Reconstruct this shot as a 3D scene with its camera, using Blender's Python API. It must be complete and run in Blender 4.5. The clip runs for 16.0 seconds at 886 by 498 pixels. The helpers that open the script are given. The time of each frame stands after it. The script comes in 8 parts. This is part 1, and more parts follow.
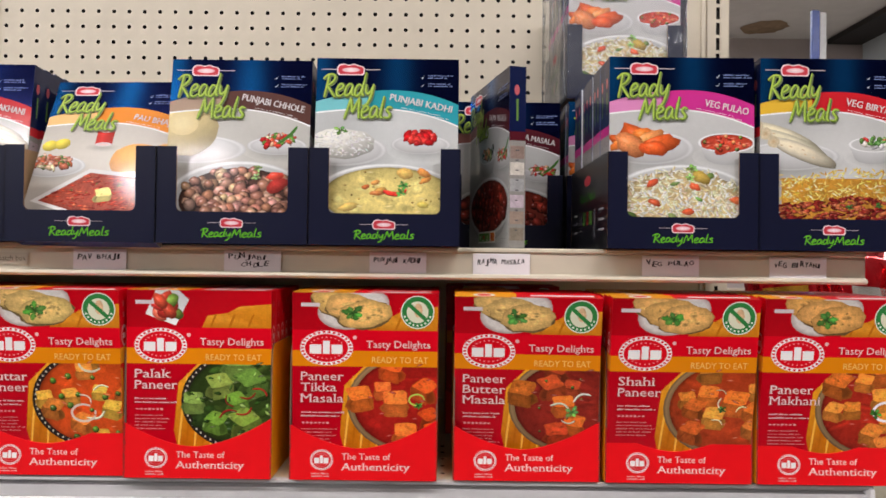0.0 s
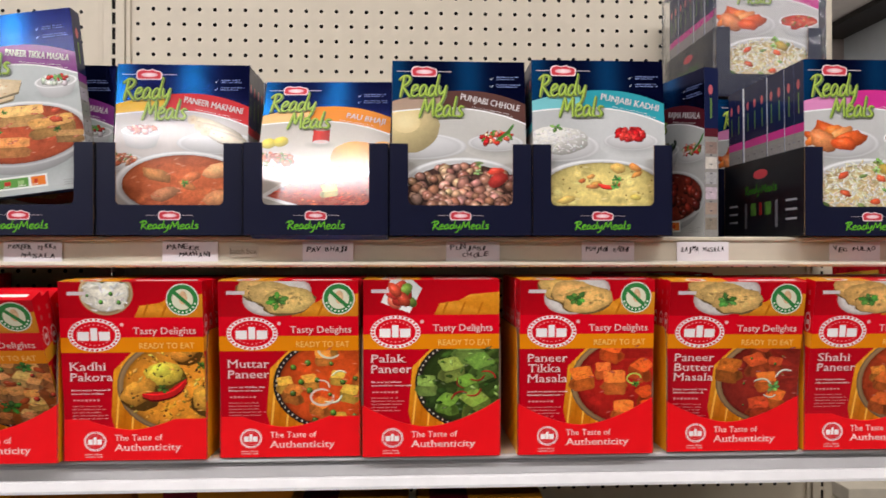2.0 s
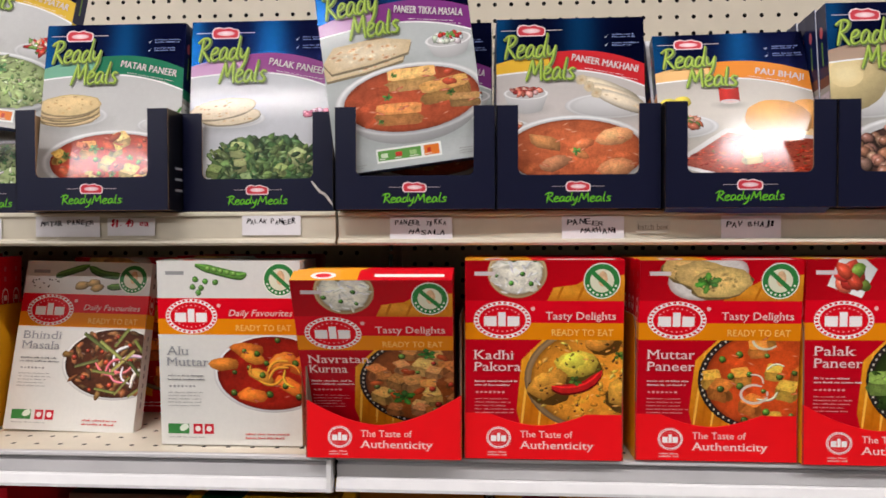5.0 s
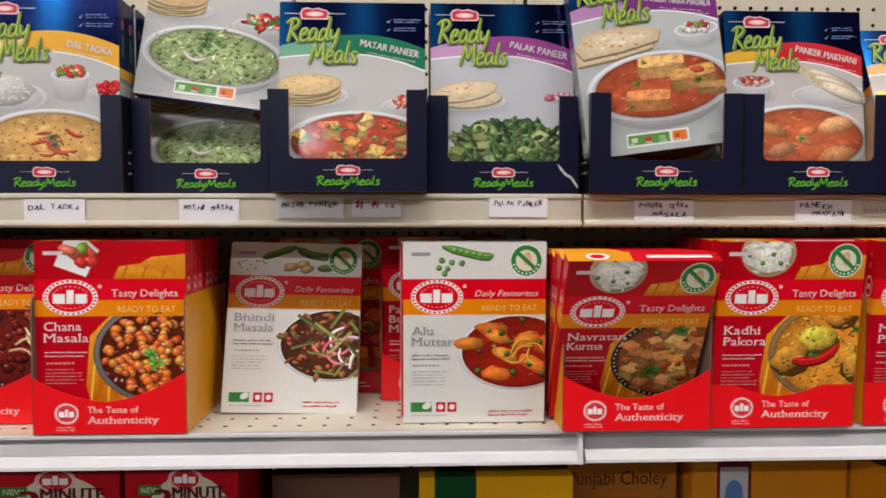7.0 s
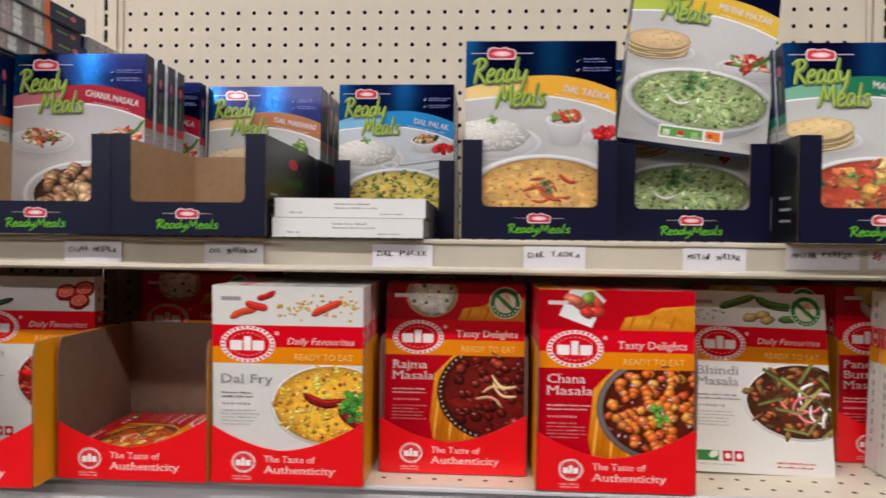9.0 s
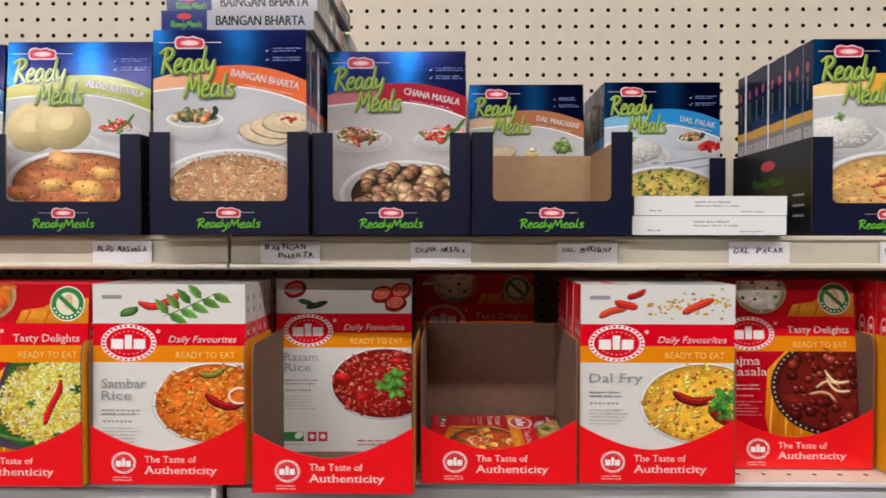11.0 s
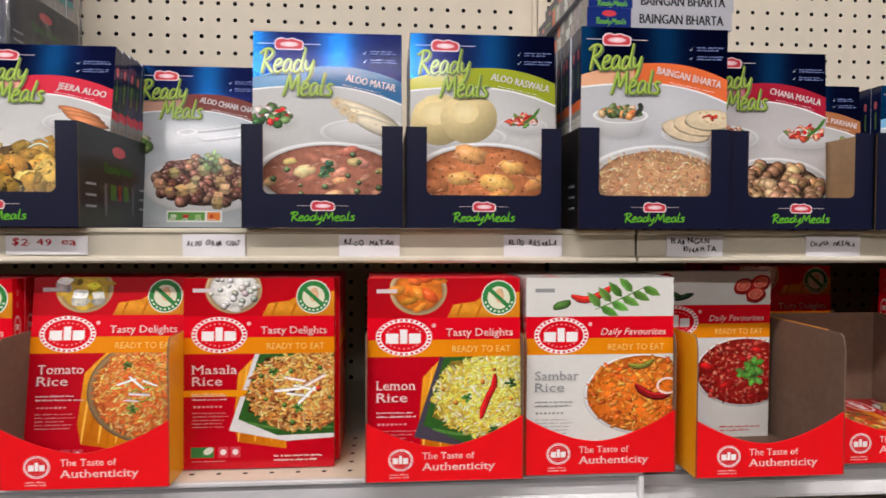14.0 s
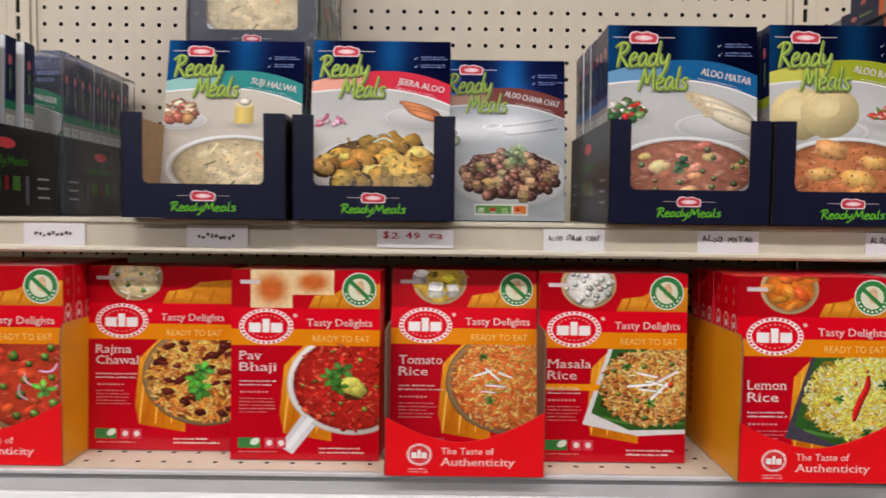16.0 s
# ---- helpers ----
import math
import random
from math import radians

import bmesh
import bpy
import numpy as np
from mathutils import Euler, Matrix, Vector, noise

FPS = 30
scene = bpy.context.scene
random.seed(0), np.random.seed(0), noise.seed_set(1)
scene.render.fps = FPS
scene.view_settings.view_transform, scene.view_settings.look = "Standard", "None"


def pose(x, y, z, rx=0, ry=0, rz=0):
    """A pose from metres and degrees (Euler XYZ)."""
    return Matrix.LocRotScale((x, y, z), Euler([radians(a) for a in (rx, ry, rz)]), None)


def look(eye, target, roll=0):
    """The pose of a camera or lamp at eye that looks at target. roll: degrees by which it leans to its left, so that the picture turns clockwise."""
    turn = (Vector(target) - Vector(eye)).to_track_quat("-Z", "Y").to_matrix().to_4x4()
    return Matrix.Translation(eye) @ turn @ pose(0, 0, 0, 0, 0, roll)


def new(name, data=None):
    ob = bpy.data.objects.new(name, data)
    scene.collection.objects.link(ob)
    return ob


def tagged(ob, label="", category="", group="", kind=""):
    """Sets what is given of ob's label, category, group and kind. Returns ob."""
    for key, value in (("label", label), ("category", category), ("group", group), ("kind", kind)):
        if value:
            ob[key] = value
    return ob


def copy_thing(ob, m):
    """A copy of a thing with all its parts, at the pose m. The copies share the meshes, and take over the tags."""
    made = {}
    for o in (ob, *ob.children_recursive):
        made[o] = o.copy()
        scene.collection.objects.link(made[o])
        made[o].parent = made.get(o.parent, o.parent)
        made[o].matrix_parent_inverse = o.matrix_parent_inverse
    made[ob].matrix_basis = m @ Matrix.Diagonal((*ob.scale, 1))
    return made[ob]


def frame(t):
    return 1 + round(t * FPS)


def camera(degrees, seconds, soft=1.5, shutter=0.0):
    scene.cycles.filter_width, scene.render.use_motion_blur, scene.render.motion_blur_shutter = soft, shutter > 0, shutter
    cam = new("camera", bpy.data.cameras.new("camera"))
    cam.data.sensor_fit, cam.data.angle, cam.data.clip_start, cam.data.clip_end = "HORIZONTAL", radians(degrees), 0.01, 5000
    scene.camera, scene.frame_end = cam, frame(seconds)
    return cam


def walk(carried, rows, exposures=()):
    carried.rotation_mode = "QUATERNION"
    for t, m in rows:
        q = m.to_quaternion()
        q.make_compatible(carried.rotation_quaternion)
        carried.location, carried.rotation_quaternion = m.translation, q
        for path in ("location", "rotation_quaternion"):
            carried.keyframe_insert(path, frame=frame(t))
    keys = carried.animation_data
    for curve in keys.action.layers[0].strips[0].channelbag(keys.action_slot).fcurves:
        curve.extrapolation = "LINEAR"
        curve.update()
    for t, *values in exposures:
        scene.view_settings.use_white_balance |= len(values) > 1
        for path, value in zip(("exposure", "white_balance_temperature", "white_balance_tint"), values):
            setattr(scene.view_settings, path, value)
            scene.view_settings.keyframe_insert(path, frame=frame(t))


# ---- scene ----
cam = camera(67.4, 16.0, soft=1.62, shutter=0.25)
PATH = [
    (0, (0.211, 0.007, 1.371), (0.209, 2.006, 1.396), 0.7),
    (0.5, (0.148, -0.004, 1.372), (0.208, 1.994, 1.402), 0.6),
    (0.7, (0.121, -0.010, 1.371), (0.215, 1.988, 1.408), 0.4),
    (1, (0.07, -0.018, 1.372), (0.195, 1.978, 1.403), 0.3),
    (1.5, (0.004, -0.032, 1.371), (0.106, 1.965, 1.389), 0.1),
    (2, (-0.058, -0.034, 1.366), (0.035, 1.964, 1.37), 0.0),
    (2.2, (-0.080, -0.029, 1.367), (-0.020, 1.970, 1.351), -0.1),
    (2.5, (-0.11, -0.016, 1.369), (-0.081, 1.983, 1.341), -0.2),
    (3, (-0.17, 0.017, 1.369), (-0.214, 2.016, 1.343), 0.1),
    (3.5, (-0.241, 0.031, 1.371), (-0.344, 2.028, 1.345), 0.0),
    (4, (-0.31, 0.049, 1.357), (-0.438, 2.045, 1.336), 0.0),
    (4.2, (-0.328, 0.053, 1.353), (-0.486, 2.047, 1.33), -0.0),
    (6.3, (-0.595, 0.036, 1.36), (-0.54, 2.034, 1.299), 0.0),
    (6.5, (-0.632, 0.032, 1.362), (-0.552, 2.029, 1.289), 0.1),
    (7, (-0.721, 0.028, 1.357), (-0.651, 2.025, 1.263), 0.0),
    (7.5, (-0.794, 0.04, 1.359), (-0.79, 2.038, 1.273), 0.1),
    (7.7, (-0.840, 0.047, 1.363), (-0.847, 2.046, 1.304), 0.3),
    (8, (-0.911, 0.053, 1.371), (-0.961, 2.051, 1.312), 0.4),
    (8.5, (-1.022, 0.058, 1.382), (-1.125, 2.055, 1.328), 0.2),
    (8.7, (-1.071, 0.058, 1.381), (-1.176, 2.055, 1.343), 0.4),
    (9, (-1.158, 0.053, 1.382), (-1.271, 2.05, 1.351), 0.7),
    (9.2, (-1.219, 0.054, 1.383), (-1.309, 2.051, 1.341), 0.7),
    (9.5, (-1.295, 0.048, 1.38), (-1.339, 2.047, 1.351), 0.3),
    (10, (-1.396, 0.032, 1.379), (-1.417, 2.031, 1.349), -0.0),
    (10.2, (-1.428, 0.025, 1.377), (-1.444, 2.025, 1.346), -0.1),
    (12.3, (-1.73, 0.078, 1.385), (-1.797, 2.076, 1.347), 0.4),
    (12.5, (-1.768, 0.076, 1.382), (-1.814, 2.076, 1.359), 0.4),
    (13, (-1.861, 0.076, 1.39), (-1.806, 2.075, 1.345), 0.3),
    (13.2, (-1.892, 0.075, 1.390), (-1.791, 2.072, 1.341), 0.3),
    (13.5, (-1.94, 0.066, 1.389), (-1.798, 2.06, 1.336), 0.3),
    (14, (-2.018, 0.042, 1.382), (-1.855, 2.034, 1.32), 0.2),
    (14.2, (-2.043, 0.037, 1.384), (-1.896, 2.030, 1.305), 0.2),
    (14.5, (-2.073, 0.037, 1.378), (-1.934, 2.031, 1.308), -0.0),
    (15, (-2.144, 0.063, 1.375), (-2.06, 2.059, 1.285), 0.2),
    (15.2, (-2.175, 0.076, 1.377), (-2.133, 2.073, 1.287), 0.2),
    (15.5, (-2.216, 0.088, 1.378), (-2.22, 2.086, 1.276), 0.2),
    (16, (-2.317, 0.055, 1.388), (-2.316, 2.052, 1.286), 0.7),
]
walk(cam, [(t, look(eye, target, roll)) for t, eye, target, roll in PATH],
     exposures=[(0, 0.08), (2, 0.06), (3, -0.02), (4, 0.00), (7, -0.14), (8, -0.05), (9, -0.13), (10, -0.08), (12.5, -0.07), (13.5, -0.07), (14.5, -0.06), (15, -0.04), (16, -0.28)])
import collections

# ---- world and lights ----
world = bpy.data.worlds.new("world")
scene.world = world
world.use_nodes = True
world.node_tree.nodes["Background"].inputs[0].default_value = (0.9, 0.92, 1.0, 1)
world.node_tree.nodes["Background"].inputs[1].default_value = 0.005
CEILING = 3.4
LAMP_WATTS = 30.0


def strip_light(x, y, length, watts=LAMP_WATTS):
    """The light that one ceiling fixture gives, just below its diffuser."""
    data = bpy.data.lights.new("tube_light", "AREA")
    data.shape, data.size, data.size_y, data.energy = "RECTANGLE", length, 0.14, watts
    data.color = (1.0, 0.955, 0.972)
    lamp = new("tube_light", data)
    lamp.matrix_world = pose(x, y, CEILING - 0.075)


LAMPS = [(x, -0.8) for x in (-4.95, -2.95, -0.95, 1.05, 3.05)]
LAMPS += [(x, -3.8) for x in (-7.1, -5.5, -3.9, -2.3)]
# four unseen lamps added only to brighten the far ceiling and walls
LAMPS += [(-0.3, 3.2), (1.0, 5.0), (3.7, 2.2), (5.4, 3.3)]
for lx, ly in LAMPS:
    strip_light(lx, ly, 1.5 if ly < -2 else 1.2, LAMP_WATTS * (1.85 if ly < -2 else 1.08))


# ---- materials ----
def srgb(r, g, b, a=1.0):
    f = lambda c: c / 12.92 if c <= 0.04045 else ((c + 0.055) / 1.055) ** 2.4
    return (f(r / 255), f(g / 255), f(b / 255), a)


def material(name, colour, rough=0.5, metal=0.0, coat=0.0, grain=0.0, grain_scale=60.0, bump=0.0, bump_scale=400.0, spec=0.5):
    """A painted, moulded or papery surface with two scales of mottling and a fine relief."""
    m = bpy.data.materials.new(name)
    m.use_nodes = True
    n, l = m.node_tree.nodes, m.node_tree.links
    p = n["Principled BSDF"]
    p.inputs["Roughness"].default_value, p.inputs["Metallic"].default_value = rough, metal
    p.inputs["Coat Weight"].default_value, p.inputs["Coat Roughness"].default_value = coat, 0.12
    p.inputs["Specular IOR Level"].default_value = spec
    p.inputs["Base Color"].default_value = colour
    tex = n.new("ShaderNodeTexCoord")
    if grain:
        big, small = n.new("ShaderNodeTexNoise"), n.new("ShaderNodeTexNoise")
        big.inputs["Scale"].default_value, small.inputs["Scale"].default_value = grain_scale * 0.12, grain_scale
        big.inputs["Detail"].default_value = small.inputs["Detail"].default_value = 4
        add = n.new("ShaderNodeMath")
        add.operation = "ADD"
        rng = n.new("ShaderNodeMapRange")
        rng.inputs[1].default_value, rng.inputs[2].default_value = 0.7, 1.3
        rng.inputs[3].default_value, rng.inputs[4].default_value = 1 - grain, 1 + grain * 0.6
        mul = n.new("ShaderNodeVectorMath")
        mul.operation = "SCALE"
        mul.inputs[0].default_value = colour[:3]
        for t in (big, small):
            l.new(tex.outputs["Object"], t.inputs["Vector"])
        l.new(big.outputs[0], add.inputs[0])
        l.new(small.outputs[0], add.inputs[1])
        l.new(add.outputs[0], rng.inputs[0])
        l.new(rng.outputs[0], mul.inputs["Scale"])
        l.new(mul.outputs[0], p.inputs["Base Color"])
        rr = n.new("ShaderNodeMapRange")
        rr.inputs[3].default_value, rr.inputs[4].default_value = max(rough - 0.08, 0.03), min(rough + 0.1, 1)
        l.new(big.outputs[0], rr.inputs[0])
        l.new(rr.outputs[0], p.inputs["Roughness"])
    if bump:
        b, t = n.new("ShaderNodeBump"), n.new("ShaderNodeTexNoise")
        t.inputs["Scale"].default_value = bump_scale
        b.inputs["Strength"].default_value, b.inputs["Distance"].default_value = bump, 0.001
        l.new(tex.outputs["Object"], t.inputs["Vector"])
        l.new(t.outputs[0], b.inputs["Height"])
        l.new(b.outputs[0], p.inputs["Normal"])
    return m


def print_material(name, rough, metal, coat, wave=0.0):
    """Printed board: the ink's colour lies on the mesh as "ink"; its alpha says how mottled that ink is."""
    m = bpy.data.materials.new(name)
    m.use_nodes = True
    n, l = m.node_tree.nodes, m.node_tree.links
    p = n["Principled BSDF"]
    ink = n.new("ShaderNodeAttribute")
    ink.attribute_name = "ink"
    tex, info = n.new("ShaderNodeTexCoord"), n.new("ShaderNodeObjectInfo")
    fine, mid = n.new("ShaderNodeTexNoise"), n.new("ShaderNodeTexNoise")
    fine.inputs["Scale"].default_value, mid.inputs["Scale"].default_value = 700, 170
    fine.inputs["Detail"].default_value = mid.inputs["Detail"].default_value = 3
    add = n.new("ShaderNodeMath")
    l.new(tex.outputs["Object"], fine.inputs["Vector"])
    l.new(tex.outputs["Object"], mid.inputs["Vector"])
    l.new(fine.outputs[0], add.inputs[0])
    l.new(mid.outputs[0], add.inputs[1])
    dev = n.new("ShaderNodeMath")
    dev.operation = "SUBTRACT"
    l.new(add.outputs[0], dev.inputs[0])
    dev.inputs[1].default_value = 1.0
    amount = n.new("ShaderNodeMath")
    amount.operation = "MULTIPLY"
    l.new(dev.outputs[0], amount.inputs[0])
    l.new(ink.outputs["Alpha"], amount.inputs[1])
    gain = n.new("ShaderNodeMath")
    gain.operation = "MULTIPLY_ADD"
    l.new(amount.outputs[0], gain.inputs[0])
    gain.inputs[1].default_value, gain.inputs[2].default_value = 3.2, 1.0
    mul = n.new("ShaderNodeVectorMath")
    mul.operation = "SCALE"
    l.new(ink.outputs["Color"], mul.inputs[0])
    l.new(gain.outputs[0], mul.inputs["Scale"])
    l.new(mul.outputs[0], p.inputs["Base Color"])
    p.inputs["Metallic"].default_value, p.inputs["Specular IOR Level"].default_value = metal, 0.09
    p.inputs["Coat Weight"].default_value, p.inputs["Coat Roughness"].default_value = coat, 0.1
    scuff = n.new("ShaderNodeTexNoise")
    scuff.inputs["Scale"].default_value = 22
    shift = n.new("ShaderNodeVectorMath")
    l.new(tex.outputs["Object"], shift.inputs[0])
    l.new(info.outputs["Random"], shift.inputs[1])
    l.new(shift.outputs[0], scuff.inputs["Vector"])
    rr = n.new("ShaderNodeMapRange")
    rr.inputs[3].default_value, rr.inputs[4].default_value = rough * 0.7, rough * 1.5
    l.new(scuff.outputs[0], rr.inputs[0])
    l.new(rr.outputs[0], p.inputs["Roughness"])
    if wave:
        b = n.new("ShaderNodeBump")
        b.inputs["Strength"].default_value, b.inputs["Distance"].default_value = wave, 0.004
        l.new(scuff.outputs[0], b.inputs["Height"])
        l.new(b.outputs[0], p.inputs["Normal"])
    return m


PRINT = print_material("printed_board", 0.36, 0.0, 0.52, 0.07)
FOIL = print_material("printed_foil_board", 0.17, 0.8, 0.12, 0.16)
MATT = print_material("printed_matt_board", 0.36, 0.0, 0.15, 0.05)
BOARD = material("cream_enamel", srgb(214, 203, 182), 0.42, grain=0.05, grain_scale=30, bump=0.05, bump_scale=900)
# near-black colour standing in for the shade behind perforations
HOLE_SHADE = material("dark_cavity", srgb(28, 25, 22), 0.9, grain=0.2)
SHELF = material("cream_shelf_enamel", srgb(218, 209, 190), 0.4, grain=0.08, grain_scale=40, bump=0.05, bump_scale=700)
CHANNEL = material("cream_price_channel", srgb(205, 196, 176), 0.36, grain=0.1, grain_scale=25, bump=0.04, bump_scale=500)
SILVER = material("grey_price_channel", srgb(208, 206, 207), 0.34, metal=0.0, grain=0.12, grain_scale=18, bump=0.03, bump_scale=300)
BRIGHT = material("worn_white_edge", srgb(222, 220, 220), 0.34, grain=0.08, grain_scale=40)
SLOT_SHADE = material("dark_slot", srgb(22, 19, 17), 0.8, grain=0.2)
KRAFT = material("brown_kraft_board", srgb(170, 138, 104), 0.75, grain=0.14, grain_scale=120, bump=0.12, bump_scale=500)
# kraft darkened: the shade inside the red trays is put into its colour
KRAFT_SHADED = material("grey_brown_board", srgb(116, 90, 74), 0.8, grain=0.16, grain_scale=120, bump=0.12, bump_scale=500)
PAPER = material("white_price_ticket", srgb(228, 224, 226), 0.55, grain=0.05, grain_scale=60)
INKPEN = material("black_marker_ink", srgb(30, 24, 26), 0.5, grain=0.3, grain_scale=300)
CEIL = material("grey_ceiling_board", srgb(226, 222, 216), 0.85, grain=0.08, grain_scale=8, bump=0.1, bump_scale=200)
STAIN = material("brown_water_stain", srgb(160, 136, 108), 0.85, grain=0.35, grain_scale=14)
WALL = material("dull_wall_paint", srgb(190, 178, 174), 0.7, grain=0.08, grain_scale=6, bump=0.06)
PALE = material("pale_blue_wall_paint", srgb(212, 220, 224), 0.6, grain=0.06, grain_scale=6, bump=0.06)
BEAM = material("dark_beam_paint", srgb(42, 38, 36), 0.6, grain=0.2, grain_scale=10)
# dark brown for unseen shelving, so that little light bounces back
DARK_SURROUND = material("dim_stock_colours", srgb(70, 60, 54), 0.6, grain=0.3, grain_scale=8)
FLOOR = material("grey_vinyl_floor", srgb(124, 118, 110), 0.35, grain=0.15, grain_scale=12, bump=0.03)
BLUE = material("blue_enamel", srgb(28, 66, 160), 0.4, grain=0.1, grain_scale=30, bump=0.04)
# brown for unseen surroundings, kept dark against reflections on the cartons
DULL = material("dull_brown_shelving", srgb(92, 84, 76), 0.6, grain=0.2, grain_scale=6)
WHITE = material("white_enamel", srgb(214, 214, 214), 0.45, grain=0.06, grain_scale=30, bump=0.04)
TUBE = bpy.data.materials.new("lamp_diffuser")
TUBE.use_nodes = True
TUBE.node_tree.nodes["Principled BSDF"].inputs["Emission Color"].default_value = (1, 0.96, 0.9, 1)
TUBE.node_tree.nodes["Principled BSDF"].inputs["Emission Strength"].default_value = 9.0
FILM = bpy.data.materials.new("clear_shrink_film")
FILM.use_nodes = True
fn, fl = FILM.node_tree.nodes, FILM.node_tree.links
film_mix, film_clear, film_gloss = fn.new("ShaderNodeMixShader"), fn.new("ShaderNodeBsdfTransparent"), fn.new("ShaderNodeBsdfGlossy")
film_noise, film_bump, film_fres = fn.new("ShaderNodeTexNoise"), fn.new("ShaderNodeBump"), fn.new("ShaderNodeFresnel")
film_noise.inputs["Scale"].default_value, film_gloss.inputs["Roughness"].default_value = 38, 0.12
film_bump.inputs["Strength"].default_value, film_bump.inputs["Distance"].default_value = 0.9, 0.006
film_fres.inputs["IOR"].default_value = 1.33
film_coord = fn.new("ShaderNodeTexCoord")
fl.new(film_coord.outputs["Object"], film_noise.inputs["Vector"])
fl.new(film_noise.outputs[0], film_bump.inputs["Height"])
fl.new(film_bump.outputs[0], film_gloss.inputs["Normal"])
fl.new(film_bump.outputs[0], film_fres.inputs["Normal"])
fl.new(film_fres.outputs[0], film_mix.inputs[0])
fl.new(film_clear.outputs[0], film_mix.inputs[1])
fl.new(film_gloss.outputs[0], film_mix.inputs[2])
film_haze, film_cloud = fn.new("ShaderNodeMixShader"), fn.new("ShaderNodeBsdfDiffuse")
film_cloud.inputs["Color"].default_value, film_haze.inputs[0].default_value = (0.8, 0.84, 0.9, 1), 0.07
fl.new(film_mix.outputs[0], film_haze.inputs[1])
fl.new(film_cloud.outputs[0], film_haze.inputs[2])
fl.new(film_haze.outputs[0], fn["Material Output"].inputs["Surface"])


# ---- builders ----
def part(name, bm, mats, parent=None, label="", smooth=False):
    me = bpy.data.meshes.new(name)
    bm.to_mesh(me)
    bm.free()
    for m in mats if isinstance(mats, (list, tuple)) else [mats]:
        me.materials.append(m)
    if smooth:
        for f in me.polygons:
            f.use_smooth = True
    ob = new(name, me)
    ob.parent = parent
    return tagged(ob, label)


def empty(name, m, label, category, group="", kind=""):
    ob = new(name)
    ob.empty_display_size = 0.02
    ob.matrix_basis = m
    return tagged(ob, label, category, group, kind)


def cuboid(bm, x0, y0, z0, x1, y1, z1, bevel=0.0, mat=0):
    r = bmesh.ops.create_cube(bm, size=1, matrix=Matrix.LocRotScale(((x0 + x1) / 2, (y0 + y1) / 2, (z0 + z1) / 2), None, (x1 - x0, y1 - y0, z1 - z0)))
    vs = r["verts"]
    fs = list({f for v in vs for f in v.link_faces})
    for f in fs:
        f.material_index = mat
    if bevel:
        es = list({e for v in vs for e in v.link_edges})
        bmesh.ops.bevel(bm, geom=es, offset=bevel, segments=2, affect="EDGES", profile=0.7)
    return bm


def box_part(name, dims, mat, parent=None, label="", bevel=0.0):
    return part(name, cuboid(bmesh.new(), *dims, bevel=bevel), mat, parent, label)


def extrude_profile(bm, profile, x0, x1, mat=0):
    """A prism along x from a closed outline of (y, z)."""
    a = [bm.verts.new((x0, y, z)) for y, z in profile]
    b = [bm.verts.new((x1, y, z)) for y, z in profile]
    n = len(profile)
    fs = [bm.faces.new((a[i], a[(i + 1) % n], b[(i + 1) % n], b[i])) for i in range(n)]
    fs += [bm.faces.new(a[::-1]), bm.faces.new(b)]
    for f in fs:
        f.material_index = mat
    bmesh.ops.recalc_face_normals(bm, faces=fs)
    return fs


def card(name, outline, thick, outer, inner, parent, place, label="", edge=0):
    """A sheet of board cut to an outline of (a, b), its printed side towards -y before place is applied."""
    bm = bmesh.new()
    front = [bm.verts.new((a, 0, b)) for a, b in outline]
    back = [bm.verts.new((a, thick, b)) for a, b in outline]
    n = len(outline)
    f = bm.faces.new(front)
    g = bm.faces.new(back[::-1])
    for i in range(n):
        bm.faces.new((front[(i + 1) % n], front[i], back[i], back[(i + 1) % n])).material_index = edge
    bmesh.ops.recalc_face_normals(bm, faces=bm.faces[:])
    g.material_index = 1
    bmesh.ops.triangulate(bm, faces=[f, g])
    bm.transform(place)
    return part(name, bm, [outer, inner], parent, label)


def plain_board(name, rgb, rough=0.3, coat=0.25, spec=0.5):
    return material(name, srgb(*rgb), rough, coat=coat, spec=spec, grain=0.06, grain_scale=30, bump=0.04, bump_scale=200)


NAVY = plain_board("navy_tray_board", (13, 17, 44), 0.38, 0.2, 0.3)
NAVY_SIDE = plain_board("black_tray_side_board", (13, 14, 22), 0.34, 0.1, 0.35)
RED_TRAY = plain_board("red_tray_board", (244, 12, 24), 0.36, 0.08)
YELLOW_TRAY = plain_board("yellow_tray_board", (232, 160, 24), 0.36, 0.1)

GLYPHS = {}


def glyphs(text):
    """The filled outline of a word in the built-in font: points and faces, with its bounds."""
    if text not in GLYPHS:
        cu = bpy.data.curves.new("word", "FONT")
        cu.body, cu.resolution_u, cu.fill_mode = text, 2, "FRONT"
        ob = bpy.data.objects.new("word", cu)
        me = bpy.data.meshes.new_from_object(ob)
        pts = [(v.co.x, v.co.y) for v in me.vertices]
        faces = [tuple(p.vertices) for p in me.polygons]
        bpy.data.objects.remove(ob)
        bpy.data.curves.remove(cu)
        bpy.data.meshes.remove(me)
        xs = [p[0] for p in pts]
        GLYPHS[text] = (pts, faces, min(xs), max(xs))
    return GLYPHS[text]


CAP = 0.69


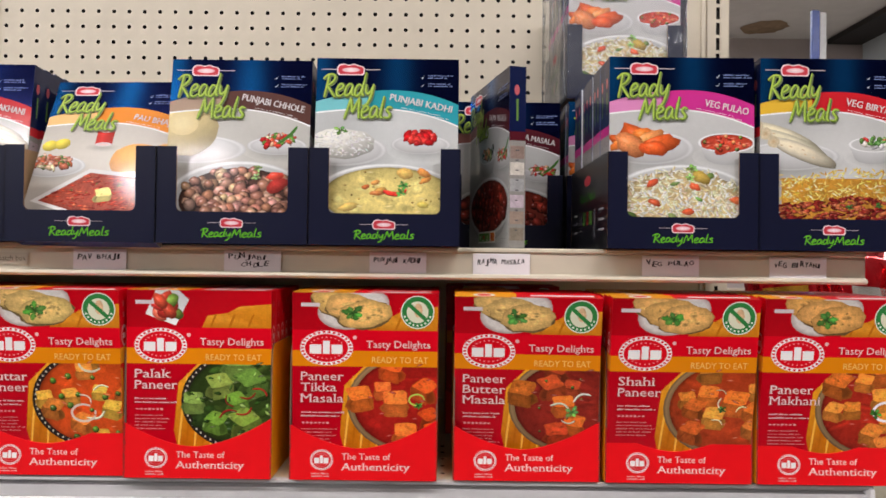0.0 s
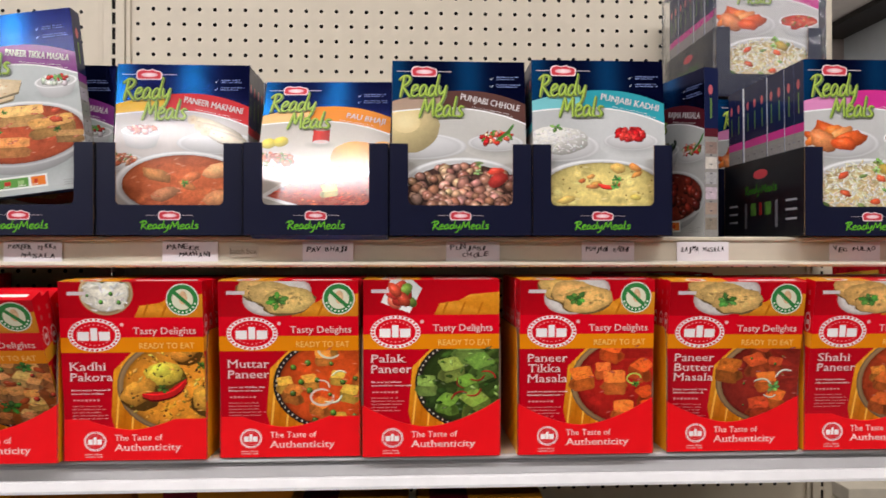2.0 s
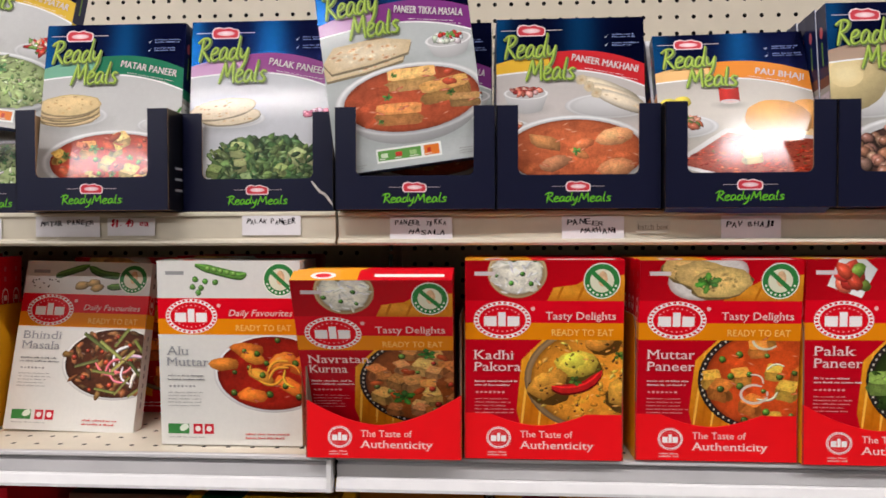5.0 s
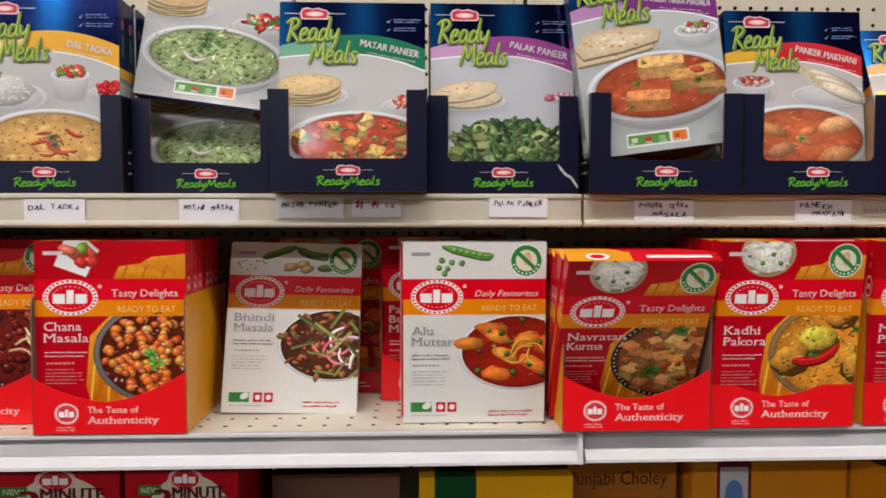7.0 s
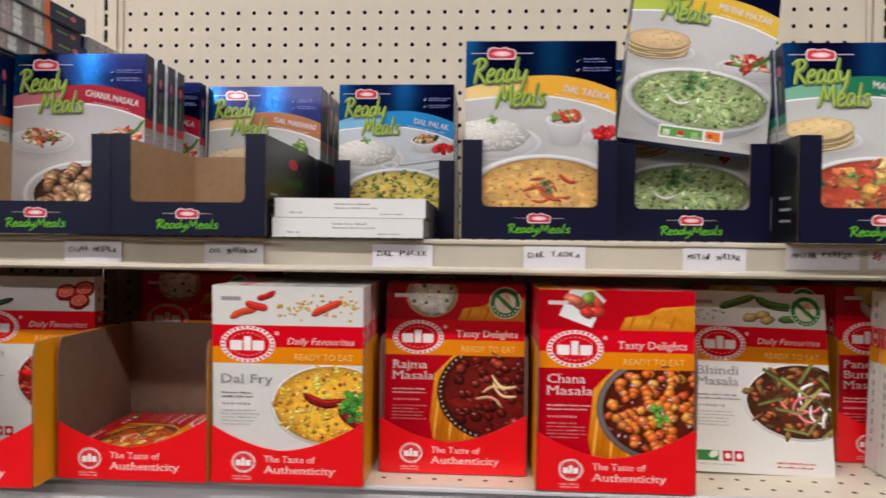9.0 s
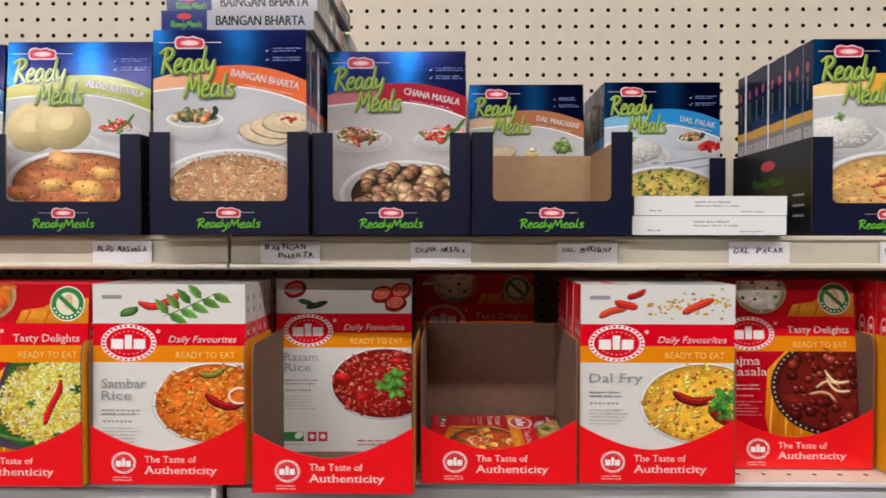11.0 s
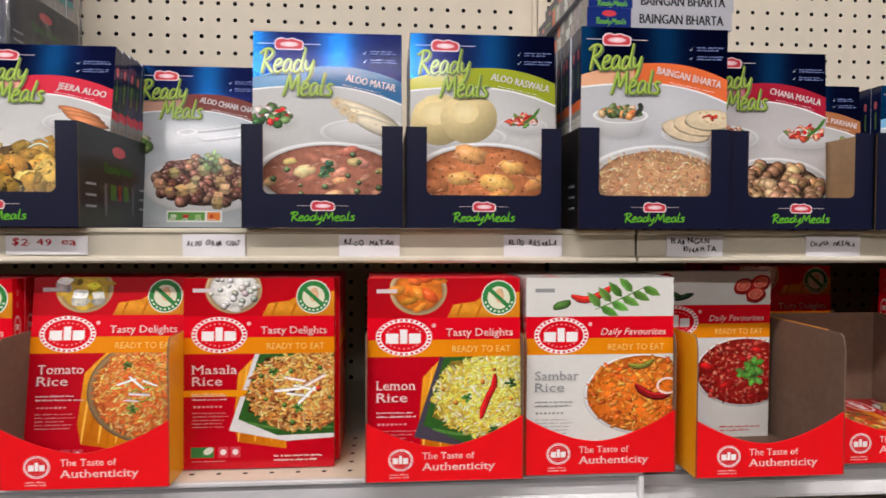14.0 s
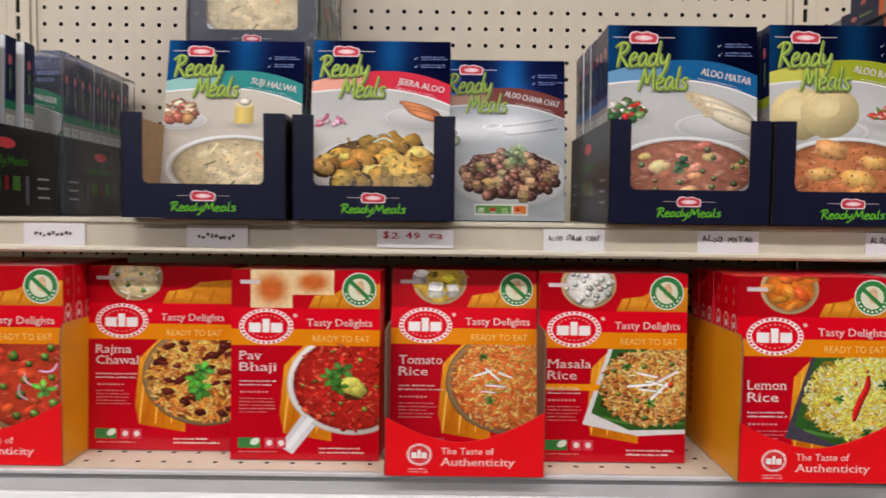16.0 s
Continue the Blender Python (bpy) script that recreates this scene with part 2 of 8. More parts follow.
class Art:
    """Flat print on one face of a carton: shapes of ink, each a few microns over those that it covers."""

    def __init__(self, width, height, to_face, base=0.0001):
        self.w, self.h, self.to_face, self.base = width, height, to_face, base
        self.shapes = []

    def pt(self, u, v):
        return ((u - 0.5) * self.w, (1 - v) * self.h)

    def poly(self, pts, rgb, layer, grain=0.0, mat=0, clip=True):
        if clip:
            for axis, side, lim in ((0, 1, -self.w / 2), (0, -1, self.w / 2), (1, 1, 0.0), (1, -1, self.h)):
                out = []
                for i, p in enumerate(pts):
                    q = pts[i - 1]
                    ip, iq = side * (p[axis] - lim) >= 0, side * (q[axis] - lim) >= 0
                    if ip != iq:
                        k = (lim - q[axis]) / (p[axis] - q[axis])
                        out.append((q[0] + k * (p[0] - q[0]), q[1] + k * (p[1] - q[1])))
                    if ip:
                        out.append(p)
                pts = out
                if len(pts) < 3:
                    return
        self.shapes.append((layer, pts, [tuple(range(len(pts)))], (*srgb(*rgb)[:3], grain), mat))

    def rect(self, u0, v0, u1, v1, rgb, layer, grain=0.0, mat=0):
        (a, b), (c, d) = self.pt(u0, v0), self.pt(u1, v1)
        self.poly([(a, d), (c, d), (c, b), (a, b)], rgb, layer, grain, mat)

    def ellipse(self, u, v, ru, rv, rgb, layer, grain=0.0, n=28, rough=0.0, turn=0.0, rnd=None):
        cx, cz = self.pt(u, v)
        pts = []
        for i in range(n):
            a = 2 * math.pi * i / n
            k = 1 + (rnd.uniform(-rough, rough) if rnd else 0)
            x, z = ru * self.w * k * math.cos(a), rv * self.h * k * math.sin(a)
            z2 = cz + x * math.sin(turn) + z * math.cos(turn)
            pts.append((cx + x * math.cos(turn) - z * math.sin(turn), min(z2, self.h)))
        self.poly(pts, rgb, layer, grain)


    def band(self, top, bottom, u0, u1, rgb, layer, mat=0, n=14, grain=0.0):
        for i in range(n):
            a, b = u0 + (u1 - u0) * i / n, u0 + (u1 - u0) * (i + 1) / n
            self.poly([self.pt(a, bottom(a)), self.pt(b, bottom(b)), self.pt(b, top(b)), self.pt(a, top(a))], rgb, layer, grain, mat)

    def ribbon(self, pts, width, rgb, layer, grain=0.0, taper=0.5, smooth=4, shift=(0, 0)):
        """A brush stroke through points given in the face's metres, thinner at its ends."""
        path = []
        for i in range(len(pts) - 1):
            p0, p1, p2, p3 = pts[max(i - 1, 0)], pts[i], pts[i + 1], pts[min(i + 2, len(pts) - 1)]
            for j in range(smooth):
                t = j / smooth
                path.append(tuple(0.5 * (2 * p1[k] + (p2[k] - p0[k]) * t + (2 * p0[k] - 5 * p1[k] + 4 * p2[k] - p3[k]) * t * t + (3 * p1[k] - p0[k] - 3 * p2[k] + p3[k]) * t ** 3) for k in (0, 1)))
        path.append(tuple(pts[-1]))
        n = len(path)
        left, right = [], []
        for i, (x, z) in enumerate(path):
            ax, az = path[max(i - 1, 0)]
            bx, bz = path[min(i + 1, n - 1)]
            dx, dz = bx - ax, bz - az
            q = math.hypot(dx, dz) or 1.0
            e = min(i, n - 1 - i) / max(n - 1, 1)
            w = width / 2 * (taper + (1 - taper) * min(1.0, e * 5))
            x, z = x + shift[0], z + shift[1]
            left.append((x - dz / q * w, z + dx / q * w))
            right.append((x + dz / q * w, z - dx / q * w))
        for i in range(n - 1):
            self.poly([right[i], right[i + 1], left[i + 1], left[i]], rgb, layer, grain)

    def brushed(self, text, u, v, width, cap, brush, inks, layer, shear=0.12, turn=0.0):
        """A word in the brushed hand of the meals' name; inks are (colour, extra width, shift)."""
        total = sum(HAND[c][0] for c in text)
        kx, kz = width * self.w / total, cap * self.h
        cx, cz = self.pt(u, v)
        c, s = math.cos(turn), math.sin(turn)
        for n, (rgb, extra, shift) in enumerate(inks):
            x0 = 0.0
            for ch in text:
                for stroke in HAND[ch][1:]:
                    pts = []
                    for x, y in stroke:
                        a, b = (x0 + x) * kx + y * kz * shear, y * kz
                        pts.append((cx + a * c - b * s, cz + a * s + b * c))
                    self.ribbon(pts, brush * self.h + extra * self.h, rgb, layer + n, 0.0, 0.6, 3, (shift * self.h, -shift * self.h))
                x0 += HAND[ch][0]

    def word(self, text, u, v, width, cap, rgb, layer, shear=0.0, turn=0.0, thick=0.0, serif=0.0):
        """A word whose baseline starts at (u, v); width and cap height are in parts of the face's width and height."""
        pts, faces, x0, x1 = glyphs(text)
        feet = serifs(text, serif) if serif else []
        kx, kz = width * self.w / max(x1 - x0, 1e-6), cap * self.h / CAP
        cx, cz = self.pt(u, v)
        c, s = math.cos(turn), math.sin(turn)
        ink = (*srgb(*rgb)[:3], 0.0)
        g = thick * kz * 2.2

        def put(points, fs, ox, oz, up):
            out = []
            for x, y in points:
                a, b = (x - x0) * kx + y * kz * shear, y * kz
                out.append((cx + ox + a * c - b * s, cz + oz + a * s + b * c))
            self.shapes.append((layer + up, out, fs, ink, 0))

        for n, (ox, oz) in enumerate(((0, 0), (g, 0), (-g, 0)) if thick else ((0, 0),)):
            put(pts, faces, ox, oz, n * 0.02)
        for a, b, y0, y1 in feet:
            put([(a, y0), (b, y0), (b, y1), (a, y1)], [(0, 1, 2, 3)], 0, 0, 0.1)

    def bars(self, u, v, width, lines, pitch, size, rgb, layer, rnd, turn=0.0):
        """Small print too fine to read, as rows of tiny bars grouped like words."""
        c, s = math.cos(turn), math.sin(turn)
        for i in range(lines):
            x, end, left = 0.0, width * rnd.uniform(0.7, 1.0), rnd.randint(3, 9)
            cx, cz = self.pt(u, v + i * pitch)
            while x < end:
                step, tall = rnd.uniform(0.006, 0.011), size * rnd.choice((0.75, 0.8, 0.85, 1.2))
                pts = []
                for a, b in ((x, 0), (x + step, 0), (x + step, tall), (x, tall)):
                    px, pz = a * self.w, b * self.h
                    pts.append((cx + px * c - pz * s, cz + px * s + pz * c))
                self.poly(pts, rgb, layer)
                left -= 1
                x += step + (0.0028 if left else 0.012)
                left = left or rnd.randint(2, 9)

    def put(self, pts, faces, cols, layer, grain=0.15, mat=0, tip=1.0):
        """A shape whose colour runs smoothly from point to point; it stops at the edges of the face."""
        a, top = self.w / 2, tip * self.h
        pts = [(min(max(x, -a), a), min(max(z, 0.0), top)) for x, z in pts]
        self.shapes.append((layer, pts, faces, [(*srgb(*c)[:3], grain) for c in cols], mat))

    def rings(self, u, v, ru, rv, shells, layer, n=12, rough=0.0, turn=0.0, grain=0.15, rnd=None, centre=(0.0, 0.0)):
        """A disc of shells, outermost last: each is (size, colour or a function of the angle and place), the first the middle."""
        cx, cz = self.pt(u, v)
        c, s = math.cos(turn), math.sin(turn)
        wob = [1 + (rnd.uniform(-rough, rough) if rnd and rough else 0.0) for _ in range(n)]

        def tone(col, a, x, z):
            return col(a, x / self.w + 0.5, 1 - z / self.h) if callable(col) else col

        mx, mz = cx + centre[0] * ru * self.w, cz + centre[1] * rv * self.h
        pts, cols, faces = [(mx, mz)], [tone(shells[0][1], 0.0, mx, mz)], []
        for k, (size, col) in enumerate(shells[1:]):
            for i in range(n):
                a = 2 * math.pi * i / n
                x, z = ru * self.w * wob[i] * math.cos(a) * size, rv * self.h * wob[i] * math.sin(a) * size
                p = (cx + x * c - z * s + centre[0] * ru * self.w * (1 - size), cz + x * s + z * c + centre[1] * rv * self.h * (1 - size))
                pts.append(p)
                cols.append(tone(col, a + turn, *p))
            now, last = 1 + k * n, 1 + (k - 1) * n
            for i in range(n):
                j = (i + 1) % n
                faces.append((0, now + i, now + j) if k == 0 else (last + i, now + i, now + j, last + j))
        self.put(pts, faces, cols, layer, grain)

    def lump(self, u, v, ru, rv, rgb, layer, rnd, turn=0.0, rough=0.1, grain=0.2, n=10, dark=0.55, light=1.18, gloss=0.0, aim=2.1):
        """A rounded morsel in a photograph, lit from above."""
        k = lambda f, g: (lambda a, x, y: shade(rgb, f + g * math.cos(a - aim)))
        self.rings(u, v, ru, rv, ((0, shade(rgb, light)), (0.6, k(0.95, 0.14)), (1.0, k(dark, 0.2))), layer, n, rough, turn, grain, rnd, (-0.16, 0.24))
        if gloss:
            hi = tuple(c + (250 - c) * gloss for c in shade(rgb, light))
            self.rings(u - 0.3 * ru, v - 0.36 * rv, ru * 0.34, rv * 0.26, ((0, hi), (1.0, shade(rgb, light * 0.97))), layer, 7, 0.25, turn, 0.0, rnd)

    def soft(self, u, v, ru, rv, rgb, layer, under, amount=0.7, n=16, turn=0.0, grain=0.05):
        """A patch that melts into the colours under it."""
        mix = lambda k: (lambda a, x, y: tuple(p + (q - p) * k for p, q in zip(under(x, y), rgb)))
        self.rings(u, v, ru, rv, ((0, mix(amount)), (0.35, mix(amount * 0.85)), (0.7, mix(amount * 0.32)), (1.0, mix(0))), layer, n, 0, turn, grain)

    def field(self, u0, v0, u1, v1, colour, layer, cols=10, rows=12, grain=0.03, mat=0):
        """A rectangle coloured by a function of the place."""
        pts, tones = [], []
        for j in range(rows + 1):
            for i in range(cols + 1):
                u, v = u0 + (u1 - u0) * i / cols, v0 + (v1 - v0) * j / rows
                pts.append(self.pt(u, v))
                tones.append(colour(u, v))
        w = cols + 1
        self.put(pts, [(j * w + w + i, j * w + w + i + 1, j * w + i + 1, j * w + i) for j in range(rows) for i in range(cols)], tones, layer, grain, mat)

    def mesh(self, name, mats):
        """Each shape goes one level over the highest of those that it may cover."""
        order = sorted(range(len(self.shapes)), key=lambda i: self.shapes[i][0])
        boxes, levels = np.zeros((len(order), 4)), np.zeros(len(order))
        verts, faces, flat, index = [], [], [], []
        for n, i in enumerate(order):
            layer, pts, fs, ink, mat = self.shapes[i]
            a = np.array(pts)
            lo, hi = a.min(0), a.max(0)
            boxes[n] = (*lo, *hi)
            b = boxes[:n]
            over = (b[:, 0] < hi[0]) & (b[:, 2] > lo[0]) & (b[:, 1] < hi[1]) & (b[:, 3] > lo[1])
            levels[n] = levels[:n][over].max() + 1 if over.any() else 0
            d = self.base + levels[n] * 0.000004
            k = len(verts)
            verts += [self.to_face(x, z, d) for x, z in pts]
            for f in fs:
                faces.append(tuple(k + j for j in f))
                flat += [c for j in f for c in ink[j]] if isinstance(ink, list) else list(ink) * len(f)
                index.append(mat)
        me = bpy.data.meshes.new(name)
        me.from_pydata(verts, [], faces)
        col = me.color_attributes.new("ink", "FLOAT_COLOR", "CORNER")
        col.data.foreach_set("color", flat)
        me.polygons.foreach_set("material_index", index)
        for m in mats:
            me.materials.append(m)
        return me


# a brushed hand: each letter's advance, then its strokes
HAND = {
    "R": (0.5, [(0.15, 1.0), (0.12, 0.5), (0.07, -0.06)], [(-0.07, 0.8), (0.12, 1.0), (0.34, 1.0), (0.4, 0.82), (0.28, 0.6), (0.1, 0.48)], [(0.14, 0.48), (0.3, 0.24), (0.5, -0.06)]),
    "e": (0.34, [(0.03, 0.26), (0.18, 0.32), (0.28, 0.46), (0.2, 0.58), (0.09, 0.5), (0.03, 0.28), (0.07, 0.06), (0.18, 0.0), (0.34, 0.12)]),
    "a": (0.4, [(0.3, 0.5), (0.18, 0.58), (0.06, 0.4), (0.04, 0.12), (0.12, 0.02), (0.24, 0.16), (0.31, 0.52)], [(0.31, 0.5), (0.3, 0.16), (0.4, 0.02)]),
    "d": (0.42, [(0.28, 0.46), (0.16, 0.56), (0.05, 0.38), (0.04, 0.1), (0.13, 0.02), (0.25, 0.18), (0.33, 0.6), (0.37, 1.12)], [(0.33, 0.6), (0.31, 0.18), (0.4, 0.03)]),
    "y": (0.38, [(0.03, 0.56), (0.04, 0.26), (0.12, 0.12), (0.24, 0.26), (0.32, 0.58)], [(0.32, 0.56), (0.26, 0.0), (0.14, -0.36), (-0.02, -0.44)]),
    "M": (0.66, [(0.0, -0.06), (0.1, 0.5), (0.17, 1.0)], [(0.17, 1.0), (0.25, 0.55), (0.3, 0.28), (0.4, 0.62), (0.52, 1.0)], [(0.52, 1.0), (0.54, 0.5), (0.6, -0.04)]),
    "l": (0.2, [(0.12, 1.08), (0.07, 0.5), (0.06, 0.12), (0.16, 0.0)]),
    "s": (0.32, [(0.3, 0.5), (0.18, 0.56), (0.08, 0.44), (0.16, 0.31), (0.25, 0.18), (0.18, 0.03), (0.0, 0.05)]),
}
FEET = {}


def serifs(text, size):
    """Small cross strokes for the ends of a word's upright stems."""
    if text not in FEET:
        pts, faces, x0, x1 = glyphs(text)
        seen = collections.Counter()
        for f in faces:
            for i, a in enumerate(f):
                b = f[i - 1]
                seen[(min(a, b), max(a, b))] += 1
        out = []
        for (a, b), n in seen.items():
            (xa, ya), (xb, yb) = pts[a], pts[b]
            wide = abs(xa - xb)
            if n == 1 and abs(ya - yb) < 0.004 and 0.03 < wide < 0.14:
                y = (ya + yb) / 2
                if abs(y) < 0.02 or y > 0.4:
                    out.append((min(xa, xb), max(xa, xb), y))
        FEET[text] = out
    made = []
    for a, b, y in FEET[text]:
        made.append((a - size, b + size, y if y < 0.02 else y - 0.035, y + 0.035 if y < 0.02 else y))
    return made


def front_face(x, z, d):
    return (x, -d, z)


# ---- printed food ----
def shade(rgb, k):
    return tuple(max(0, min(255, c * k)) for c in rgb)


def blend(a, b, k):
    return tuple(p + (q - p) * k for p, q in zip(a, b))


def vary(rgb, rnd, k=0.12):
    f = 1 + rnd.uniform(-k, k)
    return tuple(max(0, min(255, c * f * (1 + rnd.uniform(-k, k) * 0.4))) for c in rgb)


def scatter(rnd, fill=0.9):
    a, r = rnd.uniform(0, 2 * math.pi), math.sqrt(rnd.random()) * fill
    return r * math.cos(a), r * math.sin(a)


def spread(rnd, i, count, fill=0.92):
    """The i-th of count places strewn evenly over a disc, with some disorder."""
    if count == 1:
        return rnd.uniform(-0.15, 0.15), rnd.uniform(-0.1, 0.2)
    r, a = fill * math.sqrt((i + rnd.uniform(0.2, 0.8)) / count), i * 2.4 + rnd.uniform(-0.5, 0.5) + count
    return r * math.cos(a), r * math.sin(a)


def uneven(rgb, seed, amount=0.07, size=3.0):
    """A colour that drifts slowly over the print."""
    def tone(u, v):
        return shade(rgb, 1 + amount * noise.noise(Vector((u * size, v * size * 1.3, seed * 1.7))))
    return tone


def morsel_box(art, u, v, s, rgb, layer, rnd, theta=None, long=1.0, tall=0.55, grain=0.35):
    """A diced piece seen from above at a slant: a pale top and two darker sides, with crumbled edges."""
    cx, cz = art.pt(u, v)
    t = rnd.uniform(-0.7, 0.7) if theta is None else theta
    r = s * art.w
    a = (r * long * math.cos(t), r * long * math.sin(t) * 0.6)
    b = (-r * math.sin(t), r * math.cos(t) * 0.6)
    h = r * tall
    q = lambda x, y, z: (cx + x * a[0] + y * b[0], cz + x * a[1] + y * b[1] + z * h)

    def side(corners, k0, k1):
        pts, cols = [], []
        for i, p in enumerate(corners):
            o = corners[(i + 1) % len(corners)]
            for f in (0.12, 0.5, 0.88):
                pts.append((p[0] + (o[0] - p[0]) * f + rnd.uniform(-0.05, 0.05) * r, p[1] + (o[1] - p[1]) * f + rnd.uniform(-0.05, 0.05) * r))
                cols.append(shade(vary(rgb, rnd, 0.08), k1))
        n = len(pts)
        mid = (sum(p[0] for p in pts) / n, sum(p[1] for p in pts) / n)
        art.put([mid, *pts], [(0, i + 1, (i + 1) % n + 1) for i in range(n)], [shade(rgb, k0), *cols], layer, grain)

    art.rings(u, v + 0.25 * s, s * 1.25 * max(1, long * 0.9), s * 0.72 * art.w / art.h, ((0, shade(rgb, 0.5)), (0.7, shade(rgb, 0.56)), (1.0, shade(rgb, 0.7))), layer, 10, 0.1, t, 0.2, rnd)
    near = 1 if math.cos(t) > 0 else -1
    side([q(-1, -near, 1), q(1, -near, 1), q(1, -near, -1), q(-1, -near, -1)], 0.86, 0.72)
    lr = 1 if math.sin(t) < 0 else -1
    side([q(-lr, -1, 1), q(-lr, 1, 1), q(-lr, 1, -1), q(-lr, -1, -1)], 0.76, 0.64)
    side([q(-1, -1, 1), q(1, -1, 1), q(1, 1, 1), q(-1, 1, 1)], 1.16, 1.02)
    for _ in range(3):
        x, y = rnd.uniform(-0.6, 0.6), rnd.uniform(-0.6, 0.6)
        p = q(x, y, 1)
        art.rings(p[0] / art.w + 0.5, 1 - p[1] / art.h, s * rnd.uniform(0.15, 0.35), s * rnd.uniform(0.06, 0.14), ((0, shade(rgb, rnd.choice((0.7, 0.8, 1.28, 1.35)))), (1.0, shade(rgb, 1.06))), layer, 7, 0.3, t, 0.3, rnd)


def frond(art, u, v, s, rgb, layer, rnd, petals=5):
    """A sprig of herb: a few toothed leaves, darker at their base."""
    t0 = rnd.uniform(0, 6.3)
    cx, cz = art.pt(u, v)
    for j in range(petals):
        t, k = t0 + j * 6.28 / petals + rnd.uniform(-0.3, 0.3), vary(rgb, rnd, 0.22)
        a, b = s * art.w * rnd.uniform(0.75, 1.1), s * art.w * rnd.uniform(0.3, 0.42)
        edge = ((0, 0), (0.25, -0.6), (0.4, -0.45), (0.55, -1.0), (0.72, -0.55), (0.86, -0.6), (1.0, 0), (0.84, 0.55), (0.7, 0.5), (0.52, 1.0), (0.4, 0.45), (0.22, 0.6))
        pts = [(cx + x * a * math.cos(t) - z * b * math.sin(t), cz + (x * a * math.sin(t) + z * b * math.cos(t)) * 0.8) for x, z in edge]
        mid = (cx + 0.5 * a * math.cos(t), cz + 0.5 * a * math.sin(t) * 0.8)
        n = len(pts)
        art.put([mid, *pts], [(0, i + 1, (i + 1) % n + 1) for i in range(n)], [shade(k, 1.25)] + [shade(k, 0.5 + 0.5 * e[0]) for e in edge], layer + j * 0.05, 0.25)


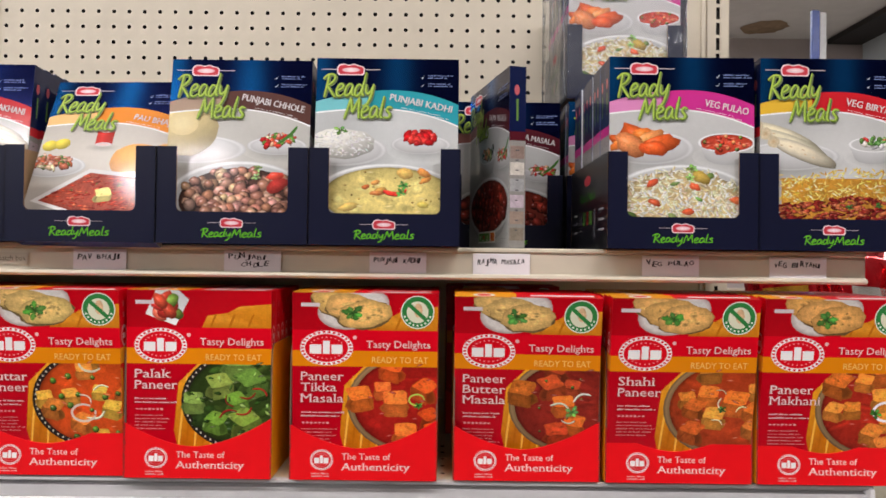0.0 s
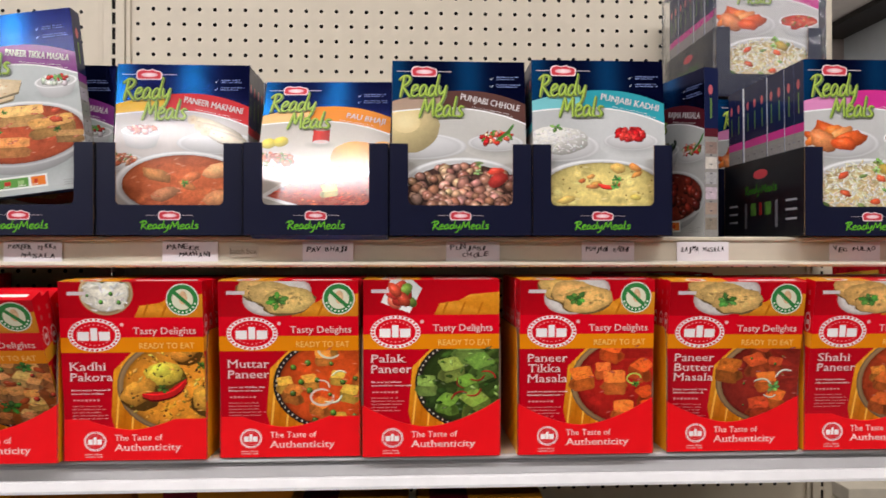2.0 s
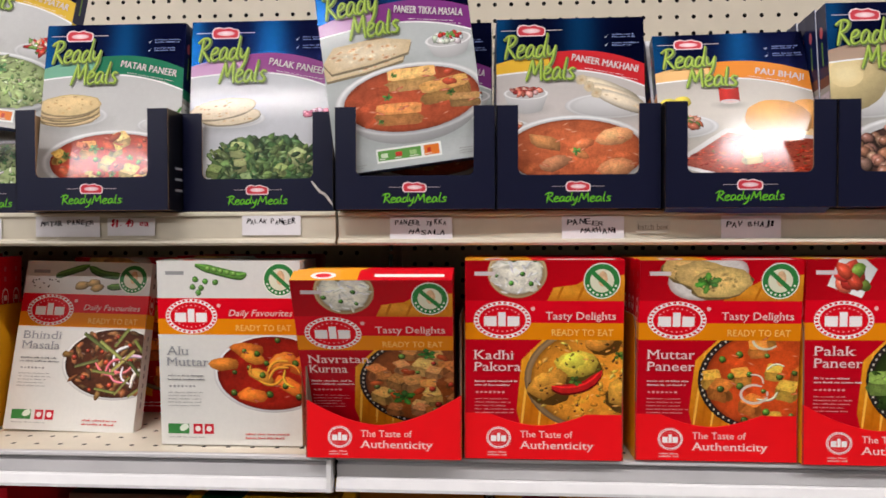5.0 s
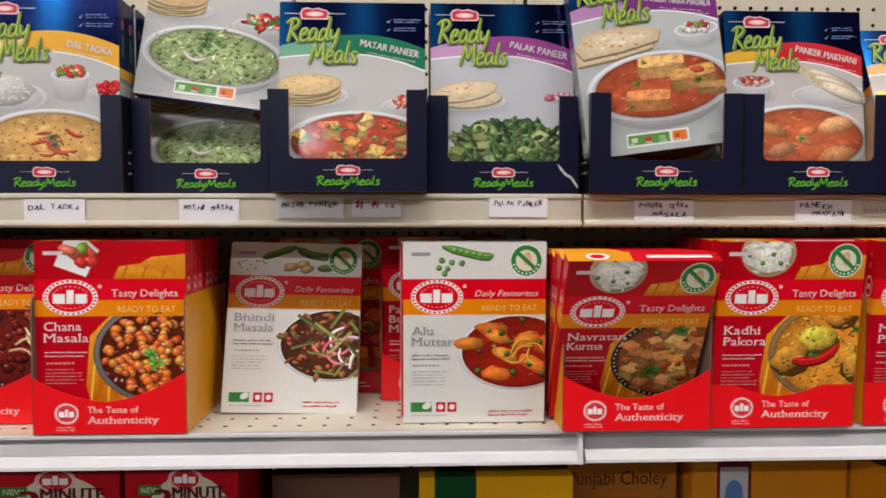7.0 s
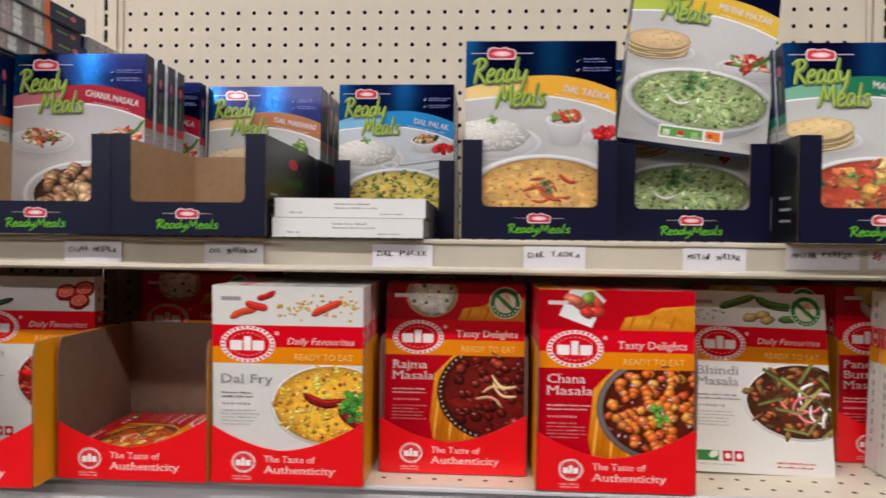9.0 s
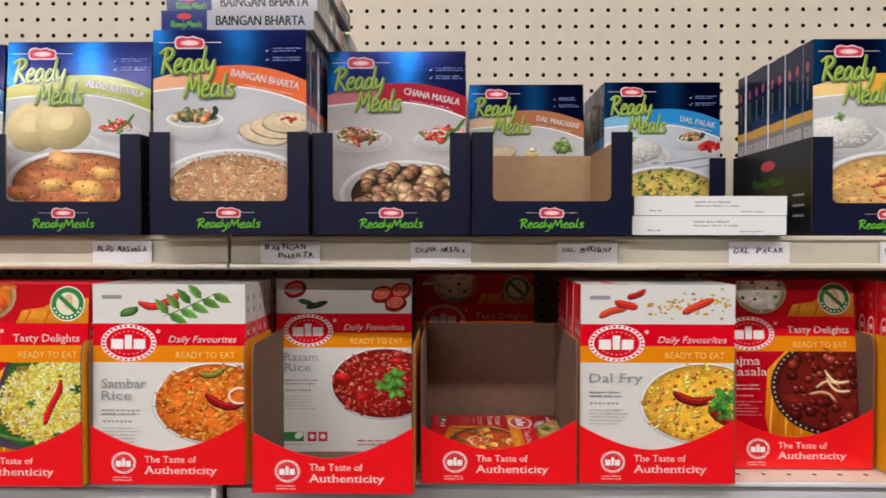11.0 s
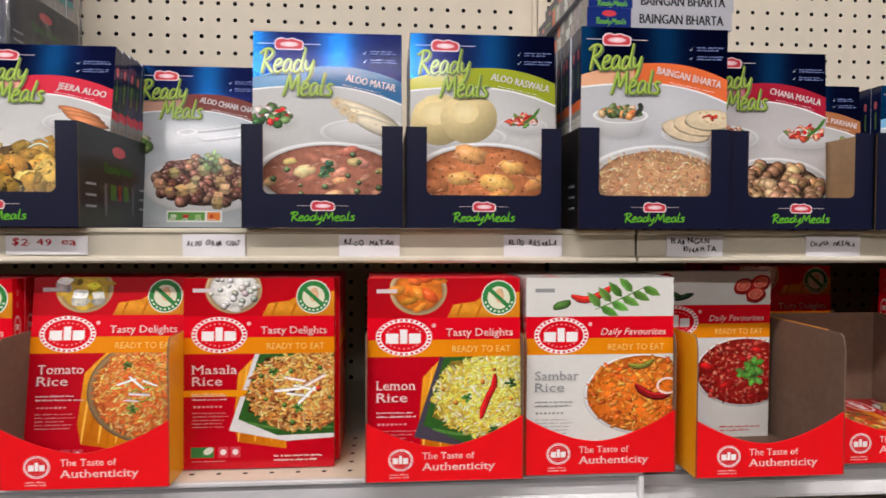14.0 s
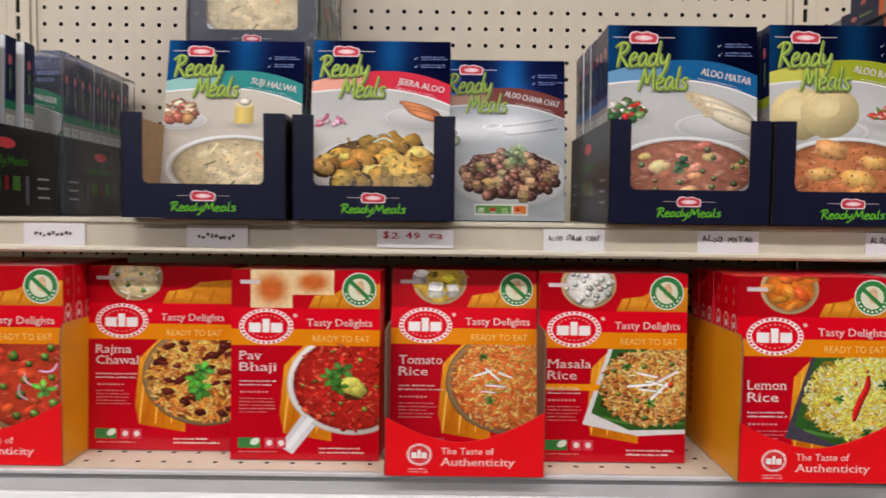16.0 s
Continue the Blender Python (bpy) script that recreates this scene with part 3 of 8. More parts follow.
def morsels(art, u, v, ru, rv, items, rnd, lay, under):
    """Strews kinds of food over an ellipse; "kind@a,b" puts them near that place in it."""
    asp = art.w / art.h
    for order, (kind, count, size, *cols) in enumerate(items):
        kind, _, where = kind.partition("@")
        here = tuple(float(q) for q in where.split(",")) if where else None
        spots = []
        for i in range(count):
            du, dv = spread(rnd, i, count, 1.0 if kind in ("grain", "pile") else 0.92)
            if here:
                k = 0.0 if count == 1 else 0.1 + 0.035 * count
                du, dv = here[0] + du * k, here[1] + dv * k * 1.3
            spots.append((du, dv))
        for i, (du, dv) in enumerate(sorted(spots, key=lambda q: q[1])):
            far = du * du + dv * dv
            rgb = shade(vary(rnd.choice(cols), rnd, 0.15), 1.1 - 0.12 * far - 0.05 * dv)
            up = lay + order * 0.3
            s = size * rnd.uniform(0.75, 1.2)
            pu, pv = u + du * ru, v + dv * rv
            if kind == "bean":
                k = rnd.uniform(0.7, 0.98)
                gap = shade(blend(rgb, under(pu, pv), 0.5), 0.4)
                art.rings(pu + s * 0.1, pv + s * asp * 0.2, s * 1.1, s * asp * 1.02, ((0, gap), (1.0, gap)), up, 8)
                art.lump(pu, pv, s, s * asp * k, rgb, up, rnd, rnd.uniform(-0.8, 0.8), 0.12, 0.3, 10, 0.6, 1.28, rnd.choice((0.15, 0.35, 0.55, 0.75)))
            elif kind == "cube":
                morsel_box(art, pu, pv, s * 0.82, rgb, up, rnd)
            elif kind == "bar":
                morsel_box(art, pu, pv, s * 0.42, rgb, up, rnd, rnd.uniform(-0.15, 0.5), 2.5, 0.6)
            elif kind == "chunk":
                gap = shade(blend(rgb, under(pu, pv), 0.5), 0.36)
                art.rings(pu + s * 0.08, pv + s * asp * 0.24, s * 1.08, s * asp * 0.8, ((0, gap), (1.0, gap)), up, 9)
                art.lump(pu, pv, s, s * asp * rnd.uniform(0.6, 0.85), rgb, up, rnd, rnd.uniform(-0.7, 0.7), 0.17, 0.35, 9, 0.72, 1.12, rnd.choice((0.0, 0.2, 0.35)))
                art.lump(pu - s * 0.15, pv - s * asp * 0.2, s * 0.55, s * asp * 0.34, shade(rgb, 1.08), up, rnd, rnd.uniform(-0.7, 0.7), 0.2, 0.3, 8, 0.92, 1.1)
            elif kind == "wedge":
                art.lump(pu, pv, s, s * asp * rnd.uniform(0.38, 0.6), rgb, up, rnd, rnd.uniform(-0.6, 0.6), 0.18, 0.3, 10, 0.78, 1.14, rnd.choice((0.0, 0.0, 0.3)))
            elif kind == "pile":
                art.lump(pu, pv, s, s * asp * rnd.uniform(0.3, 0.6), rgb, up, rnd, rnd.uniform(-1.4, 1.4), 0.3, 0.45, 9, 0.66, 1.2, rnd.choice((0.0, 0.3)))
            elif kind == "grain":
                t = rnd.uniform(0, math.pi)
                cx, cz = art.pt(pu, pv)
                a, b = s * art.w, s * art.w * 0.24
                k = shade(rgb, rnd.uniform(0.84, 1.2))
                bend = rnd.uniform(-0.5, 0.5) * b
                pts = [(cx + x * math.cos(t) - z * math.sin(t), cz + (x * math.sin(t) + z * math.cos(t)) * 0.8) for x, z in ((-a, bend), (-a * 0.4, -b), (a * 0.6, -b * 0.8), (a, bend), (a * 0.5, b), (-a * 0.5, b * 0.9))]
                art.put(pts, [(0, 1, 2, 3, 4, 5)], [shade(k, 0.75), shade(k, 0.85), shade(k, 0.8), shade(k, 0.8), shade(k, 1.14), shade(k, 1.16)], up, 0.15)
            elif kind == "leaf":
                frond(art, pu, pv, s, rgb, lay + 3, rnd)
            elif kind == "ring":
                cx, cz = art.pt(pu, pv)
                r = s * art.w
                art.ribbon([(cx + r * math.cos(a), cz + r * 0.72 * math.sin(a)) for a in (q * 0.7 + i for q in range(9))], r * 0.2, rgb, lay + 2.4 + 0.1 * i, 0.1, 0.7, 3)
            elif kind == "strand":
                cx, cz = art.pt(pu, pv) if here else art.pt(u + du * ru * 0.45, v + dv * rv * 0.45)
                a, lean, flip = s * art.w, rnd.uniform(-1.2, 1.2), rnd.choice((-1, 1))
                c, q = math.cos(lean), math.sin(lean)
                bow = [(-0.9, -0.5 * flip), (-0.4, 0.1 * flip), (0.2, 0.3 * flip), (0.9, 0.05 * flip)]
                for k, wide, sh in ((0.62, 0.2, 0.04), (1.0, 0.16, 0.0), (1.08, 0.05, -0.02)):
                    art.ribbon([(cx + a * (x * c - z * q) + sh * a, cz + a * (x * q + z * c) * 0.85 - sh * a) for x, z in bow], a * wide, shade(rgb, k), lay + 2.1 + 0.1 * i + (0.02 if k == 1 else 0.04 if k > 1 else 0), 0.1, 0.5, 3)
            elif kind == "stick":
                cx, cz = art.pt(pu, pv)
                a, t = s * art.w, rnd.uniform(-0.9, 1.1)
                c, q = math.cos(t), math.sin(t)
                for k, wide in ((0.7, 0.24), (1.0, 0.19), (1.14, 0.07)):
                    art.ribbon([(cx + a * x * c, cz + a * x * q + (1 - k) * 0.1 * a) for x in (-1, -0.3, 0.4, 1)], a * wide, shade(rgb, k), lay + 2.2 + 0.1 * i + k * 0.03, 0.2, 0.85, 2)
            elif kind == "upright":
                cx, cz = art.pt(u + 0.02, v)
                a = s * art.w
                for k, wide, sh in ((0.5, 0.3, 0.05), (1.0, 0.27, 0.0), (1.35, 0.07, -0.05)):
                    art.ribbon([(cx + (x + sh) * a, cz + z * a) for x, z in ((0.3, 1.1), (0.22, 0.5), (-0.05, 0.0), (-0.3, -0.6), (-0.42, -1.1))], a * wide, shade(rgb, k), lay + 2.3 + k * 0.1, 0.3, 0.3, 4)
            elif kind == "pod":
                cx, cz = art.pt(pu, pv) if here else art.pt(u + du * ru * 0.4, v + dv * rv * 0.4)
                a, t = s * art.w, rnd.uniform(-0.6, 0.6)
                c, q = math.cos(t), math.sin(t)
                for k, wide, sh in ((0.5, 0.4, 0.06), (1.0, 0.34, 0.0), (1.5, 0.08, -0.06)):
                    art.ribbon([(cx + a * (x * c - z * q), cz + a * (x * q + z * c) - sh * a) for x, z in ((-1, 0.12), (-0.4, -0.1), (0.3, -0.12), (1, 0.2))], a * wide, shade(rgb, k), lay + 2.2 + 0.1 * i + k * 0.03, 0.25, 0.25, 3)
            elif kind == "gleam":
                art.soft(pu, pv, s * 0.5, s * asp * 0.12, (255, 244, 226), lay + 2.8, under, 0.42, 9, rnd.uniform(-0.5, 0.5))


def dish(art, u, v, ru, rv, base, items, rnd, layer=3, rim=None, rim_k=1.08, under=None, mottles=22, heap=False):
    """A bowl of food seen in a photograph: rim, sauce, and morsels of several kinds."""
    seed = rnd.random() * 40
    ground = under or (lambda x, y: shade(rim or base, 0.8))

    def sauce(x, y):
        r = ((x - u) / ru) ** 2 + ((y - v) / rv) ** 2
        return shade(base, 1.1 - 0.16 * r + 0.16 * noise.noise(Vector((x * 9, y * 16, seed))))

    if rim:
        pale = sum(rim) > 500
        glow = lambda k: (lambda a, x, y: shade(rim, k * (0.93 + 0.1 * math.sin(a) - 0.05 * math.cos(a))))
        grow = 1 + (rim_k - 1) * 1.3
        if under:
            art.soft(u + 0.03, v + rv * 0.6, ru * 1.3, rv * 1.25, shade(ground(u, v), 0.62), layer - 1.2, ground, 0.75, 24)
            art.rings(u, v + rv * 0.3, ru * 0.98, rv * 1.08, ((0, shade(rim, 0.9)), (0.7, glow(0.93)), (1.0, glow(0.78))), layer - 1, 32, 0, 0, 0.03)
        art.rings(u, v, ru * grow, rv * grow, ((0, rim), (0.9, glow(0.86)), (0.955, glow(1.06)), (1.0, glow(0.9 if pale else 0.7))), layer - 0.6, 40, 0, 0, 0.05)
    dim = lambda k: (lambda a, x, y: shade(sauce(x, y), k))
    fill = 0.93 if heap else 1.0
    art.rings(u, v, ru * fill, rv * fill, ((0, dim(1)), (0.25, dim(1)), (0.5, dim(1)), (0.75, dim(0.98)), (0.93, dim(0.94)), (1.0, dim(0.72))), layer, 36, 0, 0, 0.22)
    for _ in range(mottles):
        du, dv = scatter(rnd, 0.82)
        art.soft(u + du * ru, v + dv * rv, rnd.uniform(0.03, 0.1), rnd.uniform(0.01, 0.03), shade(base, rnd.choice((0.7, 0.8, 1.25, 1.45))), layer + 0.3, sauce, 0.5, 9, rnd.uniform(-0.5, 0.5), 0.3)
    morsels(art, u, v, ru, rv, items, rnd, layer + 1, sauce)
    if not heap:
        morsels(art, u, v, ru, rv, [("gleam", 12, 0.05, base)], rnd, layer + 1, sauce)


# ---- cartons ----
GW, GH, GT = 0.149, 0.196, 0.0188      # blue-topped cartons
MW, MH, MT = 0.1472, 0.189, 0.0182      # red and white cartons
LIME = (146, 174, 62)
BADGE = (206, 62, 74)


def emblem_wide(art, u, v, k, layer):
    """The maker's mark as a plain red block with a pale edge, a pale middle and a fine line on either side."""
    k *= 0.9
    asp = art.w / art.h
    for a, b in ((-0.27, -0.12), (0.13, 0.27)):
        art.rect(u + a * k, v - 0.002, u + b * k, v + 0.002, (205, 190, 196), layer)
    for grow, rgb, up in ((0.011, (236, 214, 218), 0.4), (0.0, BADGE, 0.8)):
        edge = ((-0.1, 0.044), (0.1, 0.044), (0.114, 0.03), (0.116, -0.01), (0.1, -0.026), (0.06, -0.034), (0.03, -0.046), (-0.02, -0.036), (-0.06, -0.046), (-0.1, -0.038), (-0.118, -0.014), (-0.116, 0.028))
        art.poly([art.pt(u + x * (1 + grow * 9) * k, v + z * (1 + grow * 22) * k * asp) for x, z in edge], rgb, layer + up)
    art.rings(u, v + 0.003 * k, 0.084 * k, 0.024 * k * asp, ((0, (246, 224, 228)), (0.8, (238, 196, 202)), (1.0, (222, 120, 130))), layer + 1.2, 22)


def emblem_round(art, u, v, ru, rv, layer, ground=(224, 6, 28)):
    """The maker's round mark as plain shapes: a pale disc, a dotted ring and blocks of white."""
    white = (246, 240, 238)
    art.ellipse(u, v, ru, rv, white, layer, n=36)
    for i in range(30):
        a = i * math.pi / 15
        c, s = math.cos(a), math.sin(a)
        art.poly([art.pt(u + ru * (q * c - t * s), v + rv * (q * s + t * c)) for q, t in ((0.86, -0.05), (0.97, -0.05), (0.97, 0.05), (0.86, 0.05))], ground, layer + 0.9)
    art.ellipse(u, v, ru * 0.82, rv * 0.81, ground, layer + 1.2, n=36)
    block = lambda a, b, hi, lo, rgb, up: art.rect(u + ru * a, v + rv * hi, u + ru * b, v + rv * lo, rgb, layer + up)
    for a, b, hi in ((-0.64, -0.2, -0.2), (-0.14, 0.12, -0.42), (0.18, 0.6, -0.2)):
        block(a, b, hi, 0.34, white, 1.6)
    for i in range(9):
        a = math.radians(30 + i * 15)
        for side in (1, -1):
            art.ellipse(u + ru * 0.66 * math.cos(a), v + side * rv * 0.62 * math.sin(a), ru * 0.04, rv * 0.045, (240, 150, 156), layer + 1.6, n=5)


def band_top(u):
    return 0.174 + (0.22 if u < 0.55 else 0.38) * (u - 0.55) ** 2


def band_low(u):
    return 0.274 + (0.12 if u < 0.45 else 0.3) * (u - 0.45) ** 2


def blue_front(name, seed, band, pale, base, items, sides, ground=(196, 196, 194), bowl=(0.52, 0.75, 0.455, 0.155), look_of="bowl"):
    rnd = random.Random(seed)
    art, fine = Art(GW, GH, front_face), Art(GW, GH, front_face, 0.0009)

    def cloth(u, v):
        k = 1.02 + 0.06 * noise.noise(Vector((u * 2.5, v * 5, seed))) - 0.1 * max(0, v - 0.62) - 0.07 * abs(u - 0.55)
        return shade(ground, k)

    art.field(0, 0.2, 1, 1, cloth, 1, 10, 14)
    # the foil's reflected bright streaks are painted into the navy
    navy, glow = (9, 16, 58), (20, 94, 160)
    cols = 64
    for i in range(cols):
        a, b = i / cols, (i + 1) / cols
        m = (a + b) / 2
        k = max(math.exp(-((m - 0.02) / 0.1) ** 2), 0.9 * math.exp(-((m - 0.57) / 0.13) ** 2))
        rgb = tuple(n + (g - n) * k for n, g in zip(navy, glow))
        art.poly([art.pt(a, band_top(a) + 0.006), art.pt(b, band_top(b) + 0.006), art.pt(b, 0), art.pt(a, 0)], rgb, 2, 0.0, 1)
    for kind, u, v, size in sides:
        side_dish(art, kind, u, v, size, rnd, cloth)
    u, v, ru, rv = bowl
    if look_of == "tray":
        mash_tray(art, base, rnd, cloth)
    elif look_of == "heap":
        art.soft(u, v + rv * 0.5, ru * 1.35, rv * 1.1, shade(ground, 0.66), 1.6, cloth, 0.7, 24)
        art.rings(u, v + rv * 0.15, ru * 1.16, rv * 1.12, ((0, (226, 226, 226)), (0.9, lambda a, x, y: shade((226, 227, 228), 0.93 + 0.07 * math.sin(a))), (1.0, lambda a, x, y: shade((206, 207, 208), 0.9 + 0.1 * math.sin(a)))), 1.8, 36, 0, 0, 0.03)
        dish(art, u, v, ru, rv, base, items, rnd, 3, heap=True, mottles=10)
    elif look_of == "layers":
        layered_rice(art, u, v, ru, rv, rnd, cloth)
    else:
        dish(art, u, v, ru, rv, base, items, rnd, 3, rim=(220, 221, 221), rim_k=1.1, under=cloth, heap=any(i[0] in ("bean", "grain") and i[1] > 80 for i in items))
    art.band(band_top, band_low, 0.0, 0.36, pale, 6.4)
    art.band(band_top, band_low, 0.36, 1.0, band, 6.4)
    art.band(band_low, lambda u: band_low(u) + 0.008, 0, 1, (246, 246, 246), 6.6)
    art.rect(0.275, 0.898, 0.705, 0.968, (232, 234, 228), 6.3)
    for i, c in enumerate(((96, 152, 74), (96, 152, 74), (96, 152, 74), (226, 124, 50))):
        art.rect(0.285 + i * 0.095 + (0.02 if i == 3 else 0), 0.908, 0.38 + i * 0.095 + (0.025 if i == 3 else 0), 0.958, c, 6.5)
        art.rect(0.305 + i * 0.095 + (0.02 if i == 3 else 0), 0.922, 0.35 + i * 0.095, 0.944, ((206, 222, 190), (190, 60, 50), (150, 186, 120), (196, 60, 40))[i], 6.7, 0.2)
        fine.bars(0.295 + i * 0.1, 0.954, 0.06, 1, 0.01, 0.006, (232, 230, 214), 2.8, rnd)
    fine.bars(0.03, 0.97, 0.2, 2, 0.012, 0.004, (150, 150, 150), 2.4, rnd)
    fine.bars(0.82, 0.95, 0.14, 3, 0.012, 0.004, (150, 150, 150), 2.4, rnd)
    for i in range(2):
        v = 0.1 + i * 0.045
        art.poly([art.pt(0.735, v), art.pt(0.745, v + 0.01), art.pt(0.765, v - 0.012), art.pt(0.745, v + 0.004)], (196, 206, 226), 3)
        fine.bars(0.785, v - 0.004, 0.19, 2, 0.013, 0.006, (126, 142, 196), 3, rnd)
    fine.bars(0.6, 0.272, 0.36, 2, 0.012, 0.0032, (238, 230, 230), 3, rnd, -0.2)
    emblem_wide(art, 0.24, 0.062, 0.85, 3)
    name_art = Art(GW, GH, front_face, 0.0011)
    size = min(0.45, 0.034 * len(name))
    start = 0.96 - size
    name_art.word(name, start, 0.226 + 0.2 * (start - 0.5), size, 0.036, (222, 214, 214), 9, 0.0, -0.2, 0.008, 0.04)
    return art, (blue_lettering(), name_art.mesh("lettering", [PRINT]), fine.mesh("small_print", [PRINT]))


SCRIPT = None


def blue_lettering():
    """The brushed title that all the blue cartons share."""
    global SCRIPT
    if not SCRIPT:
        art = Art(GW, GH, front_face, 0.0013)
        inks = (((112, 122, 92), 0.008, 0.0045), ((84, 112, 40), 0.0036, 0.0012), (LIME, 0.0, 0.0), ((186, 212, 104), -0.0078, -0.001))
        art.brushed("Ready", 0.045, 0.212, 0.36, 0.118, 0.0122, inks, 1)
        art.brushed("Meals", 0.2, 0.33, 0.33, 0.112, 0.0122, inks, 8)
        SCRIPT = art.mesh("lettering", [PRINT])
    return SCRIPT


def mash_tray(art, base, rnd, cloth):
    """A square white tray of red mash with a pat of butter."""
    sauce = uneven(base, 3, 0.25, 14)
    art.soft(0.55, 0.84, 0.7, 0.14, shade(cloth(0.5, 0.8), 0.7), 2.2, cloth, 0.7)
    white = [art.pt(a, b) for a, b in ((0.04, 0.775), (0.42, 0.575), (1.0, 0.63), (1.0, 0.93), (0.76, 0.95))]
    art.put(white, [(0, 1, 2, 3, 4)], [(236, 234, 232), (214, 212, 210), (222, 220, 220), (226, 224, 222), (240, 240, 238)], 2.4, 0.03)
    edge = [(0.1, 0.772), (0.43, 0.6), (0.72, 0.625), (1.0, 0.65), (1.0, 0.88), (0.74, 0.915), (0.4, 0.84)]
    pts = [(0.6, 0.74), *edge]
    art.put([art.pt(*q) for q in pts], [(0, i + 1, (i + 1) % 7 + 1) for i in range(7)], [shade(sauce(*q), 1.05 if i == 0 else 0.75) for i, q in enumerate(pts)], 2.6, 0.4)
    for i in range(340):
        a, b = rnd.uniform(0.13, 1.0), rnd.uniform(0.61, 0.9)
        if b > 0.775 - 0.52 * (a - 0.1) and b > 0.585 + 0.06 * a and b < 0.772 + 0.21 * (a - 0.12):
            art.lump(a, b, rnd.uniform(0.012, 0.034), rnd.uniform(0.003, 0.007), vary(rnd.choice(((206, 74, 48), (150, 36, 26), (220, 104, 70), (176, 52, 32))), rnd), 2.8 + b, rnd, rnd.uniform(-0.3, 0.5), 0.25, 0.3, 7, 0.7, 1.2)
    for _ in range(14):
        a = rnd.uniform(0.3, 0.95)
        frond(art, a, rnd.uniform(0.66, 0.8), 0.014, (84, 104, 50), 3.9, rnd, 3)
    morsel_box(art, 0.56, 0.735, 0.055, (244, 226, 140), 4.2, rnd, 0.3, 1.0, 0.4, 0.05)


def layered_rice(art, u, v, ru, rv, rnd, cloth):
    """Yellow rice over a band of dark red curry over more rice, cut like a cake."""
    art.soft(u, v + rv * 0.6, ru * 1.3, rv, shade(cloth(u, v), 0.66), 1.6, cloth, 0.7, 24)
    art.field(u - ru, v - rv * 0.75, 1, 1, uneven((196, 140, 52), 5, 0.25, 12), 2.4, 12, 10, 0.3)
    for i in range(760):
        a, b = rnd.uniform(u - ru * 1.02, 1.0), rnd.random()
        y = v - rv * 0.95 + b * rv * 2.3 + 0.02 * math.sin(a * 7)
        cx, cz = art.pt(a, y)
        if 0.4 < b < 0.72:
            art.lump(a, y, rnd.uniform(0.014, 0.045), rnd.uniform(0.005, 0.013), vary(rnd.choice(((148, 44, 36), (112, 28, 26), (176, 76, 54), (128, 40, 34), (190, 110, 70))), rnd), 3 + b, rnd, rnd.uniform(-0.6, 0.6), 0.25, 0.3, 8, 0.55, 1.2, rnd.choice((0, 0, 0.4)))
        else:
            k, t = vary(rnd.choice(((240, 212, 120), (228, 186, 76), (244, 232, 176), (214, 164, 70))), rnd), rnd.uniform(0, math.pi)
            s = 0.024 * art.w
            art.put([(cx + x * s * math.cos(t) - z * s * math.sin(t), cz + (x * s * math.sin(t) + z * s * math.cos(t)) * 0.8) for x, z in ((-1, 0), (-0.4, -0.25), (0.6, -0.2), (1, 0), (0.5, 0.24), (-0.5, 0.22))], [(0, 1, 2, 3, 4, 5)], [shade(k, q) for q in (0.8, 0.85, 0.8, 0.85, 1.12, 1.12)], 2.9 + b, 0.15)
    frond(art, 0.62, v + 0.03, 0.03, (70, 116, 56), 4.2, rnd)
    frond(art, 0.82, v + 0.02, 0.03, (70, 116, 56), 4.2, rnd)


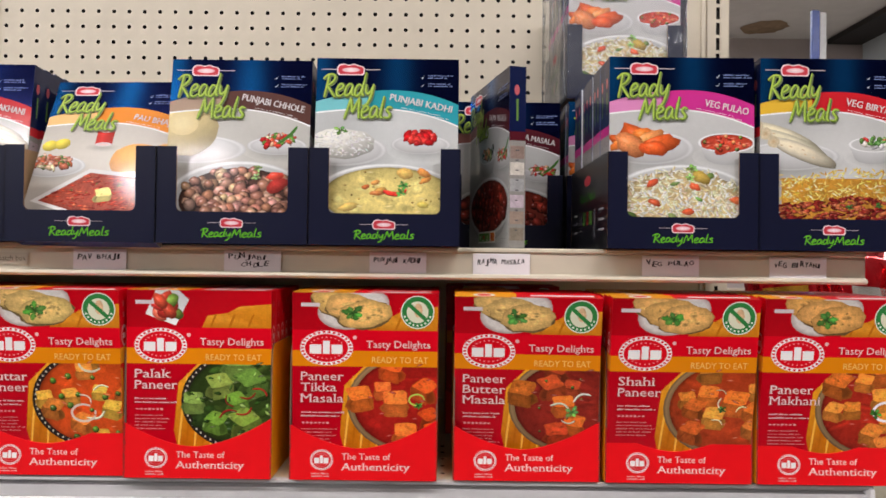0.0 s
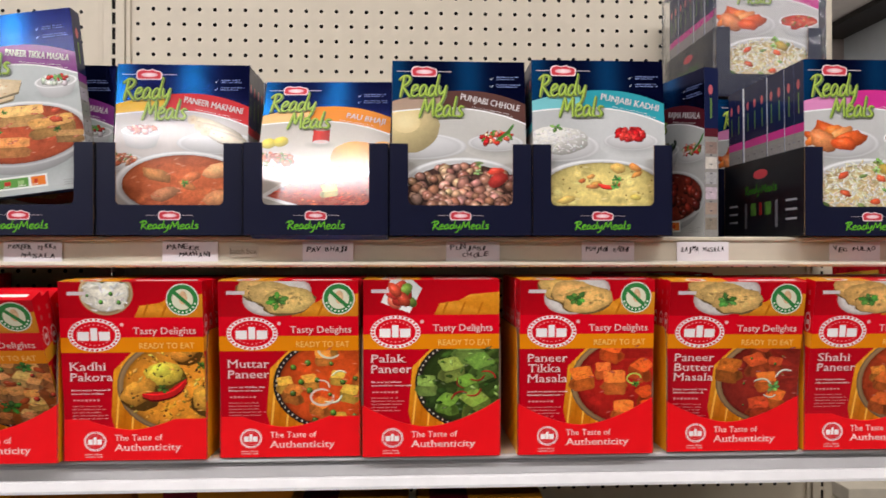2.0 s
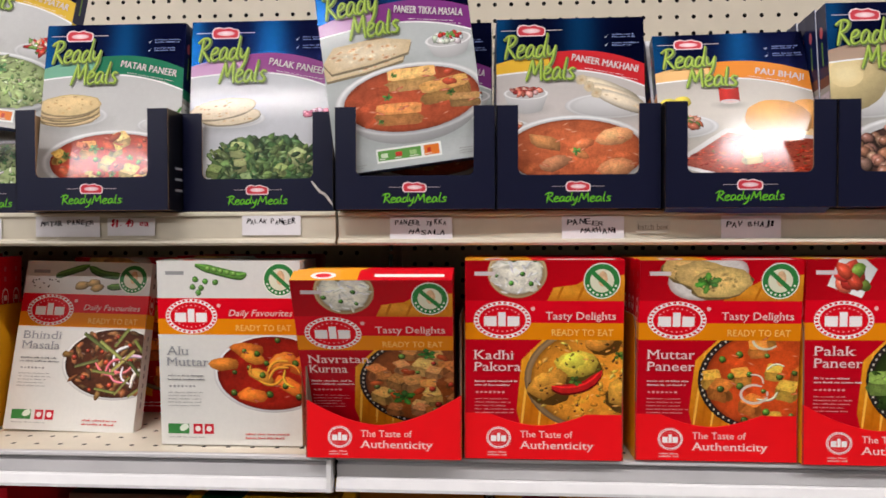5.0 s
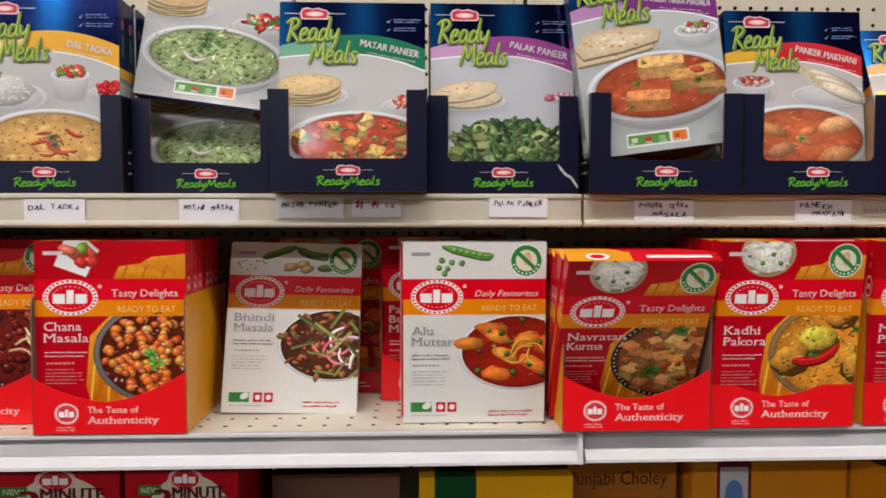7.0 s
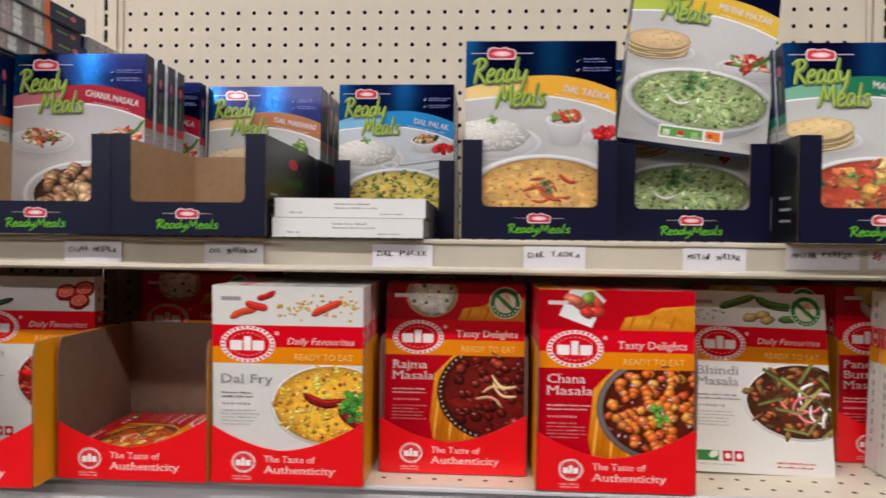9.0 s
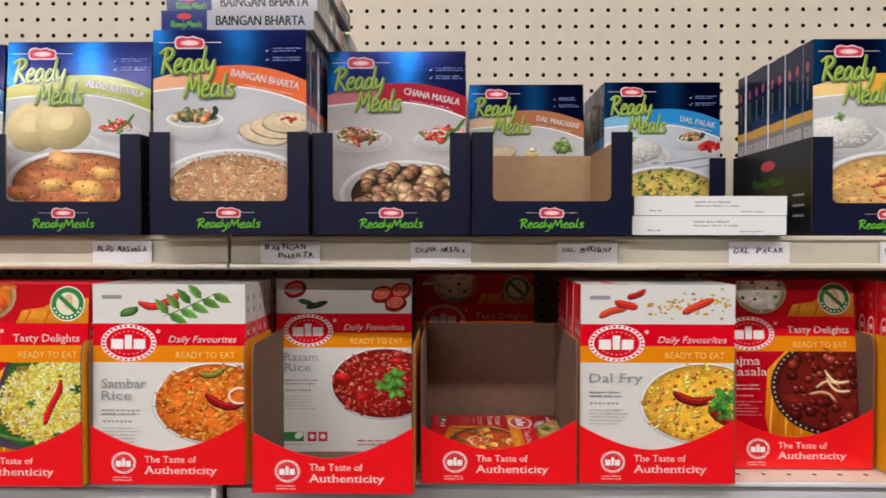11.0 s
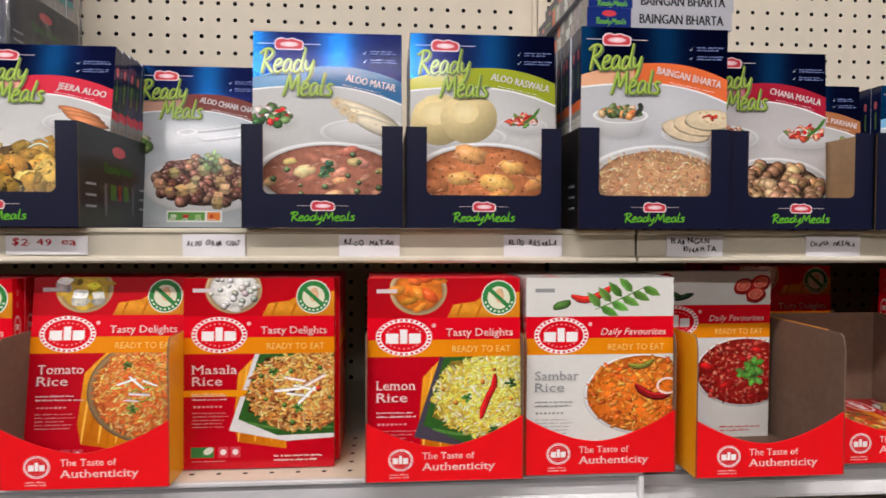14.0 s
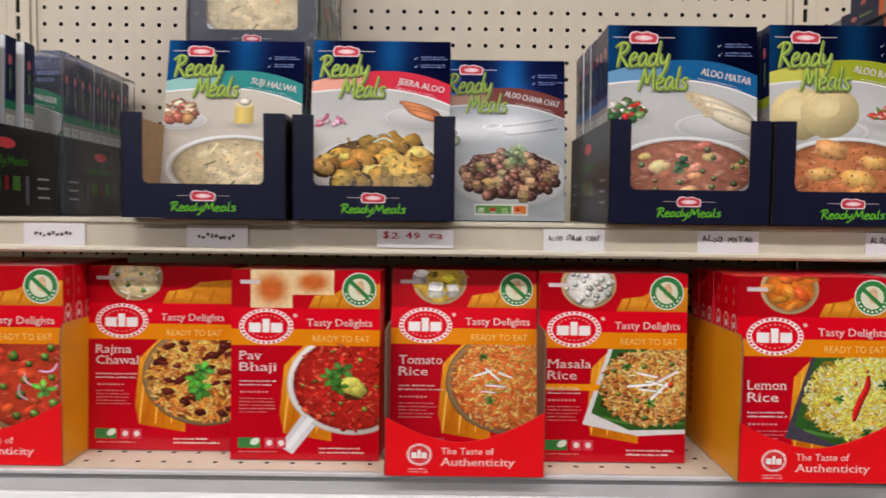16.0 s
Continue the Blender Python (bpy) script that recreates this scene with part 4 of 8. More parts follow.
def side_dish(art, kind, u, v, k, rnd, cloth):
    """The smaller things round the main bowl, k times their usual size."""
    def shadow(du, dv, ru, rv, amount=0.6):
        art.soft(u + du * k, v + dv * k, ru * k, rv * k, shade(cloth(u, v), 0.72), 1.7, cloth, amount, 18)

    def plate(du, dv, ru, rv):
        shadow(du + 0.02, dv + rv * 0.5, ru * 1.25, rv * 1.35)
        lit = lambda f: (lambda a, x, y: shade((218, 218, 218), f * (0.94 + 0.08 * math.sin(a))))
        art.rings(u + du * k, v + dv * k, ru * k, rv * k, ((0, (208, 208, 208)), (0.75, lit(0.97)), (0.86, lit(0.93)), (0.93, lit(1.03)), (1.0, lit(0.92))), 1.9, 28, 0, 0, 0.02)

    def cup(dv, ru, rv, deep):
        shadow(0.02, dv + deep, ru * 1.3, rv * 1.3)
        cx, cz = art.pt(u, v + dv * k)
        a, b, d = ru * k * art.w, rv * k * art.h, deep * k * art.h
        arc = [math.pi * (1 + i / 14) for i in range(15)]
        top = [(cx + a * math.cos(t), cz + b * math.sin(t) * 0.6) for t in arc]
        low = [(cx + a * 0.74 * math.cos(t), cz - d + b * math.sin(t) * 0.8) for t in arc]
        tone = [200 + 20 * math.sin(i / 14 * math.pi * 0.9) - 22 * (i / 14) for i in range(15)]
        art.put(top + low, [(i, i + 15, i + 16, i + 1) for i in range(14)], [(q, q, q) for q in tone] + [(q * 0.84,) * 3 for q in tone], 2.0, 0.02)
        art.rings(u, v + dv * k, ru * k, rv * k, ((0, (200, 198, 196)), (0.85, (196, 195, 194)), (0.93, (240, 240, 239)), (1.0, (222, 222, 222))), 2.1, 26, 0, 0, 0.02)

    def shreds(du, dv, ru, rv, cols, count, size, flat=0.5, layer=2.4):
        for i in range(count):
            x, z = scatter(rnd)
            art.lump(u + (du + x * ru) * k, v + (dv + z * rv) * k, rnd.uniform(0.5, 1.2) * size * k, rnd.uniform(0.5, 1.2) * size * flat * k, vary(rnd.choice(cols), rnd, 0.15), layer + z * 0.2, rnd, rnd.uniform(-1.2, 1.2), 0.25, 0.25, 8, 0.6, 1.2, rnd.choice((0, 0, 0.4)))

    def flatbread(du, dv, ru, rv, rgb, layer, turn=0.0, spots=16):
        art.rings(u + du * k, v + (dv + 0.007) * k, ru * k, rv * k, ((0, shade(rgb, 0.62)), (1.0, shade(rgb, 0.6))), layer, 24, 0.03, turn, 0.1, rnd)
        art.rings(u + du * k, v + dv * k, ru * k, rv * k, ((0, shade(rgb, 1.04)), (0.6, lambda a, x, y: shade(rgb, 0.99 + 0.05 * math.sin(a))), (0.92, shade(rgb, 0.95)), (1.0, shade(rgb, 0.8))), layer + 0.02, 24, 0.03, turn, 0.12, rnd)
        for _ in range(spots):
            x, z = scatter(rnd, 0.85)
            art.rings(u + (du + x * ru) * k, v + (dv + z * rv) * k, rnd.uniform(0.006, 0.026) * k, rnd.uniform(0.003, 0.008) * k, ((0, blend(rgb, (166, 104, 52), rnd.uniform(0.3, 0.9))), (1.0, shade(rgb, 0.98))), layer + 0.04, 8, 0.3, turn, 0.2, rnd)

    if kind == "paratha":
        plate(0.0, 0.05, 0.27, 0.06)
        for i in range(5):
            flatbread(-0.01 + 0.012 * (-1) ** i, 0.045 - i * 0.013, 0.215, 0.055, vary((222, 194, 146), rnd, 0.05), 2.1 + i * 0.1, 0.05)
    elif kind == "roti":
        plate(0.0, 0.05, 0.26, 0.05)
        flatbread(0.03, 0.04, 0.2, 0.042, (226, 208, 174), 2.1, 0.1)
        flatbread(-0.03, 0.0, 0.23, 0.05, (232, 212, 176), 2.3, 0.16)
    elif kind == "breads":
        plate(0.04, 0.04, 0.3, 0.06)
        for i in range(3):
            flatbread(-0.08 + i * 0.08, 0.02 - i * 0.028, 0.17, 0.052, vary((230, 212, 176), rnd, 0.04), 2.1 + i * 0.2, -0.2 + 0.1 * i, 10)
        shreds(0.08, -0.05, 0.05, 0.01, ((206, 60, 44),), 7, 0.02, 0.5, 2.9)
    elif kind == "naan":
        shadow(0.02, 0.05, 0.45, 0.09)
        for i in range(2):
            cu, cv = u + (0.02 + i * 0.04) * k, v + (0.02 - i * 0.035) * k
            edge = [(cu + x * k, cv + z * k) for x, z in ((-0.36, 0.02), (-0.22, -0.055), (0.08, -0.075), (0.3, -0.04), (0.27, 0.02), (0.02, 0.055), (-0.25, 0.075))]
            for grow, f in ((0.012, 0.6), (0.0, 1.0)):
                pts = [art.pt(cu, cv + grow)] + [art.pt(a, b + grow) for a, b in edge]
                art.put(pts, [(0, j + 1, (j + 1) % 7 + 1) for j in range(7)], [shade((240, 226, 198), f)] + [shade((226, 202, 160), f * 0.94)] * 7, 2.1 + i * 0.3 + (0 if grow else 0.05), 0.12)
            for _ in range(34):
                x, z = scatter(rnd, 0.85)
                art.rings(cu + x * 0.28 * k, cv + z * 0.052 * k, rnd.uniform(0.01, 0.034), rnd.uniform(0.004, 0.012), ((0, rnd.choice(((206, 140, 80), (184, 104, 56), (246, 238, 218)))), (1.0, (234, 216, 182))), 2.2 + i * 0.3, 8, 0.3, 0.1, 0.3, rnd)
    elif kind == "poori":
        shadow(0.05, 0.12, 0.36, 0.1)
        plate(0.04, 0.1, 0.34, 0.07)
        for i, (x, z) in enumerate(((-0.1, 0.01), (0.1, 0.0)) if k < 1 else ((0.0, 0.0),)):
            art.lump(u + x, v + z, 0.2 * k, 0.135 * k, (224, 204, 150), 2.1 + i * 0.3, rnd, 0.1, 0.02, 0.08, 26, 0.86, 1.04)
            art.soft(u + x - 0.03, v + z - 0.03, 0.1 * k, 0.06 * k, (250, 238, 196), 2.2 + i * 0.3, lambda a, b: (230, 210, 156), 0.5)
    elif kind == "bun":
        shadow(0.0, 0.09, 0.3, 0.06)
        for i, (x, r) in enumerate(((0.16, 0.13), (-0.02, 0.2))):
            art.lump(u + x * k, v, r * k, 0.11 * k, (232, 168, 92), 2.1 + i * 0.2, rnd, -0.1, 0.02, 0.1, 26, 0.82, 1.14)
            art.rings(u + x * k, v + 0.085 * k, r * 0.93 * k, 0.03 * k, ((0, (244, 222, 178)), (1.0, (236, 206, 150))), 2.15 + i * 0.2, 20)
    elif kind == "rolls":
        plate(0.0, 0.045, 0.28, 0.06)
        for i in range(3):
            cu, cv = u + (-0.01 + i * 0.045) * k, v + (-0.035 + i * 0.032) * k
            art.lump(cu, cv, 0.2 * k, 0.034 * k, vary((228, 216, 190), rnd, 0.04), 2.1 + i * 0.2, rnd, -0.38, 0.03, 0.1, 20, 0.66, 1.06)
            art.rings(cu - 0.165 * k, cv - 0.046 * k, 0.034 * k, 0.026 * k, ((0, (196, 164, 122)), (0.5, (212, 194, 160)), (1.0, (204, 190, 160))), 2.2 + i * 0.2, 12, 0.1, 0.3, 0.2, rnd)
            for _ in range(6):
                x = rnd.uniform(-0.13, 0.15)
                art.rings(cu + x * k, cv + (x * 0.3 + rnd.uniform(-0.012, 0.008)) * k, 0.014, 0.004, ((0, (196, 160, 112)), (1.0, (222, 208, 178))), 2.22 + i * 0.2, 7, 0.2, -0.3, 0.2, rnd)
    elif kind == "salad":
        plate(0.0, 0.03, 0.21, 0.05)
        shreds(0.0, 0.0, 0.14, 0.035, ((204, 50, 40), (222, 92, 66), (190, 36, 38), (236, 170, 146), (110, 148, 66), (240, 222, 206)), 46, 0.036, 0.36)
        art.ribbon([art.pt(u + x * k, v + z * k) for x, z in ((0.0, 0.02), (0.09, -0.03), (0.14, -0.08))], 0.0034 * k, (70, 120, 50), 2.9, 0.2, 0.3)
    elif kind == "onion_salad":
        plate(0.0, 0.02, 0.26, 0.07)
        shreds(0.0, -0.005, 0.17, 0.045, ((214, 150, 124), (196, 104, 70), (232, 200, 176), (170, 90, 66), (96, 124, 60)), 60, 0.034, 0.5)
    elif kind == "dice":
        plate(0.0, 0.03, 0.2, 0.05)
        shreds(0.0, -0.005, 0.13, 0.035, ((206, 36, 40), (222, 60, 56), (184, 26, 32)), 30, 0.034, 0.7)
    elif kind == "rice":
        plate(-0.02, 0.04, 0.3, 0.08)
        art.lump(u - 0.02, v + 0.01, 0.22 * k, 0.075 * k, (226, 224, 216), 2.2, rnd, 0, 0.06, 0.1, 22, 0.84, 1.06)
        morsels(art, u - 0.02, v + 0.005, 0.21 * k, 0.065 * k, [("grain", 170, 0.017, (248, 247, 240), (232, 230, 220), (240, 238, 230))], rnd, 2.4, lambda a, b: (226, 224, 216))
        frond(art, u - 0.02, v - 0.06 * k, 0.045 * k, (104, 142, 74), 3.9, rnd, 4)
    elif kind == "bowl":
        cup(0.0, 0.16, 0.034, 0.085)
        shreds(0.0, -0.012, 0.115, 0.022, ((176, 72, 62), (150, 50, 48), (206, 120, 104), (222, 170, 158)), 34, 0.03, 0.5)
    elif kind == "salsa":
        cup(0.0, 0.13, 0.03, 0.11)
        shreds(0.0, -0.02, 0.1, 0.026, ((222, 104, 70), (206, 60, 46), (240, 196, 160), (120, 150, 80)), 34, 0.028, 0.6)
    elif kind == "raita":
        cup(0.0, 0.17, 0.04, 0.07)
        shreds(0.0, -0.01, 0.12, 0.026, ((240, 240, 236), (232, 232, 228)), 16, 0.04, 0.5)
        shreds(0.0, -0.02, 0.1, 0.02, ((96, 144, 70), (206, 60, 54), (120, 160, 90)), 16, 0.022, 0.6, 2.7)
    elif kind == "greens":
        cup(0.0, 0.19, 0.04, 0.085)
        shreds(0.0, -0.015, 0.15, 0.03, ((228, 130, 74), (232, 150, 96), (110, 132, 78), (150, 166, 110), (238, 190, 150), (84, 100, 70)), 40, 0.034, 0.6)
        art.ribbon([art.pt(u + x * k, v + z * k) for x, z in ((0.1, 0.0), (0.14, -0.04), (0.12, -0.06))], 0.005, (52, 60, 50), 2.9, 0.2, 0.4)
    elif kind == "radish":
        shadow(0.0, 0.03, 0.2, 0.05)
        shreds(0.0, 0.0, 0.12, 0.05, ((206, 50, 50), (92, 132, 72), (60, 104, 60), (236, 226, 216), (120, 154, 90)), 40, 0.036, 0.6)
    elif kind == "petals":
        shadow(0.0, 0.015, 0.16, 0.03, 0.3)
        shreds(0.0, 0.0, 0.13, 0.025, ((222, 132, 160), (236, 180, 196), (206, 100, 136)), 12, 0.035, 0.45)
    elif kind == "soup":
        cup(0.0, 0.2, 0.052, 0.075)
        dish(art, u, v, 0.18 * k, 0.044 * k, (202, 72, 50), [("bean", 16, 0.016, (222, 130, 90), (196, 60, 44), (120, 140, 70))], rnd, 2.4, mottles=6)
    elif kind == "fritters":
        plate(0.02, 0.03, 0.3, 0.085)
        for i in range(9):
            x, z = scatter(rnd, 0.8)
            art.lump(u + x * 0.21 * k, v + (z * 0.05) * k, rnd.uniform(0.08, 0.14) * k, rnd.uniform(0.025, 0.05) * k, vary(rnd.choice(((236, 124, 56), (226, 96, 44), (240, 150, 90))), rnd, 0.08), 2.3 + z * 0.2, rnd, rnd.uniform(-0.5, 0.5), 0.2, 0.25, 12, 0.72, 1.18, 0.2)
    elif kind == "glass":
        shadow(0.0, 0.05, 0.14, 0.03)
        art.field(u - 0.065 * k, v - 0.06 * k, u + 0.065 * k, v + 0.03 * k, lambda a, b: shade((196, 44, 36), 1.1 - 3.4 * abs(a - u + 0.02)), 2.2, 6, 3, 0.05)
        art.rings(u, v + 0.03 * k, 0.062 * k, 0.014 * k, ((0, (226, 190, 184)), (1.0, (210, 204, 202))), 2.3, 18)
        art.rings(u, v - 0.06 * k, 0.065 * k, 0.014 * k, ((0, (222, 90, 74)), (1.0, (232, 214, 210))), 2.4, 18)
    elif kind == "pudding":
        shadow(0.0, 0.06, 0.16, 0.03)
        art.field(u - 0.07 * k, v - 0.06 * k, u + 0.07 * k, v + 0.05 * k, lambda a, b: shade((222, 196, 112), 1.08 - 2.5 * abs(a - u + 0.02)), 2.2, 6, 3, 0.06)
        art.rings(u, v - 0.06 * k, 0.07 * k, 0.018 * k, ((0, (236, 218, 150)), (1.0, (226, 214, 180))), 2.4, 18)
        art.lump(u, v - 0.075 * k, 0.05 * k, 0.022 * k, (244, 236, 214), 2.6, rnd, 0, 0.15)
    elif kind == "tart":
        plate(0.0, 0.04, 0.2, 0.05)
        shreds(0.0, 0.0, 0.14, 0.055, ((206, 150, 110), (176, 100, 84), (232, 206, 170), (150, 84, 70), (236, 222, 196)), 44, 0.042, 0.6)
    elif kind == "lemon":
        for i, x in enumerate((-0.05, 0.04)):
            art.lump(u + x * k, v - 0.012 * i * k, 0.06 * k, 0.035 * k, (232, 212, 84), 2.1 + i * 0.1, rnd, 0.2, 0.05, 0.1, 16, 0.8, 1.08)
    elif kind == "lime":
        shadow(0.0, 0.02, 0.16, 0.05)
        shreds(0.0, 0.0, 0.09, 0.04, ((120, 154, 76), (150, 176, 96), (96, 132, 64), (206, 216, 170)), 9, 0.06, 0.5)
    elif kind == "fork":
        for i, (du, dv) in enumerate(((0.0, 0.0), (0.03, 0.05))):
            cu, cv = u + du * k, v + dv * k
            path = [art.pt(cu + x * k, cv + z * k) for x, z in ((-0.08, 0.004), (0.06, -0.008), (0.3, -0.035))]
            for rgb, wide, drop in (((136, 140, 146), 0.0042, -0.0012), ((176, 181, 187), 0.0034, 0.0), ((214, 218, 222), 0.0011, 0.0004)):
                art.ribbon([(x, z + drop) for x, z in path], wide * k, rgb, 1.9 + i * 0.2 + 0.03 * (rgb[0] > 150) + 0.03 * (rgb[0] > 200), 0.02, 0.6, 4)
            if i == 0:
                art.rings(cu - 0.15 * k, cv + 0.012 * k, 0.085 * k, 0.022 * k, ((0, (150, 154, 160)), (0.6, (184, 188, 193)), (0.85, (222, 225, 228)), (1.0, (140, 144, 150))), 2.2, 20, 0, 0.1)
            else:
                for q in (-0.012, 0.0, 0.012):
                    art.ribbon([art.pt(cu - 0.07 * k, cv + 0.003 * k), art.pt(cu - 0.12 * k, cv + (0.008 + q) * k), art.pt(cu - 0.23 * k, cv + (0.018 + q) * k)], 0.0017 * k, (170, 174, 180), 2.3, 0.02, 0.5, 3)
    elif kind == "sausages":
        plate(0.02, 0.02, 0.26, 0.06)
        for i in range(3):
            art.lump(u + (0.02 + i * 0.03) * k, v + (-0.035 + i * 0.025) * k, 0.16 * k, 0.022 * k, (206, 130, 84), 2.2 + i * 0.1, rnd, -0.3, 0.03, 0.15, 16, 0.6, 1.14, 0.15)


def red_front(name, seed, dish_spec, top_dish, white=False, script="Tasty Delights", seal=True, strip=False, handle=False, drop=0.0):
    base, items, rim, napkin, square = (*dish_spec, False)[:5]
    rnd = random.Random(seed)
    art, fine = Art(MW, MH, front_face), Art(MW, MH, front_face, 0.0009)
    crimson, red, amber = (190, 2, 26), (222, 4, 30), (234, 138, 10)
    ground = (220, 218, 212) if white else crimson
    art.rect(0, 0, 1, 1, ground, 1, 0.03)
    if not white:
        art.field(0, 0, 1, 0.2, lambda a, b: shade((186, 4, 22), 0.86 + 0.5 * b + 0.18 * a), 1.3, 6, 4, 0.05)
        cloth = ((0.52, 0.2), (0.56, 0.135), (0.7, 0.12), (0.78, 0.085), (1.0, 0.07), (1.0, 0.2))
        art.put([art.pt(*q) for q in cloth], [(0, 1, 2, 3, 4, 5)], [(196, 112, 20), (238, 164, 50), (216, 136, 30), (244, 172, 58), (226, 148, 36), (206, 124, 24)], 1.6, 0.15)
        for i in range(3):
            a = 0.58 + i * 0.13
            art.ribbon([art.pt(a, 0.2), art.pt(a + 0.02, 0.16), art.pt(a + 0.04, 0.125)], 0.0022, (190, 108, 18), 1.8, 0.1, 0.3)
    top_dish(art, rnd)
    # napkin and main dish
    if napkin:
        fold = ((0.33, 0.76), (0.36, 0.5), (0.5, 0.39), (0.68, 0.39), (0.68, 0.9), (0.36, 0.86))
        art.put([art.pt(*q) for q in fold], [(0, 1, 2, 3, 4, 5)], [(206, 116, 16), (238, 160, 34), (244, 172, 48), (226, 142, 24), (216, 128, 20), (190, 100, 12)], 1.6, 0.15)
        for i in range(5):
            a = 0.36 + i * 0.055
            art.ribbon([art.pt(a, 0.86), art.pt(a + 0.02, 0.7), art.pt(a + 0.06, 0.45)], 0.0022, (190, 104, 12) if i % 2 else (250, 186, 70), 1.8, 0.1, 0.3)
    if square:
        leaf_plate(art, base, items, rnd, square)
    elif white:
        dish(art, 0.80, 0.605, 0.39, 0.2, base, items, rnd, 3, rim=(226, 224, 220), rim_k=1.05)
    else:
        dish(art, 0.82, 0.595, 0.40, 0.245, base, items, rnd, 3, rim=rim, rim_k=1.08)
        if sum(rim) < 160:
            for i in range(30):
                a = math.radians(95 + i * 6.1)
                art.ellipse(0.82 + 0.418 * math.cos(a), 0.595 - 0.256 * math.sin(a), 0.007, 0.0065, (206, 196, 180), 3.4, n=6)
    art.rect(0, 0.2, 1, 0.312, red, 6.6)
    art.rect(0, 0.312, 1, 0.397, amber, 6.6)
    emblem_round(art, 0.236, 0.298, 0.182, 0.094, 7)
    art.ellipse(0.43, 0.24, 0.014, 0.011, (236, 180, 180), 7, n=8)
    art.rect(0.06, 0.055, 0.19, 0.075, (214, 200, 202) if not white else (150, 150, 150), 6.2)
    if seal:
        asp = MW / MH
        art.ellipse(0.86, 0.1, 0.115, 0.115 * asp, (236, 240, 226), 6.4, n=28)
        art.ellipse(0.86, 0.1, 0.108, 0.108 * asp, (52, 128, 64), 6.6, n=28)
        art.ellipse(0.86, 0.1, 0.075, 0.075 * asp, (224, 222, 196), 6.9, n=24)
        art.ellipse(0.865, 0.09, 0.03, 0.05 * asp, (222, 182, 140), 7.1, 0.3, n=12)
        art.poly([art.pt(0.79, 0.065), art.pt(0.81, 0.05), art.pt(0.93, 0.135), art.pt(0.91, 0.15)], (52, 128, 64), 7.4)
        for i in range(9):
            a = math.radians(200 + i * 17.5)
            art.ellipse(0.86 + 0.092 * math.cos(a), 0.1 - 0.092 * asp * math.sin(a), 0.008, 0.008 * asp, (230, 236, 220), 7.2, n=6)
    small = (156, 154, 152) if white else (222, 150, 152)
    lines = name.split("\n")
    end = 0.455 + drop + 0.062 * len(lines)
    fine.bars(0.06, end, 0.3, 2, 0.02, 0.007, (110, 110, 112) if white else (236, 206, 206), 2.4, rnd)
    for i in range(7):
        art.ellipse(0.075 + i * 0.028, end + 0.055, 0.011, rnd.uniform(0.004, 0.008), small, 2.4, n=6)
    fine.bars(0.06, end + 0.09, 0.26, 5, 0.018, 0.0045, small, 2.4, rnd)
    if strip:
        art.rect(0, 0.588, 0.42, 0.622, (240, 154, 14), 2.4)
        fine.bars(0.05, 0.612, 0.22, 1, 0.02, 0.01, (250, 206, 120), 2.6, rnd)
    if handle:
        art.poly([art.pt(0.5, 0.74), art.pt(0.6, 0.79), art.pt(0.42, 0.97), art.pt(0.33, 0.93)], (216, 216, 220), 2.2, 0.05)
        art.poly([art.pt(0.52, 0.77), art.pt(0.565, 0.785), art.pt(0.4, 0.945), art.pt(0.365, 0.93)], (238, 238, 240), 2.4, 0.05)
    y = 0.885
    art.rect(0.05, y, 0.2, y + 0.055, (60, 128, 66), 2.6)
    art.ellipse(0.165, y + 0.02, 0.035, 0.018, (222, 232, 214), 2.9, n=10, turn=0.5)
    for u in (0.23, 0.31):
        art.rect(u, y, u + 0.065, y + 0.055, (196, 24, 44) if white else (206, 70, 84), 2.6)
        art.ellipse(u + 0.032, y + 0.027, 0.02, 0.016, (240, 226, 222), 2.9, n=10)
    fine.bars(0.06, y + 0.075, 0.28, 1, 0.02, 0.005, small, 2.4, rnd)
    fine.bars(0.6, 0.94, 0.33, 2, 0.022, 0.008, (206, 60, 60) if white else (240, 220, 214), 2.6, rnd)
    lettering, name_art = Art(MW, MH, front_face, 0.0011), Art(MW, MH, front_face, 0.0011)
    pale = (240, 212, 206)
    if white:
        lettering.word("Daily Favourites", 0.5, 0.295, 0.44, 0.034, pale, 9, 0.3)
    else:
        lettering.word(script, 0.51, 0.293, 0.44, 0.038, pale, 9, 0, 0, 0, 0.05)
    lettering.word("READY TO EAT", 0.55, 0.375, 0.385, 0.033, (252, 206, 110), 9)
    tone = (146, 147, 150) if white else (242, 212, 208)
    for i, text in enumerate(lines):
        name_art.word(text, 0.06, 0.462 + drop + i * 0.06, min(0.39, 0.049 * len(text)), 0.046, tone, 9, 0, 0, 0.0, 0.06)
    return art, (lettering.mesh("lettering", [PRINT]), name_art.mesh("lettering", [PRINT]), fine.mesh("small_print", [PRINT]))


